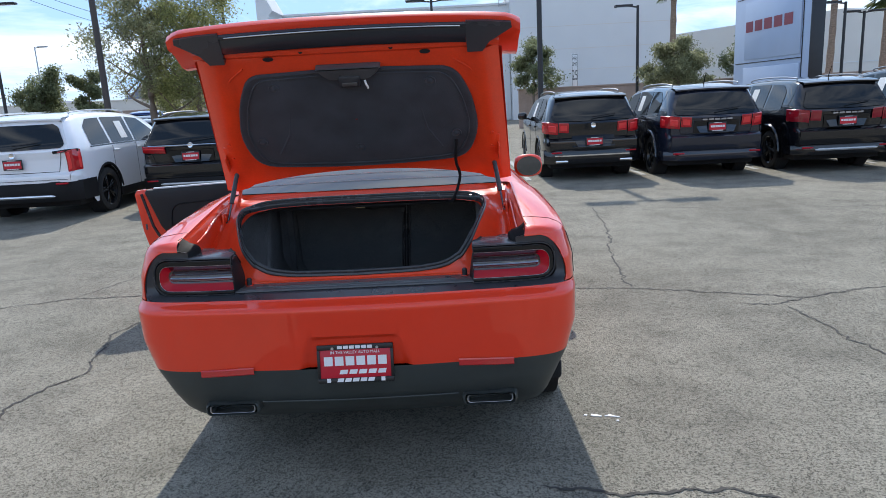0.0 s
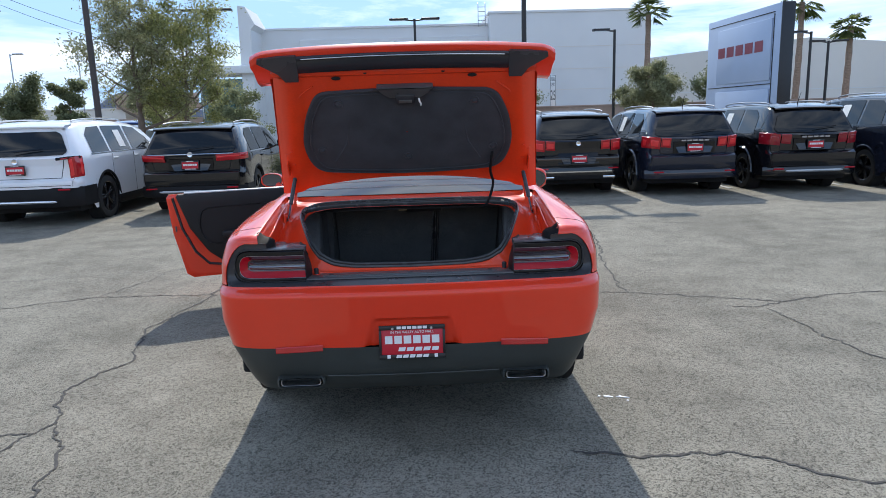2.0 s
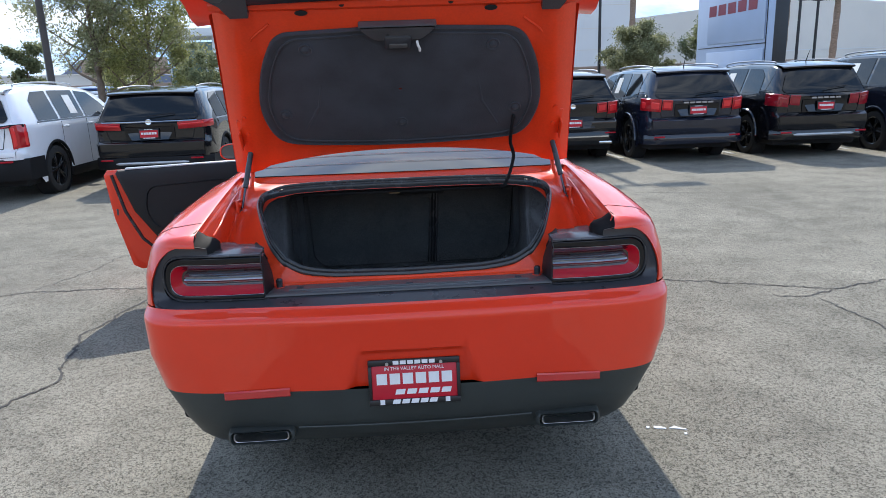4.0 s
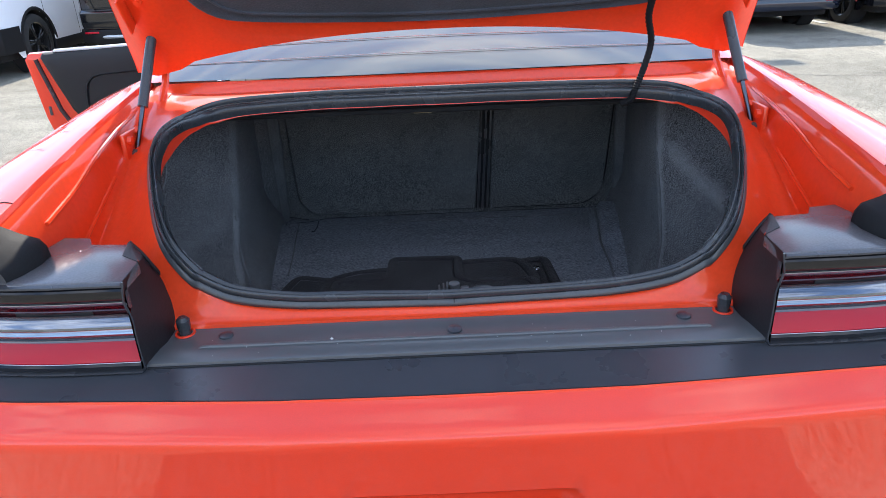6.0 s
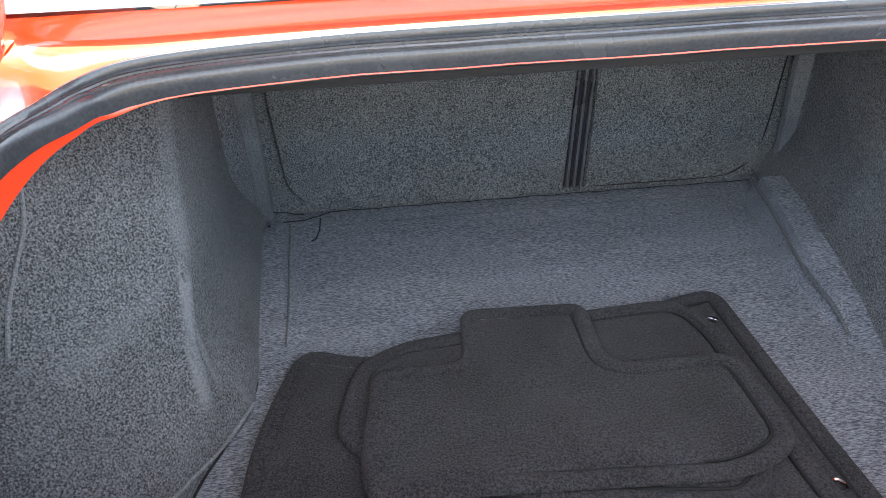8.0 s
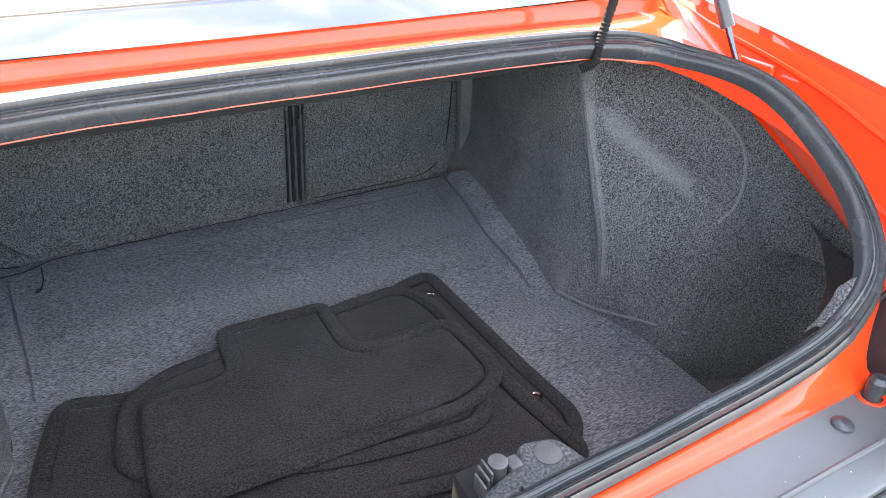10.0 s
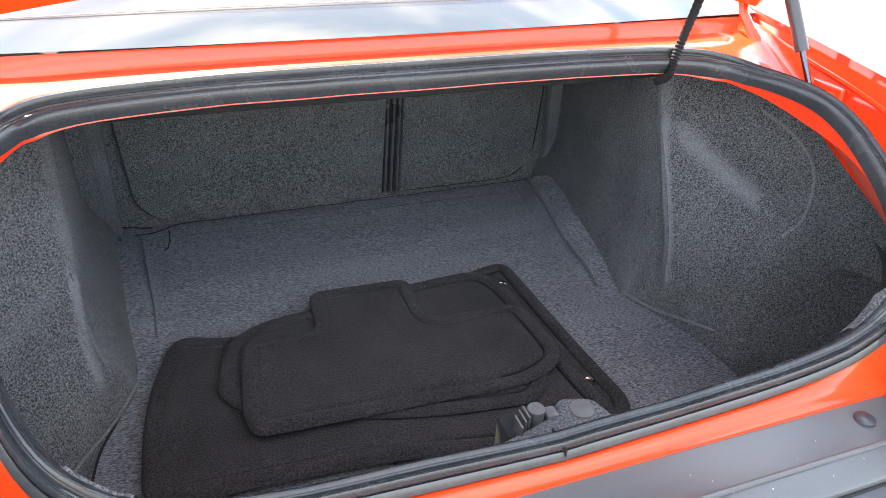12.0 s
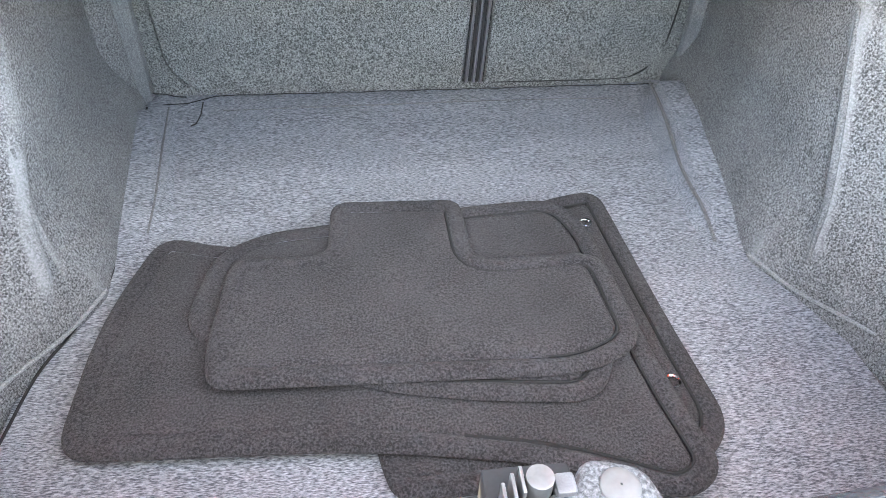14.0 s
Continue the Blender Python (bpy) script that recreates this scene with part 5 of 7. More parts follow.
part("seatback_panel", panel(-0.508, 0.106, 0.642, 1.11), SEAT_CARPET, back)
part("seatback_panel", panel(0.154, 0.548, 0.642, 1.11), SEAT_CARPET, back)
part("panel_seam", tube(spl([(0.17, 1.4085, 0.6445), (0.30, 1.4085, 0.644), (0.44, 1.4085, 0.645), (0.492, 1.409, 0.652), (0.528, 1.411, 0.680), (0.552, 1.413, 0.74), (0.566, 1.418, 0.90), (0.578, 1.424, 1.06)], 4), 0.0018, 6), DARK_VOID, back)
GAP = Matrix.Translation((0.131, 1.424, 0.64)) @ pose(0, 0, 0, -2, 3.2, 0)
gv = part("seat_gap", xf(box((0, 0, 0.24), (0.05, 0.012, 0.48), 0.003), GAP), DARK_VOID, back)
for x in (-0.016, 0.0, 0.016):
    part("gap_strip", xf(box((x, -0.008, 0.24), (0.007, 0.012, 0.48), 0.003), GAP), BLACK_PLASTIC, gv)
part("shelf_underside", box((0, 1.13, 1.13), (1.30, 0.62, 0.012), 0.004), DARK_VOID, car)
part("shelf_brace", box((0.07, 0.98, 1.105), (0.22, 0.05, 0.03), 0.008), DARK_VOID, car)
part("boot_lamp", box((-0.05, 0.865, 1.12), (0.05, 0.016, 0.012), 0.004), mat("amber_lamp_cover", (0.55, 0.42, 0.22), 0.3), car)
part("boot_rear_lining", sgrid([[(x, y + 0.25 * (abs(x) / 0.8) ** 4 * (z > 0.8), z) for x in [q * 0.093 for q in range(-10, 11)]] for y, z in ((0.335, 0.60), (0.325, 0.66), (0.305, 0.80), (0.285, 0.885))]), WALL_CARPET, car)
# latch cover of felt, striker and clip
lc = fillet([(-0.100, 0.262, 0.01), (0.112, 0.258, 0.01), (0.100, 0.292, 0.01), (0.090, 0.328, 0.014), (0.045, 0.341, 0.014), (0.030, 0.318, 0.01), (-0.028, 0.300, 0.02), (-0.086, 0.287, 0.012)], 0.02, 5)
cover = part("latch_cover", slab(lc, 0.80, 0.900, 0.008), GREY_FELT, car, "light grey felt latch cover", smooth=60)
part("trim_clip", lathe([(0.001, 0.005), (0.012, 0.0045), (0.0155, 0.002), (0.016, -0.003)], 20, "z"), BEZEL_GREY, cover, "round grey clip").location = (0.065, 0.311, 0.8995)
part("striker", tube([(0.004, 0.317, 0.885), (0.004, 0.317, 0.914), (0.004, 0.317, 0.9145)], [0.0105, 0.0105, 0.009], 18), ZINC, cover, "dull zinc striker")
for x, y in ((-0.009, 0.317), (-0.016, 0.312), (-0.024, 0.305)):
    part("striker_plate", box((x, y, 0.898), (0.003, 0.022, 0.030), 0.001), ZINC, cover)
part("striker_block", box((0.024, 0.316, 0.897), (0.016, 0.018, 0.016), 0.003), BLACK_PLASTIC, cover)
part("striker_recess", box((0.0, 0.322, 0.86), (0.07, 0.040, 0.06), 0.004), DARK_VOID, cover)

# ---------- floor mats lying in the boot ----------


def floor_mat(name, corners, z, label, band=0.029, t=0.0095):
    o = fillet(corners, 0.03, 6)
    m = thing(name, label, "floor mat", "floor mats in the boot", pose(0, 0, z))
    n = len(o)
    area = sum(o[i - 1].x * o[i].y - o[i].x * o[i - 1].y for i in range(n))
    rng_ = random.Random(int(z * 1e5))

    def inset(d):
        r = []
        for i in range(n):
            tg = (o[(i + 1) % n] - o[i - 1])
            tg = tg.normalized() if tg.length > 1e-6 else Vector((1, 0))
            nr = Vector((-tg.y, tg.x)) * (1 if area > 0 else -1)
            r.append(o[i] + nr * d)
        return r
    def groove(x):
        return 0.12 + 0.88 * soft_step(x, -0.18, 0.12)
    rows = []
    for d, h in ((0.020, 0.0), (0.008, t * 0.25), (0.0, t * 0.62), (0.002, t + 0.0005), (0.006, t + 0.003), (band * 0.55, t + 0.0038), (band - 0.0075, t + 0.0034), (band - 0.003, t - 0.0015), (band + 0.001, t - 0.006)):
        # the groove beside the band is shallower on one side of each mat
        rows.append([(p.x, p.y, (h if d < band * 0.6 else t + 0.0034 + (h - t - 0.0034) * groove(p.x)) + 0.0006 * noise.noise(Vector((p.x * 40, p.y * 40, d * 300)))) for p in inset(d)])
    part("edge_band", sgrid(rows, True), MAT_BIND, m, smooth=60)
    # the field, a loose sheet with slow waves
    core = inset(band + 0.0015)
    c = sum(core, Vector((0, 0))) / n
    rows = []
    for s, h in ((1.0, -0.006), (0.985, 0.0004), (0.970, 0.0026), (0.9, 0.0022), (0.75, 0.002), (0.55, 0.002), (0.35, 0.002), (0.15, 0.002), (0.01, 0.002)):
        rows.append([(c.x + (p.x - c.x) * s, c.y + (p.y - c.y) * s, t + (h if s < 0.98 else 0.003 + (h - 0.003) * groove(p.x)) + 0.0018 * noise.noise(Vector(((c.x + (p.x - c.x) * s) * 9, (c.y + (p.y - c.y) * s) * 22, z)))) for p in core])
    part("carpet_field", sgrid(rows, True), MAT_CARPET, m, smooth=60)
    # a near-black tube where the groove is deep: the groove's shade, put into colour
    groove_path = inset(band)
    deep = [groove(p.x) > 0.55 for p in groove_path]
    first = next(i for i in range(n) if deep[i] and not deep[i - 1])
    run = []
    while deep[(first + len(run)) % n]:
        p = groove_path[(first + len(run)) % n]
        run.append((p.x, p.y, t - 0.0012))
    part("groove_shade", tube(run, 0.0022, 5), DARK_VOID, m)
    part("backing", slab(inset(0.021), 0.0, t - 0.007, 0.001), MAT_BIND, m)
    return m


def eyelet(m, x, y, z):
    part("eyelet", xf(lathe([(0.0075, 0.0), (0.0083, 0.002), (0.0105, 0.003), (0.0118, 0.001), (0.012, -0.002)], 20, "z"), Matrix.Translation((x, y, z))), CHROME, m, "bright metal eyelet")


m1 = floor_mat("floor_mat", [(0.205, 1.0, 0.03), (0.298, 1.02, 0.05), (0.317, 0.69, 0.2), (0.333, 0.52, 0.04), (0.275, 0.465, 0.04), (-0.098, 0.455, 0.03), (-0.118, 0.53, 0.03), (-0.10, 0.86, 0.1)], FZ + 0.003, "dark grey carpet floor mat under the stack")
m2 = floor_mat("floor_mat", [(-0.437, 0.933, 0.05), (-0.488, 0.75, 0.2), (-0.488, 0.535, 0.05), (-0.12, 0.518, 0.2), (0.10, 0.478, 0.2), (0.238, 0.418, 0.04), (0.293, 0.455, 0.04), (0.268, 0.60, 0.1), (0.254, 0.80, 0.1), (0.225, 0.91, 0.06), (-0.20, 0.91, 0.1), (-0.32, 0.890, 0.06)], FZ + 0.0165, "large dark grey carpet floor mat in the stack")
m3 = floor_mat("floor_mat", [(-0.274, 0.912, 0.05), (-0.345, 0.868, 0.05), (-0.371, 0.725, 0.04), (-0.31, 0.665, 0.04), (-0.05, 0.575, 0.2), (0.172, 0.552, 0.05), (0.228, 0.67, 0.2), (0.252, 0.85, 0.06), (0.212, 0.968, 0.06), (0.055, 0.956, 0.05)], FZ + 0.029, "dark grey carpet floor mat, second from the top")
m4 = floor_mat("floor_mat", [(-0.171, 0.966, 0.03), (0.040, 0.960, 0.03), (0.043, 0.810, 0.035), (0.240, 0.815, 0.05), (0.252, 0.632, 0.05), (0.16, 0.588, 0.06), (-0.322, 0.604, 0.045), (-0.330, 0.673, 0.05), (-0.316, 0.840, 0.035), (-0.176, 0.838, 0.03)], FZ + 0.0415, "dark grey carpet floor mat with a raised tab, on top")
eyelet(m1, 0.278, 0.588, 0.0142)
eyelet(m1, 0.250, 0.922, 0.0142)

# ---------- open driver's door ----------
DOOR_M = pose(-0.93, 3.46, 0, 0, 0, -71)


def dm(vf):
    return xf(vf, DOOR_M)


def door_shape(x, inset=0.0):
    """Outline of the door in its own y, z: slanted shut edge, curved sill."""
    return [(x, -0.03 - inset, 0.30 + inset), (x, -0.7, 0.262 + inset), (x, -1.205 + inset, 0.262 + inset), (x, -1.262 + inset, 0.30 + inset), (x, -1.345 + inset, 0.68), (x, -1.376 + inset, 1.0 - inset), (x, -1.355 + inset, 1.03 - inset), (x, -0.7, 1.035 - inset), (x, -0.03 - inset, 1.02 - inset)]


o9 = [door_shape(-0.055), door_shape(-0.06, 0.004), door_shape(-0.055, 0.0), door_shape(0.015), door_shape(0.02, 0.006), door_shape(0.02, 0.04)]
dv, df = sgrid(o9[1:], True)
df.append(tuple(range(9)))
df.append(tuple(reversed(range(len(dv) - 9, len(dv)))))
door = part("door", dm((dv, df)), PAINT, car, "open orange-red driver's door with black inner trim")


def trim_shape(x, inset=0.0):
    """Outline of the inner trim: up to the ledge, short of the shut edge."""
    return [(x, -0.03 - inset, 0.375 + inset), (x, -0.7, 0.365 + inset), (x, -0.95 + inset, 0.41 + inset), (x, -1.06 + inset, 0.50 + inset), (x, -1.20 + inset, 0.72), (x, -1.295 + inset, 1.01 - inset), (x, -1.28 + inset, 1.034 - inset), (x, -0.7, 1.039 - inset), (x, -0.03 - inset, 1.025 - inset)]


o = [trim_shape(0.0, 0.0), trim_shape(0.05, 0.0), trim_shape(0.062, 0.008), trim_shape(0.072, 0.04), trim_shape(0.075, 0.10)]
tv, tf = sgrid(o, True)
tf.append(tuple(range(len(tv) - 9, len(tv))))
trim = part("door_trim", dm((tv, tf)), DOOR_TRIM, door)
arm = fillet([(-0.25, 0.62, 0.06), (-1.05, 0.56, 0.08), (-1.13, 0.70, 0.08), (-1.10, 0.90, 0.08), (-0.30, 0.92, 0.06)], 0.06, 6)
ac = Vector((-0.65, 0.75))
part("trim_insert", dm(sgrid([[(x, ac.x + (p.x - ac.x) * s, ac.y + (p.y - ac.y) * s) for p in arm] for s, x in ((1.0, 0.074), (0.985, 0.085), (0.95, 0.068), (0.5, 0.066), (0.02, 0.066))], True)), mat("black_leather_insert", (0.010, 0.010, 0.011), 0.5, var=0.15, bump=0.1), trim)
part("armrest", dm(box((0.105, -0.62, 0.655), (0.07, 0.62, 0.06), 0.02, 3)), DOOR_TRIM, trim)
part("door_pull", dm(box((0.115, -0.42, 0.80), (0.02, 0.14, 0.03), 0.008)), CHROME, trim, "chrome inner handle")
# Pale ledge: the sun's glare on it is put into the base colour.
part("window_slot", dm(box((0.032, -0.64, 1.040), (0.045, 1.17, 0.014), 0.005)), mat("sunlit_ledge_pale", (0.62, 0.63, 0.65), 0.32, metal=0.3, var=0.05), door, "window ledge with sunlight put into its pale colour")
part("lock_pin", dm(tube([(0.03, -1.10, 1.02), (0.03, -1.10, 1.05)], 0.005, 8)), STEEL, door)
part("door_seal", dm(tube([(0.022, -1.325, 1.0), (0.022, -1.265, 0.72), (0.022, -1.17, 0.50), (0.022, -1.06, 0.38), (0.022, -0.7, 0.325)], 0.012, 8)), RUBBER, door)
part("door_latch", dm(box((0.018, -1.318, 0.72), (0.018, 0.014, 0.05), 0.003)), BLACK_PLASTIC, door)
mc = DOOR_M @ Vector((-0.13, -0.42, 1.098))


def mirror_loop(k, y):
    """One rounded outline of the mirror's shell, k times its full size."""
    return [(mc.x + 0.105 * k * math.copysign(abs(math.cos(b)) ** 0.8, math.cos(b)), mc.y + y, mc.z + 0.066 * k * math.copysign(abs(math.sin(b)) ** 0.8, math.sin(b))) for b in [2 * math.pi * q / 24 for q in range(24)]]


dmr = part("door_mirror", sgrid([mirror_loop(k, y) for k, y in ((0.02, 0.10), (0.55, 0.092), (0.85, 0.06), (1.0, 0.0), (0.98, -0.03), (0.90, -0.034), (0.86, -0.022))], True), PAINT, door)
part("mirror_glass", sgrid([mirror_loop(k, -0.024) for k in (0.87, 0.4, 0.01)], True), GLASS_REAR, dmr)
part("mirror_foot", dm(tube([(-0.04, -0.34, 1.01), (-0.09, -0.38, 1.055)], 0.028, 10)), PAINT, dmr)

# ---------- parked cars ----------


def suv(label, m, paint, L=4.75, W=1.86, H=1.70, lamp="wide", cladding=0.62, rails=True, rim=None, plate_z=0.93, lower_trim="bar", detail=True, group="parked cars", lamp_mat=None, antenna=True, clad_mat=None, wheel_r=0.37, flare=False, paper=1, name="parked_suv"):
    """A five-door estate seen from behind; its tail stands at y = 0, it heads along +y."""
    c = thing(name, label, "car", group, m)
    hw = W / 2
    clad = clad_mat or CLAD
    belt = H * 0.66
    hood = L * 0.73
    stations = [0.0, 0.06, 0.18, 0.45, 0.9, 1.4, 2.0, 2.7, hood - 0.55, hood, hood + 0.45, L - 0.35, L - 0.1, L]
    axles = (0.98, L - 0.92)
    arch = wheel_r + 0.055

    def width(y):
        return hw * lerp(((0, 0.90), (0.06, 0.95), (0.18, 0.985), (0.45, 1.0), (L - 0.9, 1.0), (L - 0.35, 0.93), (L - 0.1, 0.8), (L, 0.66)), y)

    def roof(y):
        return lerp(((0, H * 0.955), (0.45, H * 0.985), (1.4, H), (2.2, H * 0.995), (hood - 0.62, H * 0.95), (hood, belt + 0.07), (L - 0.3, belt - 0.06), (L, belt - 0.22)), y)

    def rake(y, z):
        top = max(0, (z - belt) / (H - belt))
        shelf = max(0.0, min(1.0, (0.80 - z) / 0.045))
        shelf = shelf * shelf * (3 - 2 * shelf)
        under = max(0.0, 0.62 - z) * 0.25
        crease_ = 0.028 * max(0.0, 1 - abs(z - belt + 0.02) / 0.12)
        return (0.30 * top ** 1.1 - 0.02 * (z < belt) - 0.085 * shelf + under - crease_) * max(0, 1 - y / 0.7)

    def tb(x):
        """How far the tail bows out behind at x."""
        return 0.060 * max(0.0, 1 - (x / (hw * 0.90)) ** 2)

    def upper(y):
        """Side of the glasshouse: belt point, roof edge, crown."""
        r = roof(y)
        t = min(1, max(0, (r - belt) / (H - belt)))
        b = min(belt, r - 0.05)
        return [(width(y) * 0.985, b), (width(y) * (0.985 - 0.20 * t), b + (r - 0.07 - b) * 0.97), (width(y) * (0.94 - 0.24 * t), r - 0.02), (width(y) * 0.45, r + 0.012), (0, r + 0.02)]

    def at(y, x, z):
        return (x, y + rake(y, z), z)
    ys = sorted(set(stations + [a + arch * q for a in axles for q in (-1, -0.97, -0.85, -0.6, -0.3, 0, 0.3, 0.6, 0.85, 0.97, 1)]))

    def low(y):
        z = 0.34 if y < 0.3 else 0.24
        for a in axles:
            if abs(y - a) < arch:
                z = max(z, wheel_r + math.sqrt(arch ** 2 - (y - a) ** 2))
        return z
    rows = []
    for y in ys:
        w, lo = width(y), max(low(y), cladding * 0.98 if y < 0.42 else low(y))
        b = min(belt, roof(y) - 0.05)
        sec = [(w * (0.985 if q == 0 else 1.0), lo + (b - lo) * q) for q in (0, 0.12, 0.22, 0.30, 0.36, 0.42, 0.48, 0.6, 0.75, 0.9)]
        half_ = [at(y, x, z) for x, z in sec] + [at(y, x, z) for x, z in upper(y)]
        rows.append([(-x, yy, z) for x, yy, z in half_[:-1]] + [half_[-1]] + [p for p in reversed(half_[:-1])])
    v, f = sgrid(rows)
    n = len(rows[0])
    h = n // 2
    for j in range(h):
        o_ = len(v) - n
        f.append((o_ + j, o_ + n - 1 - j, o_ + n - 2 - j, o_ + j + 1))
    zs_ = [cladding * 0.98 + (belt - cladding * 0.98) * q / 22 for q in range(23)] + [belt + (H * 0.955 - belt) * q / 6 for q in range(1, 7)] + [H * 0.955 + 0.02]
    prof = [(0.0, width(0)), (belt, width(0) * 0.985)] + [(z, x) for x, z in upper(0)[1:]]
    prof = sorted(prof)
    tail = []
    for z in zs_:
        wx = lerp([(q[0], q[1]) for q in prof], z)
        tail.append([(wx * u, rake(0, z) - tb(wx * u) + tb(wx), z) for u in [q / 12 for q in range(-12, 13)]])
    body = part("body", join((v, f), sgrid(tail)), paint, c, smooth=40)
    # rear bumper cladding and lower valance
    def tail_band(z0, z1, d, wk=1.0, n_=10, zc=0.0):
        rws = []
        for z in (z0, z0 + 0.02, (z0 + z1) / 2, z1 - 0.02, z1):
            e = 0.012 if z in (z0, z1) else 0
            r_ = []
            for u in [q / n_ for q in range(-n_, n_ + 1)]:
                x = hw * wk * u
                yy = -d + e + 0.20 * max(0, (abs(u) - 0.62) / 0.38) ** 2
                r_.append((x, yy, z))
            r_.insert(0, (-hw * wk * 1.0, 0.52, z))
            r_.append((hw * wk * 1.0, 0.52, z))
            rws.append(r_)
        return sgrid(rws)
    bump = part("rear_bumper", tail_band(0.33, cladding, 0.150, 1.005), clad, c, "black plastic rear bumper")
    if lower_trim == "bar":
        part("bumper_trim", tail_band(0.40, 0.445, 0.165, 0.86), CHROME if paint is not BLACK_PAINT else SILVER_PAINT, bump)
    elif lower_trim == "chrome":
        part("bumper_trim", tail_band(0.475, 0.492, 0.160, 0.98), CHROME, bump)
        for sx in (-1, 1):
            part("exhaust_trim", box((sx * hw * 0.66, -0.150, 0.375), (0.24, 0.03, 0.05), 0.015), CHROME, bump)
    part("underbody", box((0, L / 2, 0.32), (W * 0.86, L * 0.94, 0.2), 0.03), DARK_VOID, c)
    for sx in (-1, 1):
        part("bumper_reflector", box((sx * hw * 0.76, -0.140, cladding - 0.035), (0.20, 0.02, 0.028), 0.006), LAMP_RED, bump)
        part("side_sill", box((sx * hw * 0.985, L / 2 - 0.02, 0.30), (0.05, axles[1] - axles[0] - 2 * arch, 0.16), 0.02), clad, c)
    # glass
    def on_side(y, t, sx, off=0.006):
        a, b = upper(y)[0], upper(y)[1]
        x, z = a[0] + (b[0] - a[0]) * t, a[1] + (b[1] - a[1]) * t
        p = at(y, x, z)
        return (sx * (p[0] + off), p[1], p[2] + off * 0.3)
    wins = ((0.55, 1.22), (1.30, 2.16), (2.24, hood - 0.45))
    for sx in (-1, 1):
        for i, (y0, y1) in enumerate(wins):
            g = part("side_window", sgrid([[on_side(y0 + (y1 - y0) * q / 6, 0.06 + t * (0.90 - (0.25 * (1 - q / 2) if i == 0 and q < 2 else 0) - (0.5 * max(0, q - 3) / 3 if i == 2 else 0)), sx) for t in (0, 0.3, 0.6, 0.9, 1)] for q in range(7)]), GLASS_DARK, c)
            if i == paper and detail:
                part("window_sheet", sgrid([[on_side(y0 + 0.42 + 0.26 * q, 0.18 + 0.62 * t, sx, 0.010) for t in (0, 0.5, 1)] for q in (0, 1)]), PAPER, g, "white paper sheet in the window")
        part("pillar_trim", sgrid([[on_side(0.5 + (hood - 1.0) * q / 10, t, sx, 0.004) for t in (0.0, 0.045)] for q in range(11)]), CHROME if lamp in ("star",) else GLOSS_BLACK, c)
        if rails:
            rl = [(sx * (upper(y)[2][0] - 0.03), y + rake(y, H), roof(y) + zz) for y, zz in ((0.42, 0.0), (0.5, 0.024), (1.2, 0.034), (2.0, 0.032), (2.4, 0.024), (2.48, 0.0))]
            part("roof_rail", tube(spl(rl, 3), 0.013, 8), RIM_GREY if paint is not WHITE_PAINT else SILVER_PAINT, c)
        for y in (1.38, 2.32):
            part("door_handle", box((sx * (hw + 0.012), y, belt - 0.10), (0.03, 0.20, 0.035), 0.012), paint, c)
        for y in (1.26, 2.20):
            part("door_gap", box((sx * (hw - 0.001), y, (belt + 0.34) / 2), (0.006, 0.008, belt - 0.36), 0), DARK_VOID, c)
        mr = part("door_mirror", box((sx * (hw + 0.12), hood - 0.62, belt + 0.09), (0.20, 0.12, 0.15), 0.05, 3), paint, c)
        part("mirror_foot", box((sx * (hw + 0.0), hood - 0.60, belt + 0.03), (0.10, 0.06, 0.04), 0.015), GLOSS_BLACK, mr)
    def on_tail(x, z, off=0.006):
        return (x, rake(0, z) - off - tb(x) + tb(width(0)), z)
    part("tailgate_gap", tube([on_tail(hw * 0.70 * q / 10, 0.812, 0.001) for q in range(-10, 11)], 0.005, 5), DARK_VOID, c)
    for sx in (-1, 1):
        part("tailgate_gap", tube([on_tail(sx * hw * (0.70 + 0.02 * q), 0.812 + (belt - 0.83) * q / 4, 0.001) for q in range(5)], 0.005, 5), DARK_VOID, c)
    if lamp != "tall":
        part("plate_panel", sgrid([[on_tail((0.30 + 0.09 * t) * u, plate_z - 0.10 + 0.17 * t, 0.045 - 0.041 * t) for u in [q / 6 for q in range(-6, 7)]] for t in (0, 0.04, 0.5, 1.0)]), paint, c)
    zb, zt = belt + 0.035, H * 0.955 - 0.10
    part("rear_window", sgrid([[on_tail(hw * (0.84 - 0.17 * t) * u * (1 - 0.10 * max(0.0, abs(2 * t - 1) - 0.62) ** 2 / 0.145), zb + (zt - zb) * t + 0.012 * (u * u - 1) * (1 - t), 0.010) for u in [q / 8 for q in range(-8, 9)]] for t in [q / 12 for q in range(13)]]), GLASS_DARK, c)
    part("roof_spoiler", sgrid([[(hw * 0.74 * u, rake(0, H * 0.95) - 0.02 - d, H * 0.955 - 0.015 * u * u + z) for u in [q / 8 for q in range(-8, 9)]] for d, z in ((-0.25, 0.035), (0.02, 0.012), (0.075, -0.012), (0.07, -0.035), (0.0, -0.05))]), paint, c)
    part("rear_wiper", join(tube([on_tail(0.0, zb + 0.04, 0.06), on_tail(-0.02, zb + 0.06, 0.065), on_tail(0.42, zb + 0.10, 0.05)], 0.009, 6)), GLOSS_BLACK, c)
    # tail lamps
    red = lamp_mat or CAR_LAMP
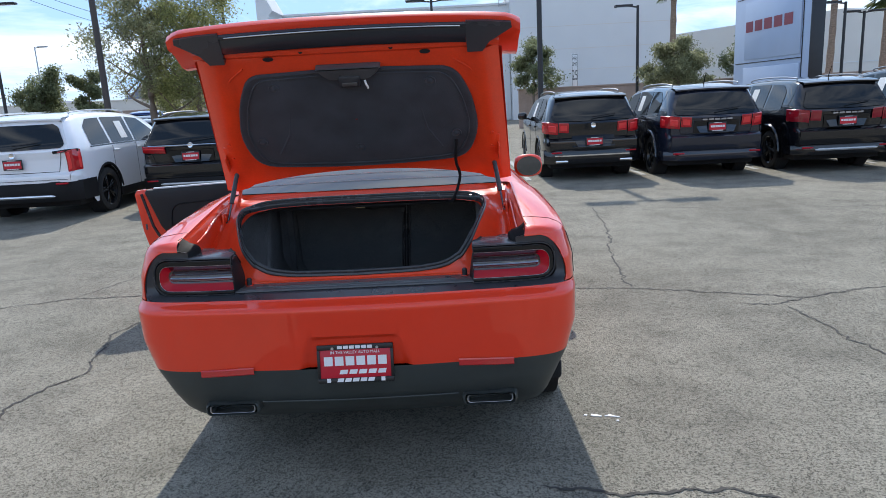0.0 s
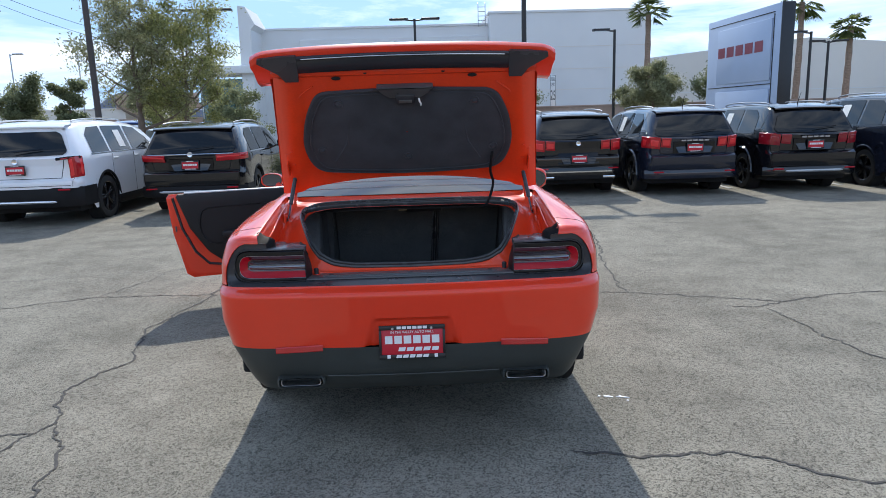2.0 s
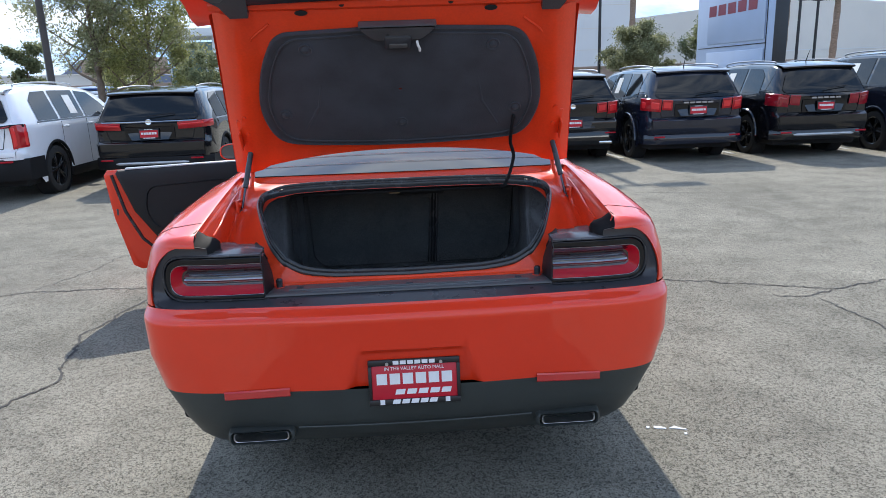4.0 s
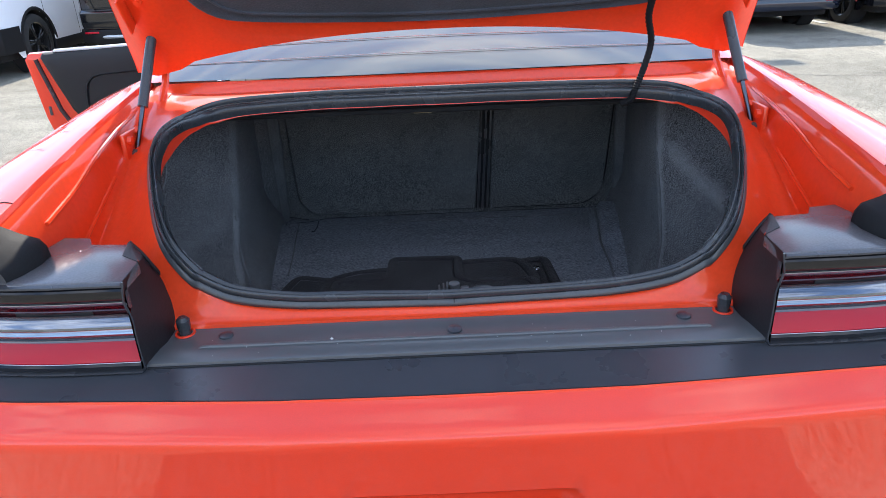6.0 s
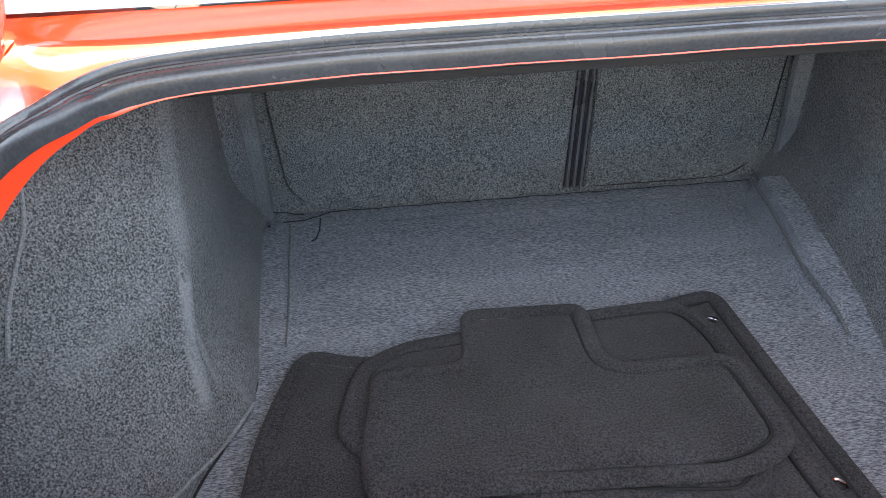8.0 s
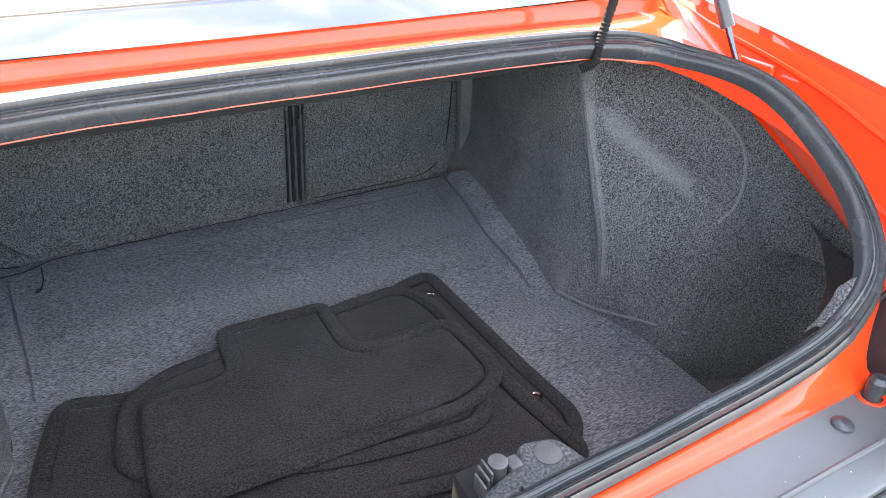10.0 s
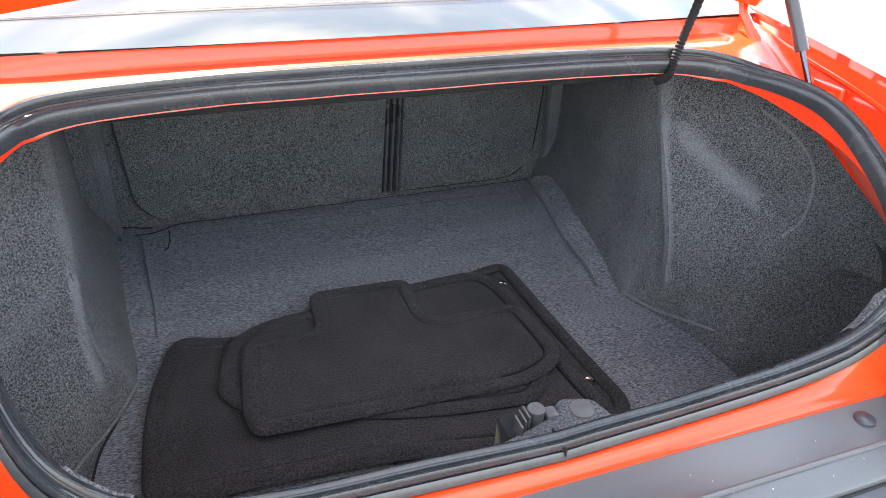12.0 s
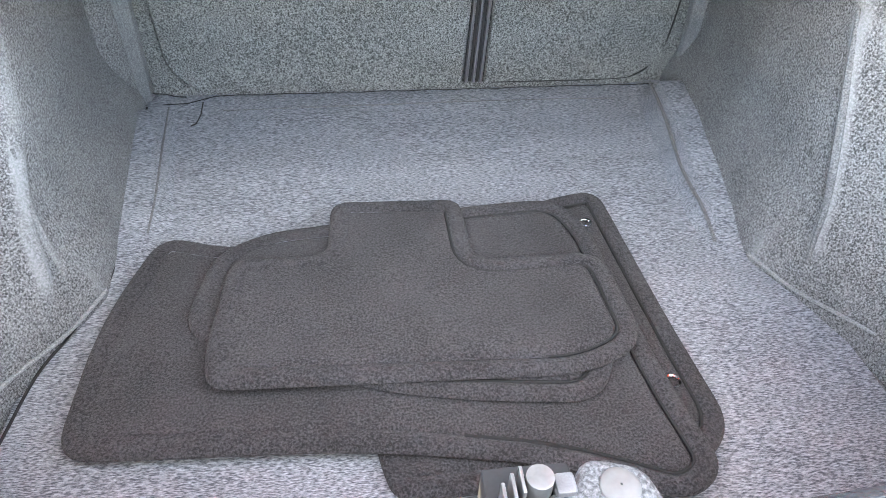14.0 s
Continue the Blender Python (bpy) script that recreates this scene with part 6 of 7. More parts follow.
    for sx in (-1, 1):
        def band(x0, x1, z0, z1, d=0.012, wrap=0.26):
            rws = []
            for z in (z0, z0 + 0.012, (z0 + z1) / 2, z1 - 0.012, z1):
                e = 0.010 if z in (z0, z1) else 0
                r_ = [(sx * (x0 + (x1 - x0) * q / 8), rake(0, z) - d + e - tb(x0 + (x1 - x0) * q / 8) + tb(width(0)) + 0.055 * max(0, ((x0 + (x1 - x0) * q / 8) / hw - 0.8) / 0.2) ** 2, z + 0.02 * q / 8) for q in range(9)]
                r_ += [(sx * (hw * 0.965 + 0.012 - e), 0.10 + rake(0.1, z), z + 0.022), (sx * (hw * 0.995 + 0.012 - e), wrap + rake(wrap, z), z + 0.026)]
                rws.append(r_)
            return sgrid(rws)
        if lamp == "tall":
            t_ = part("tail_lamp", band(hw * 0.845, hw * 0.945, belt - 0.36, belt - 0.02, 0.02, 0.15), red, c, "red C-shaped tail lamp")
            part("lamp_arm", band(hw * 0.66, hw * 0.86, belt - 0.058, belt - 0.012, 0.03, 0.1), GLOSS_BLACK, t_)
            part("lamp_glow", band(hw * 0.735, hw * 0.85, belt - 0.048, belt - 0.024, 0.036, 0.1), red, t_)
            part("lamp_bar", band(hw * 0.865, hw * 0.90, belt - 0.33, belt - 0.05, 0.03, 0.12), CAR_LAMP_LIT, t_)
        elif lamp == "star":
            t_ = part("tail_lamp", band(hw * 0.48, hw * 0.92, belt - 0.13, belt - 0.01, 0.02, 0.24), red, c, "wide red tail lamp")
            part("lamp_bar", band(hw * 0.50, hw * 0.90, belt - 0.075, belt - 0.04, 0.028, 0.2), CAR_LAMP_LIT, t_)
        else:
            t_ = part("tail_lamp", band(hw * 0.72, hw * 0.92, belt - 0.215, belt + 0.005, 0.02, 0.28), red, c, "wide red tail lamp")
            part("lamp_inner", sgrid([[(sx * hw * (0.50 + 0.20 * q / 6), rake(0, zz) - 0.022 - tb(hw * (0.50 + 0.20 * q / 6)) + tb(width(0)) + 0.008 * (zz in (belt - 0.19, belt - 0.01)), zz + 0.012 * q / 6) for q in range(7)] for zz in (belt - 0.19, belt - 0.175, belt - 0.10, belt - 0.025, belt - 0.01)]), red, t_)
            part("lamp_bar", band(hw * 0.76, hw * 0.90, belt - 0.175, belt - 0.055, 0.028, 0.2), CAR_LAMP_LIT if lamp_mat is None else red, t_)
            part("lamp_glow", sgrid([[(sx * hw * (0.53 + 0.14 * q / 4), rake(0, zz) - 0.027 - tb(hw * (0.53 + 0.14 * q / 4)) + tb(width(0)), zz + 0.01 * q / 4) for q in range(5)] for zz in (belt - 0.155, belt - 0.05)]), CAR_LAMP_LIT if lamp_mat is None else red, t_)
    if lamp == "star":
        part("tail_trim", tube([on_tail(hw * 0.80 * u, belt + 0.005, 0.03) for u in [q / 8 for q in range(-8, 9)]], 0.011, 8), CHROME, c)
    if detail:
        if lamp != "letters":
            part("tail_badge", xf(lathe([(0.001, -0.008), (0.030, -0.008), (0.045, -0.012), (0.050, -0.004)], 20, "y"), Matrix.Translation(on_tail(0, belt - 0.0 if lamp == "star" else belt - 0.06, 0.02))), CHROME, c)
        pl_ = part("plate_frame", box(on_tail(0, plate_z, 0.055), (0.32, 0.02, 0.165), 0.004), PLATE_BLACK, c, "small red and white dealer plate")
        part("plate_sheet", box(on_tail(0, plate_z, 0.067), (0.29, 0.004, 0.115), 0.0), RED_PRINT, pl_)
        px, py, pz = on_tail(0, plate_z, 0.070)
        part("name_blocks", xf(blocks(6, 0.26, 0.036, 0.0), Matrix.Translation((0, py, pz + 0.008))), WHITE_PLAIN, pl_, smooth=0)
        part("name_blocks", xf(blocks(5, 0.20, 0.014, 0.0), Matrix.Translation((0.0, py - 0.002, pz - 0.066))), WHITE_PLAIN, pl_, smooth=0)
        part("name_blocks", xf(blocks(6, 0.14, 0.011, 0.0), Matrix.Translation((0.0, py - 0.002, pz + 0.071))), WHITE_PLAIN, pl_, smooth=0)
        if paint is not WHITE_PAINT:
            part("plate_recess", sgrid([[on_tail(0.40 * u, plate_z + dz, 0.012) for u in (-1, -0.9, 0, 0.9, 1)] for dz in (-0.10, 0.11)]), GLOSS_BLACK, c)
        part("tail_gap", tube([on_tail(hw * 0.86 * u, cladding + 0.03, 0.004) for u in [q / 6 for q in range(-6, 7)]], 0.004, 5), DARK_VOID, c)
        if lamp == "letters":
            part("name_blocks", xf(blocks(5, 0.55, 0.028, 0.0), Matrix.Translation(on_tail(0, belt - 0.06, 0.03))), RIM_GREY, c, smooth=0)
    if antenna:
        part("antenna", tube([(0.0, 0.62, H * 0.985), (0.0, 0.56, H + 0.10), (0.0, 0.50, H + 0.20)], [0.012, 0.006, 0.004], 6), GLOSS_BLACK, c)
    for a in axles:
        for sx in (-1, 1):
            wheel(c, sx * (hw - 0.13), a, wheel_r, 0.24, rim or RIM_BLACK, 5, sx)
            part("wheel_well", xf(lathe([(arch, -0.11), (arch, 0.11)], 20), Matrix.Translation((sx * (hw - 0.14), a, wheel_r))), DARK_VOID, c)
            ac_ = [[(sx * (hw + d), a + (arch + e) * math.cos(q), wheel_r + (arch + e) * math.sin(q)) for q in [math.pi * (k / 14) for k in range(15)]] for d, e in ((-0.02, -0.005), (0.022 if flare else 0.008, 0.0), (0.026 if flare else 0.01, 0.055 if flare else 0.03), (0.002, 0.07 if flare else 0.04))]
            part("arch_trim", sgrid(ac_), paint if flare else clad, c)
    return c


suv("white family SUV with black lower trim parked in a row", pose(-6.68, 8.55, 0, 0, 0, 0), WHITE_PAINT, 5.0, 1.99, 1.76, "tall", 0.66, True, plate_z=0.96, antenna=False, wheel_r=0.39)
suv("black SUV with chrome tail trim and red lamps", pose(-4.16, 9.6, 0, 0, 0, 0), BLACK_PAINT, 4.66, 1.93, 1.65, "star", 0.52, True, plate_z=0.90, antenna=False, lower_trim="bar", paper=9)
suv("black compact SUV with red lamps and chrome bumper strip", pose(3.13, 10.5, 0, 0, 0, 0), BLACK_PAINT, 4.5, 1.83, 1.66, "wide", 0.58, True, plate_z=0.74, antenna=False, lower_trim="chrome", clad_mat=BLACK_PAINT)
suv("dark navy crossover with roof rails and black wheels", pose(5.25, 10.0, 0, 0, 0, 0), NAVY_PAINT, 4.85, 1.80, 1.69, "letters", 0.50, True, plate_z=0.92, flare=True, lower_trim="none", clad_mat=NAVY_PAINT)
suv("black crossover with dark lamps and silver lower trim", pose(7.52, 9.9, 0, 0, 0, 0), BLACK_PAINT, 4.85, 1.80, 1.70, "letters", 0.50, True, plate_z=0.92, flare=True, lower_trim="bar", clad_mat=BLACK_PAINT, lamp_mat=mat("smoked_red_lens", (0.30, 0.01, 0.02), 0.12, coat=1.0))
suv("grey tall SUV with a paper in its window", pose(9.95, 9.6, 0, 0, 0, 0), NAVY_PAINT, 4.9, 1.95, 1.82, "wide", 0.55, True, plate_z=0.95, clad_mat=NAVY_PAINT)
far = "far parked cars"
suv("white SUV parked beyond the trees", pose(-8.6, 30.0, 0, 0, 0, 150), WHITE_PAINT, 4.5, 1.83, 1.62, "wide", 0.55, False, detail=False, group=far, antenna=False, name="parked_car")
suv("silver car parked beyond the hedge", pose(-9.9, 24.0, 0, 0, 0, 95), SILVER_PAINT, 4.5, 1.80, 1.48, "wide", 0.5, False, detail=False, group=far, antenna=False, name="parked_car")
suv("blue pickup-like SUV parked by the far wall", pose(-14.3, 31.0, 0, 0, 0, 12), BLUE_PAINT, 5.0, 1.95, 1.85, "wide", 0.6, False, detail=False, group=far, antenna=False, name="parked_car")
suv("white car parked by the far wall", pose(-11.3, 23.5, 0, 0, 0, 150), WHITE_PAINT, 4.5, 1.80, 1.46, "wide", 0.5, False, detail=False, group=far, antenna=False, name="parked_car")
suv("grey car parked far off under the trees", pose(-12.2, 30.0, 0, 0, 0, 85), SILVER_PAINT, 4.6, 1.82, 1.60, "wide", 0.5, False, detail=False, group=far, antenna=False, name="parked_car")

# ---------- buildings ----------


def block(name, x0, x1, y0, y1, z1, material, parent, cap=True):
    b = part(name, box(((x0 + x1) / 2, (y0 + y1) / 2, z1 / 2), (x1 - x0, y1 - y0, z1), 0.0), material, parent, smooth=0)
    if cap:
        part("parapet", box(((x0 + x1) / 2, (y0 + y1) / 2, z1 + 0.06), (x1 - x0 + 0.16, y1 - y0 + 0.16, 0.16), 0.02), material, b)
    return b


sr = thing("showroom", "large white stucco car showroom with a tall end fin", "building", kind="thing")
hall = block("wall", 4.9, 16.0, 46.0, 66.0, 8.42, STUCCO, sr)
wing = block("wall", -11.3, 4.9, 47.0, 66.0, 7.80, STUCCO, sr)
part("raised_band", box((-1.75, 46.93, 3.55), (13.2, 0.14, 7.1), 0.02), STUCCO, wing, smooth=0)
for z in (3.2, 4.6, 6.1):
    part("wall_groove", box((10.3, 45.992, z), (11.0, 0.02, 0.035), 0), STUCCO_WARM, hall, smooth=0)
for z in (3.2, 5.0):
    part("wall_groove", box((-1.75, 46.852, z), (13.0, 0.02, 0.035), 0), STUCCO_WARM, wing, smooth=0)
fo = [(-11.85, 0), (-11.0, 0), (-11.0, 7.55), (-10.7, 7.85), (-11.28, 8.98), (-11.75, 9.05)]
fv = [(x, y, z) for y in (44.0, 47.5) for x, z in fo]
part("end_fin", (fv, [tuple(range(6)), tuple(reversed(range(6, 12)))] + [(k, (k + 1) % 6, (k + 1) % 6 + 6, k + 6) for k in range(6)]), STUCCO, sr, smooth=0)
part("canopy", box((-13.4, 45.5, 5.0), (5.2, 4.0, 0.5), 0.05), STUCCO, sr)
sf_ = part("storefront", box((-13.2, 47.2, 2.3), (4.8, 0.1, 4.6), 0.0), GREEN_GLASS, sr, "green glazed shop front", smooth=0)
for x in (-15.5, -14.3, -13.1, -11.9, -10.9):
    part("mullion", box((x, 47.13, 2.3), (0.09, 0.1, 4.6), 0.01), STEEL, sf_)
for z in (1.2, 3.0):
    part("transom", box((-13.2, 47.13, z), (4.8, 0.09, 0.07), 0.01), STEEL, sf_)
part("roof_ladder", join(*[tube([(4.2 + d, 46.9, 7.7), (4.2 + d, 46.9, 9.2), (4.2 + d, 47.3, 9.35)], 0.03, 6) for d in (0, 0.5)], *[tube([(4.2, 46.9, 7.8 + 0.3 * i), (4.7, 46.9, 7.8 + 0.3 * i)], 0.02, 5) for i in range(5)]), STEEL, sr)
wh = thing("warehouse", "long pale industrial hall with a shallow roof", "building")
vv = [(15.5, 58, 0), (60, 58, 0), (60, 58, 5.6), (34, 58, 7.4), (15.5, 58, 5.6), (15.5, 85, 0), (60, 85, 0), (60, 85, 5.6), (34, 85, 7.4), (15.5, 85, 5.6)]
whw = part("wall", (vv, [(0, 1, 2, 3, 4), (5, 9, 8, 7, 6), (0, 4, 9, 5), (1, 6, 7, 2), (2, 7, 8, 3), (3, 8, 9, 4)]), STUCCO_WARM, wh, smooth=0)
part("wall_groove", box((37, 57.98, 3.0), (44, 0.04, 0.06), 0), STUCCO, whw, smooth=0)
part("down_pipe", tube([(28, 57.9, 0), (28, 57.9, 4.0), (28.5, 57.9, 4.4), (29.6, 57.9, 4.5)], 0.12, 8), STEEL, whw)
fw = thing("far_store", "low tan store building far behind the cars", "building")
block("wall", -62, -34, 78, 92, 3.4, STUCCO_WARM, fw)
part("sign_band", box((-30, 77.5, 4.4), (9, 1.0, 1.2), 0.05), BLOCK_WALL, fw)
part("roof", box((-30, 82, 3.6), (9.5, 9, 0.4), 0.05), BLOCK_WALL, fw)
bw = part("boundary_wall", join(box((19, 33.0, 0.95), (30, 0.2, 1.9), 0.0), box((19, 33.0, 1.93), (30.1, 0.3, 0.08), 0.01)), BLOCK_WALL, smooth=0)
tagged(bw, "brown block boundary wall behind the cars", "wall", kind="structure")
bw2 = part("boundary_wall", join(box((-35, 52.0, 1.0), (44, 0.2, 2.0), 0.0), box((-35, 52.0, 2.04), (44.1, 0.3, 0.08), 0.01)), BLOCK_WALL, smooth=0)
tagged(bw2, "long brown block wall along the far street", "wall", kind="structure")
# Two unseen walls behind the camera, added for the paint to reflect.
bw3 = part("boundary_wall", join(box((0, -19.0, 1.2), (90, 0.2, 2.4), 0.0), box((0, -19.0, 2.43), (90.1, 0.3, 0.08), 0.01)), BLOCK_WALL, smooth=0)
tagged(bw3, "unseen brown block wall added behind the camera for reflections", "wall", kind="structure")
bw4 = part("reflection_wall", box((-8, -36.0, 3.2), (60, 0.4, 6.4), 0.0), STUCCO_WARM, smooth=0)
tagged(bw4, "unseen plain cream wall added behind the camera for reflections", "wall", kind="structure")
mountains = []
for r_, (dist, hgt) in enumerate(((1500, 0), (1500, 1), (1620, 1.0), (1620, 0))):
    mountains.append([(-900 + 30 * i, dist, (hgt and (24 + 34 * noise.fractal((i * 0.23, 0.7, 0.0), 1.0, 2.0, 4) + 40 * math.exp(-((i - 9) / 5) ** 2)))) for i in range(61)])
mo = part("mountain_range", sgrid(mountains), MOUNTAIN, smooth=0)
tagged(mo, "hazy bare mountains on the horizon", "mountains", kind="structure")

# ---------- the pylon sign ----------
sg = thing("dealer_sign", "tall blue-grey sign board with dark sides and red lettering blocks", "sign", m=pose(11.45, 19.0, 0, 0, 0, 2.0))
# board faces -x; it runs from y = 0 to y = 5.2
part("board", box((0.19, 2.6, 2.42), (0.36, 5.2, 4.84), 0.02), SIGN_BLUE, sg)
part("dark_side", box((0.20, -0.03, 2.44), (0.42, 0.05, 4.8), 0.01), SIGN_EDGE, sg)
part("dark_side", box((0.40, 2.6, 2.44), (0.05, 5.2, 4.8), 0.01), SIGN_EDGE, sg)
part("upper_panel", box((-0.012, 2.40, 3.45), (0.045, 3.8, 1.95), 0.014), SIGN_BLUE, sg)
part("lower_panel", box((-0.012, 2.40, 1.32), (0.045, 3.8, 1.75), 0.014), SIGN_BLUE, sg)
for z in (2.36, 4.60):
    part("panel_rule", box((-0.004, 2.7, z), (0.02, 4.6, 0.03), 0.004), SIGN_EDGE, sg)
part("panel_rule", box((-0.004, 0.42, 2.4), (0.02, 0.03, 4.3), 0.004), SIGN_EDGE, sg)
for i in range(5):
    part("block", xf(blocks(1, 0.67, 0.36, 0.0, (i - 2) * 0.67), Matrix.Translation((-0.040, 2.58, 3.60)) @ pose(0, 0, 0, 0, 0, -90)), SIGN_RED, sg, "dark red plain block", smooth=0)
sl = thing("speed_limit_sign", "white speed limit sign with black lettering on a steel post", "road sign", m=pose(6.9, 33.5, 0, 0, 0, 55))
part("post", tube([(0, 0, 0), (0, 0, 3.55)], 0.04, 8), STEEL, sl)
bs = part("sign_plate", slab([Vector((q.x, q.y)) for q in fillet([(-0.36, -0.85, 0.06), (0.36, -0.85, 0.06), (0.36, 0.85, 0.06), (-0.36, 0.85, 0.06)], 0.06, 4)], 0.0, 0.012, 0.002), WHITE_PLAIN, sl)
bs.matrix_local = pose(0, -0.05, 2.75, 90, 0, 0)
for x, z, w, h in ((0, 0.80, 0.62, 0.025), (0, -0.80, 0.62, 0.025), (-0.31, 0, 0.025, 1.58), (0.31, 0, 0.025, 1.58)):
    part("border", box((x, -0.064, 2.75 + z), (w, 0.006, h), 0.0), PLATE_BLACK, sl, smooth=0)
for word, size, z in (("SPEED", 0.25, 3.33), ("LIMIT", 0.27, 3.06), ("25", 0.70, 2.50)):
    letters(word, size, PLATE_BLACK, sl, Matrix.Translation((0, -0.066, z)))

# ---------- lamp posts and wires ----------


def lamp_post(x, y, h, heads=2, material=None, r=0.075, label="dark bronze car-park lamp post with flat heads", yaw=0, reach=0.75):
    p = thing("lamp_post", label, "lamp post", "car-park lamp posts", pose(x, y, 0, 0, 0, yaw))
    mt = material or POLE_DARK
    part("base", tube([(0, 0, 0), (0, 0, 0.6)], 0.24, 14), CONCRETE, p)
    part("pole", tube([(0, 0, 0.55), (0, 0, h)], [r, r * 0.8], 10), mt, p)
    for k in range(heads):
        sx = 1 if k == 0 else -1
        part("arm", tube([(0, 0, h - 0.08), (sx * reach * 0.5, 0, h - 0.02)], 0.035, 8), mt, p)
        hd = part("lamp_head", box((sx * reach * 0.72, 0, h), (reach * 0.85, 0.34, 0.09), 0.03), mt, p)
        part("lens", box((sx * reach * 0.74, 0, h - 0.05), (reach * 0.6, 0.24, 0.02), 0.005), LAMP_CLEAR, hd)
    return p


lamp_post(2.95, 16.4, 8.2, 2, reach=0.85)
lamp_post(-8.5, 15.6, 9.4, 2, POLE_BROWN, 0.085, "tall brown lamp post among the parked cars", 20)
lamp_post(-0.15, 31.0, 6.2, 2, reach=1.05)
lamp_post(-9.95, 31.0, 6.85, 2, reach=1.05)
lamp_post(9.2, 30.0, 5.36, 1, reach=-0.9)
lamp_post(18.55, 30.0, 5.03, 1, reach=-0.9)
lamp_post(20.0, 31.0, 4.68, 2, reach=0.8)
lamp_post(-19.1, 28.0, 6.6, 1, reach=1.1)
lamp_post(-30.0, 60.0, 9.0, 1, RIM_GREY, 0.06, "grey street lamp across the road", 0, -0.9)
lamp_post(-33.0, 55.0, 7.5, 1, RIM_GREY, 0.06, "grey street lamp across the road", 0, 0.9)
for x, h in ((-52.0, 20.0), (-26.0, 9.6)):
    up_ = thing("utility_pole", "brown wooden utility pole across the road", "pole", "utility poles", pose(x, 70.0, 0))
    part("pole", tube([(0, 0, 0), (0, 0, h)], [0.16, 0.11], 10), POLE_BROWN, up_)
    part("cross_arm", box((0, -0.14, h - 0.35), (0.12, 0.12, 0.14), 0.01), POLE_BROWN, up_)
wires = thing("power_lines", "thin overhead cables between the utility poles", "cable")
for dz in (0.0, -0.9):
    part("cable", tube([(-52.0 + 26.0 * i / 12, 70.0 + 0.02, 19.6 + dz - 10.35 * i / 12 - 0.9 * math.sin(math.pi * i / 12)) for i in range(13)], 0.022, 5), POLE_DARK, wires)


# ---------- trees ----------


def leaf_cloud(rng, centres, n, size, spread, flat=0.8):
    v, f = [], []
    for _ in range(n):
        c, r = rng.choice(centres)
        d = Vector((rng.gauss(0, 1), rng.gauss(0, 1), rng.gauss(0, flat)))
        p = Vector(c) + d * r * spread
        a = Vector((rng.uniform(-1, 1), rng.uniform(-1, 1), rng.uniform(-1, 1))).normalized()
        b = a.cross(Vector((rng.uniform(-1, 1), rng.uniform(-1, 1), rng.uniform(-1, 1)))).normalized()
        s = size * rng.uniform(0.6, 1.4)
        o_ = len(v)
        v += [tuple(p - a * s), tuple(p + b * s * 0.42), tuple(p + a * s), tuple(p - b * s * 0.42)]
        f.append((o_, o_ + 1, o_ + 2, o_ + 3))
    return v, f


def tree(x, y, h, crown_r, seed, leaf, label, n=5200, size=0.06, trunk_r=0.13, first=0.30, limbs=9, spread=0.30, lean=0.0, top=1.0, group="trees"):
    rng = random.Random(seed)
    t = thing("tree", label, "tree", group, pose(x, y, 0))
    tp = [Vector((lean * h * q + rng.uniform(-0.05, 0.05) * h * 0.15, rng.uniform(-0.05, 0.05) * h * 0.15, h * 0.86 * q)) for q in (0, 0.2, 0.4, 0.6, 0.8, 1.0)]
    sp_ = spl(tp, 3)
    wood = [tube(sp_, [trunk_r * (1 - 0.82 * i / (len(sp_) - 1)) for i in range(len(sp_))], 9)]
    centres = [(tuple(tp[-1]), crown_r * 0.55)]
    for i in range(limbs):
        q = first + (0.98 - first) * (i + rng.random() * 0.7) / limbs
        b = sp_[min(len(sp_) - 1, int(q * (len(sp_) - 1)))]
        az = i * 2.4 + rng.uniform(-0.5, 0.5)
        ln = crown_r * rng.uniform(0.65, 1.1) * (1.15 - 0.55 * q)
        e = b + Vector((math.cos(az) * ln, math.sin(az) * ln, ln * rng.uniform(0.45, 1.0) * top))
        mid = b.lerp(e, 0.5) + Vector((rng.uniform(-0.1, 0.1), rng.uniform(-0.1, 0.1), -0.06)) * ln
        lp_ = spl([b, mid, e], 4)
        r0 = trunk_r * (1 - 0.8 * q) * 0.55
        wood.append(tube(lp_, [max(0.006, r0 * (1 - 0.85 * j / (len(lp_) - 1))) for j in range(len(lp_))], 6))
        centres += [(tuple(e), crown_r * rng.uniform(0.35, 0.6)), (tuple(mid.lerp(e, 0.4)), crown_r * 0.38)]
        for _ in range(3):
            s_ = lp_[rng.randrange(3, len(lp_))]
            e2 = s_ + Vector((rng.uniform(-1, 1), rng.uniform(-1, 1), rng.uniform(0.0, 1.0))) * ln * 0.55
            wood.append(tube([s_, s_.lerp(e2, 0.5) + Vector((0, 0, 0.04)), e2], [r0 * 0.4 + 0.004, r0 * 0.25 + 0.003, 0.003], 5))
            centres.append((tuple(e2), crown_r * rng.uniform(0.22, 0.42)))
    part("trunk", join(*wood), BARK, t, smooth=60)
    part("crown", leaf_cloud(rng, centres, int(n * 3.0), size * 0.88, spread * 0.86), leaf, t, smooth=0)
    return t


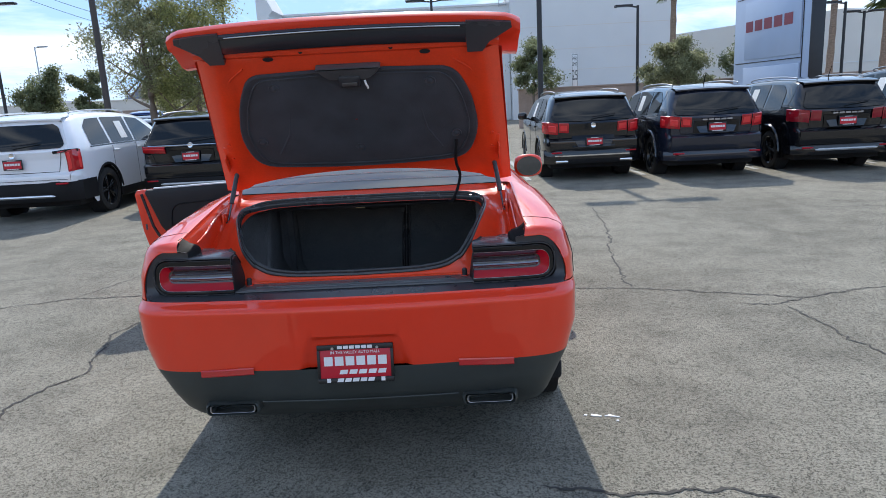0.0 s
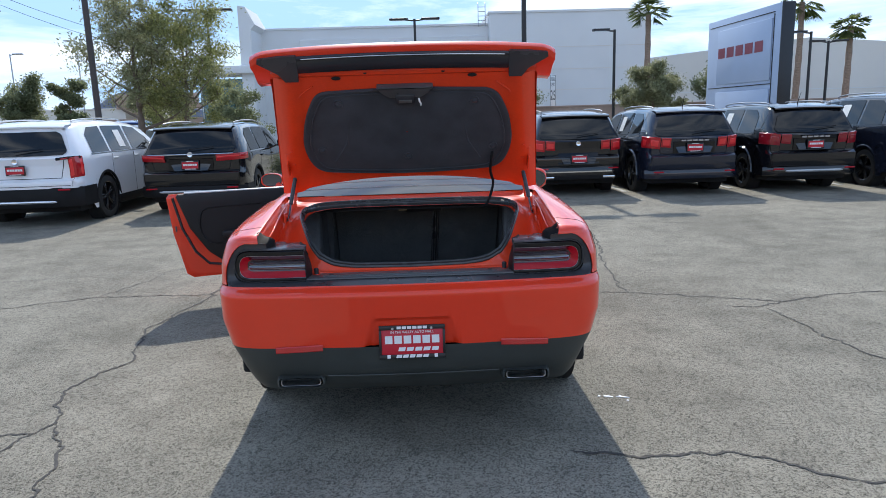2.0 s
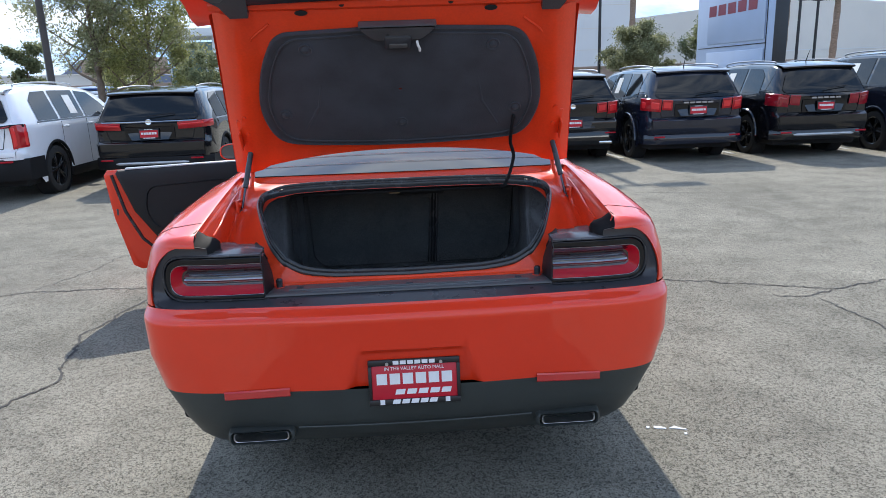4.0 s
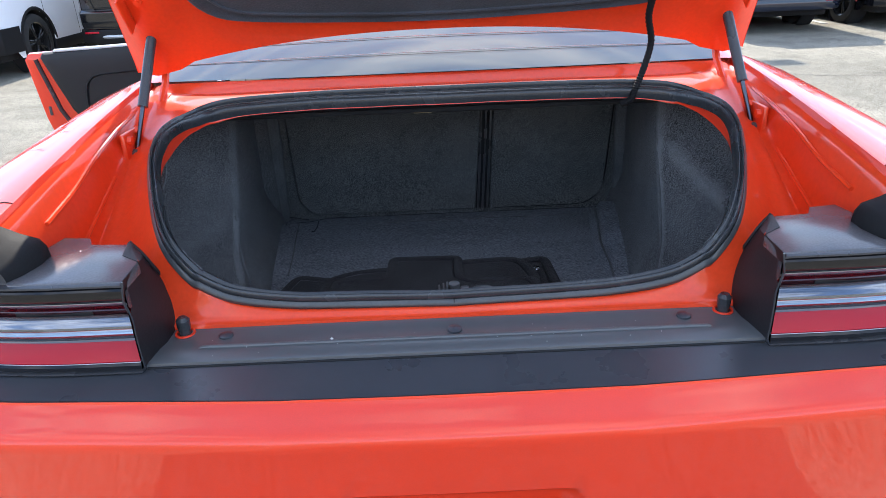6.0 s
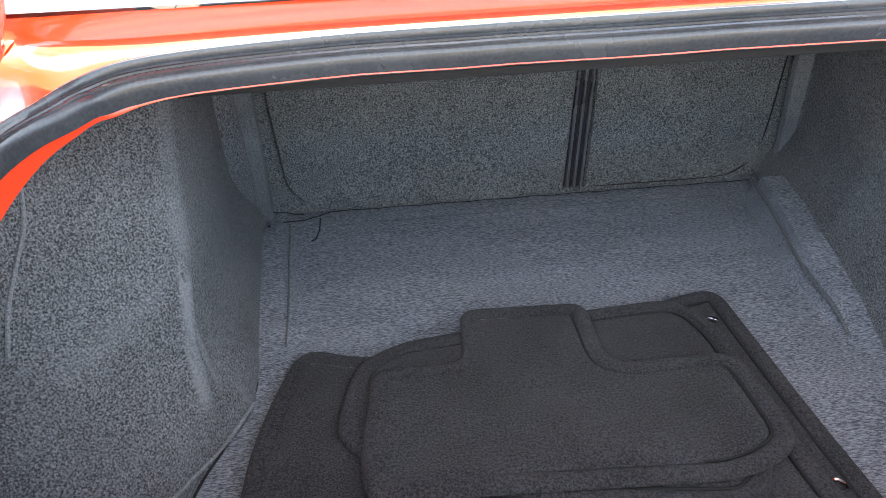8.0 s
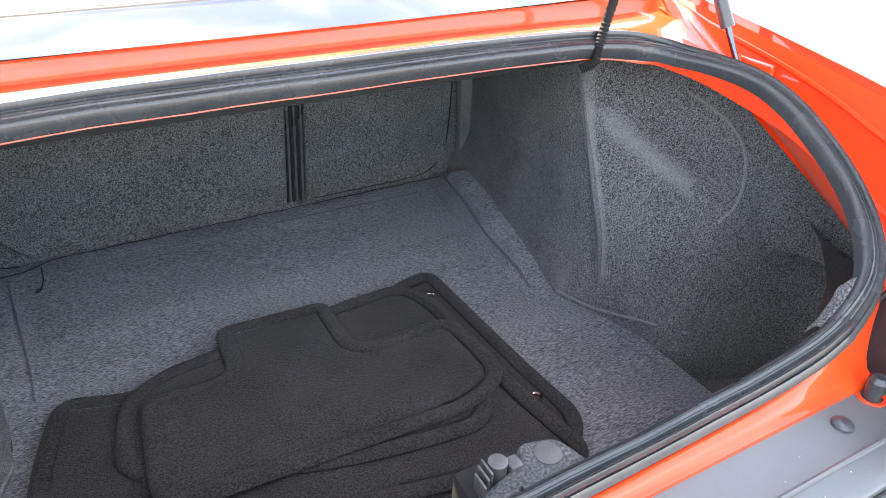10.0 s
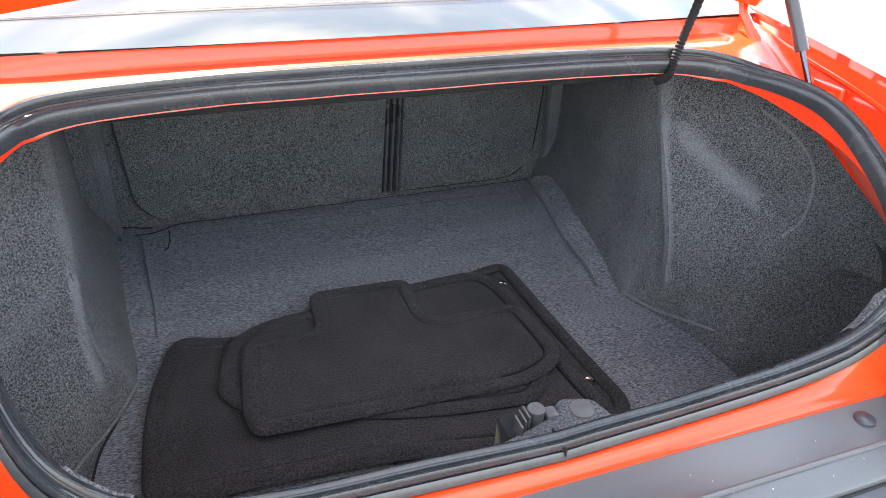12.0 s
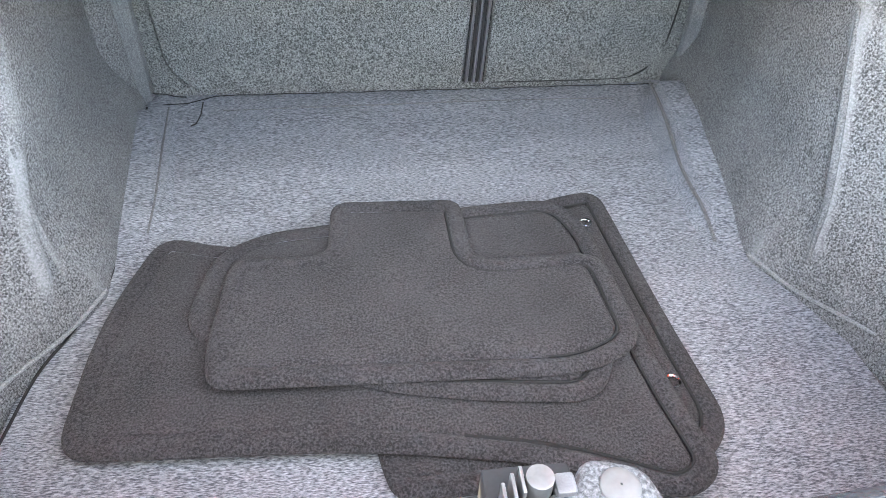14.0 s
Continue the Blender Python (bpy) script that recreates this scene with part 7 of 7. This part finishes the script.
tree(-8.75, 19.0, 6.4, 1.9, 3, LEAF_OLIVE, "tall airy tree with thin grey-green leaves", 6500, 0.05, 0.14, 0.28, 14, 0.34)
tree(-7.6, 20.0, 5.4, 1.7, 8, LEAF_YELLOW, "dense yellow-green tree in the planting strip", 9000, 0.05, 0.10, 0.22, 14, 0.38)
tree(-9.6, 22.5, 3.5, 1.2, 11, LEAF_OLIVE, "small olive tree behind the planting strip", 5500, 0.055, 0.09, 0.55, 10, 0.32)
tree(-5.2, 17.2, 2.7, 0.8, 21, LEAF_GREEN, "young thin tree near the parked cars", 2200, 0.045, 0.05, 0.35, 7, 0.35)
tree(4.6, 31.5, 4.6, 1.2, 14, LEAF_GREEN, "small green tree before the white wall", 4500, 0.065, 0.09, 0.4, 8, 0.38)
tree(10.6, 28.5, 3.85, 1.3, 17, LEAF_OLIVE, "round dark green tree before the showroom", 8000, 0.065, 0.10, 0.42, 11, 0.36, top=0.5)
tree(14.7, 31.0, 4.5, 1.2, 19, LEAF_GREEN, "green tree beside the sign board", 4500, 0.065, 0.09, 0.4, 8, 0.38)
tree(-18.9, 30.5, 4.0, 1.25, 23, LEAF_GREEN, "far green street tree", 5500, 0.075, 0.10, 0.3, 9, 0.38)
tree(-17.1, 31.5, 3.9, 0.95, 29, LEAF_GREEN, "far green street tree", 5000, 0.075, 0.10, 0.3, 9, 0.38)


def palm(x, y, h, seed, label="tall fan palm with a shaggy brown trunk", fronds=34, r=1.25):
    rng = random.Random(seed)
    t = thing("palm_tree", label, "palm", "palms", pose(x, y, 0))
    pts = [(0.02 * h * math.sin(q * 2.0), 0, h * q) for q in [i / 12 for i in range(13)]]
    part("trunk", tube(pts, [0.19 * (1 - 0.30 * i / 12) + 0.025 * (i % 2) for i in range(13)], 12), PALM_BARK, t, smooth=60)
    v, f = [], []
    for i in range(fronds):
        az, el = i * 2.399, rng.uniform(-0.7, 1.25)
        d = Vector((math.cos(az) * math.cos(el), math.sin(az) * math.cos(el), math.sin(el)))
        ln = r * rng.uniform(0.8, 1.1)
        side = d.cross(Vector((0, 0, 1))).normalized()
        up = side.cross(d)
        stem = Vector(pts[-1]) + d * ln * 0.55
        for k in range(15):
            a = (k - 7) / 7 * 1.25
            tip = stem + (d * math.cos(a) + side * math.sin(a)) * ln * 0.55 - Vector((0, 0, 0.18 * ln + 0.1 * ln * abs(a))) + up * 0.05
            w = side * 0.035 if abs(a) < 0.8 else up * 0.035
            o_ = len(v)
            v += [tuple(stem - w * 0.4), tuple(stem + w * 0.4), tuple(stem.lerp(tip, 0.6) + w), tuple(tip), tuple(stem.lerp(tip, 0.6) - w)]
            f.append((o_, o_ + 1, o_ + 2, o_ + 3, o_ + 4))
        o_ = len(v)
        b0 = Vector(pts[-1])
        v += [tuple(b0 - side * 0.03), tuple(b0 + side * 0.03), tuple(stem + side * 0.015), tuple(stem - side * 0.015)]
        f.append((o_, o_ + 1, o_ + 2, o_ + 3))
    part("crown", (v, f), LEAF_PALM, t, smooth=0)
    return t


palm(12.9, 37.0, 7.0, 2)
palm(21.4, 36.5, 7.3, 5)
palm(24.0, 36.0, 5.9, 9, r=1.1)

# planting strip with kerb, shrubs, stall lines
strip_ = part("planter_kerb", join(box((-6.2, 16.6, 0.075), (9.5, 0.15, 0.15), 0.03), box((-6.2, 21.2, 0.075), (9.5, 0.15, 0.15), 0.03)), CONCRETE)
tagged(strip_, "pale concrete kerb round the planting strip", "kerb", kind="structure")
bed = part("planting_bed", box((-6.2, 18.9, 0.06), (9.4, 4.45, 0.11), 0.0), SOIL, smooth=0)
tagged(bed, "gravel planting bed", "ground", kind="structure")
rng = random.Random(44)
for i, (x, y, r_) in enumerate(((-4.6, 17.3, 0.6), (-3.6, 17.6, 0.55), (-2.4, 17.2, 0.6), (-8.6, 17.4, 0.6), (-6.1, 17.9, 0.55), (-7.4, 17.5, 0.5), (-9.8, 17.6, 0.6))):
    sh_ = thing("shrub", "low yellow-green shrub in the planting strip", "shrub", "shrubs", pose(x, y, 0.1))
    part("twigs", join(*[tube([(0, 0, 0), (rng.uniform(-0.3, 0.3), rng.uniform(-0.3, 0.3), 0.5)], 0.01, 5) for _ in range(7)]), BARK, sh_)
    part("foliage", leaf_cloud(rng, [((rng.uniform(-0.3, 0.3), rng.uniform(-0.3, 0.3), rng.uniform(0.15, 0.55)), r_ * 0.5) for _ in range(12)], 1500, 0.045, 0.40), LEAF_YELLOW if i % 2 else LEAF_GREEN, sh_, smooth=0)
lines = []
for i, x in enumerate((-7.9, -5.25, -2.9, 1.95, 4.2, 6.4, 8.7, 11.0)):
    lines.append(box((x, 12.9, 0.004), (0.10, 4.2, 0.008), 0.0))
ln_ = part("parking_lines", join(*lines), LINE_WHITE, smooth=0)
tagged(ln_, "worn white parking lines", "road marking", kind="structure")


def crack(pts, w, seed):
    """A jagged, uneven dark crack lying in the asphalt."""
    rng_ = random.Random(seed)
    path = [Vector((a, b, 0)) for a, b in pts]
    fine = []
    for a, b in zip(path, path[1:]):
        n = max(3, int((b - a).length / 0.022))
        nr = Vector((-(b - a).y, (b - a).x, 0)).normalized()
        drift = 0.0
        for i in range(n):
            drift = drift * 0.80 + rng_.gauss(0, 0.011)
            fine.append(a.lerp(b, i / n) + nr * drift * math.sin(math.pi * i / n) ** 0.5)
    fine.append(path[-1])
    rows = []
    for i, p in enumerate(fine):
        t = (fine[min(i + 1, len(fine) - 1)] - fine[max(i - 1, 0)]).normalized()
        nr = Vector((-t.y, t.x, 0))
        q = w * 0.34 * (0.30 + 1.2 * abs(noise.noise(p * 3.1 + Vector((seed, 0, 0)))) + 0.9 * abs(noise.noise(p * 23.0)) + 0.5 * rng_.random())
        q *= min(1, i / 4, (len(fine) - 1 - i) / 4) + 0.06
        rows.append([(p.x - nr.x * q, p.y - nr.y * q, 0.004), (p.x + nr.x * q, p.y + nr.y * q, 0.004)])
    v, f = sgrid(rows)
    for p in fine:
        for _ in range(rng_.choice((0, 0, 1, 1, 2))):
            c, r = p + Vector((rng_.gauss(0, w * 0.9), rng_.gauss(0, w * 0.9), 0.004)), w * rng_.uniform(0.06, 0.24)
            o_ = len(v)
            v += [(c.x + r * rng_.uniform(0.5, 1.3) * math.cos(a), c.y + r * rng_.uniform(0.5, 1.3) * math.sin(a), 0.004) for a in (0, 1.2, 2.5, 3.8, 5.0)]
            f.append(tuple(range(o_, o_ + 5)))
    return v, f


CRACKS = [([(-5.4, 2.75), (-4.0, 3.11), (-3.16, 3.45), (-2.2, 3.4), (-1.3, 3.38), (0.2, 3.2), (1.93, 2.93), (3.16, 2.46), (4.0, 2.66), (6.0, 2.75)], 0.020),
          ([(-3.16, 3.45), (-2.9, 4.1), (-2.85, 4.6), (-2.5, 4.75)], 0.014), ([(-6.0, 4.0), (-4.6, 4.25), (-2.9, 4.6)], 0.010),
          ([(-2.0, 3.9), (-2.05, 3.1), (-2.25, 2.3), (-2.04, 1.56), (-2.25, 1.0), (-2.06, 0.55), (-2.19, 0.18), (-2.5, -0.4)], 0.022),
          ([(-2.06, 0.55), (-1.8, 0.05), (-1.75, -0.4), (-1.7, -1.0)], 0.018), ([(-3.6, 0.35), (-2.8, 0.38), (-2.1, 0.42)], 0.016),
          ([(2.45, 7.2), (2.3, 5.6), (2.05, 4.37), (1.95, 3.5), (1.93, 2.93)], 0.022), ([(2.6, 2.38), (2.88, 2.33), (3.16, 2.46)], 0.016), ([(2.9, 2.3), (2.95, 1.85), (3.02, 1.15), (3.4, 0.4)], 0.020),
          ([(0.75, -0.02), (1.1, -0.12), (1.55, -0.10), (1.95, -0.39), (2.4, -0.55)], 0.022), ([(3.1, 7.0), (4.6, 6.5), (6.2, 6.2), (8.0, 6.4)], 0.016), ([(-1.3, 3.38), (-1.0, 4.6), (-1.2, 6.2)], 0.012)]
cr_ = part("asphalt_cracks", join(*[crack(p, w, 7 + i) for i, (p, w) in enumerate(CRACKS)]), CRACK, smooth=0)
tagged(cr_, "jagged dark cracks in the asphalt", "cracks", kind="stuff")

for outline in ([(1.062, 0.622), (1.074, 0.616), (1.083, 0.626), (1.072, 0.636)],
                [(1.098, 0.618), (1.112, 0.609), (1.135, 0.606), (1.150, 0.598), (1.153, 0.607), (1.136, 0.622), (1.115, 0.630), (1.103, 0.634)],
                [(1.166, 0.606), (1.185, 0.603), (1.212, 0.592), (1.243, 0.583), (1.238, 0.592), (1.214, 0.604), (1.196, 0.624), (1.184, 0.614)],
                [(1.214, 0.546), (1.225, 0.541), (1.230, 0.553), (1.219, 0.558)]):
    flk = part("paint_fleck", slab([Vector(q) for q in outline], 0.0, 0.004, 0.001), WHITE_PLAIN, smooth=0)
    tagged(flk, "worn white paint fleck on the asphalt", "road marking", kind="structure", group="paint flecks")
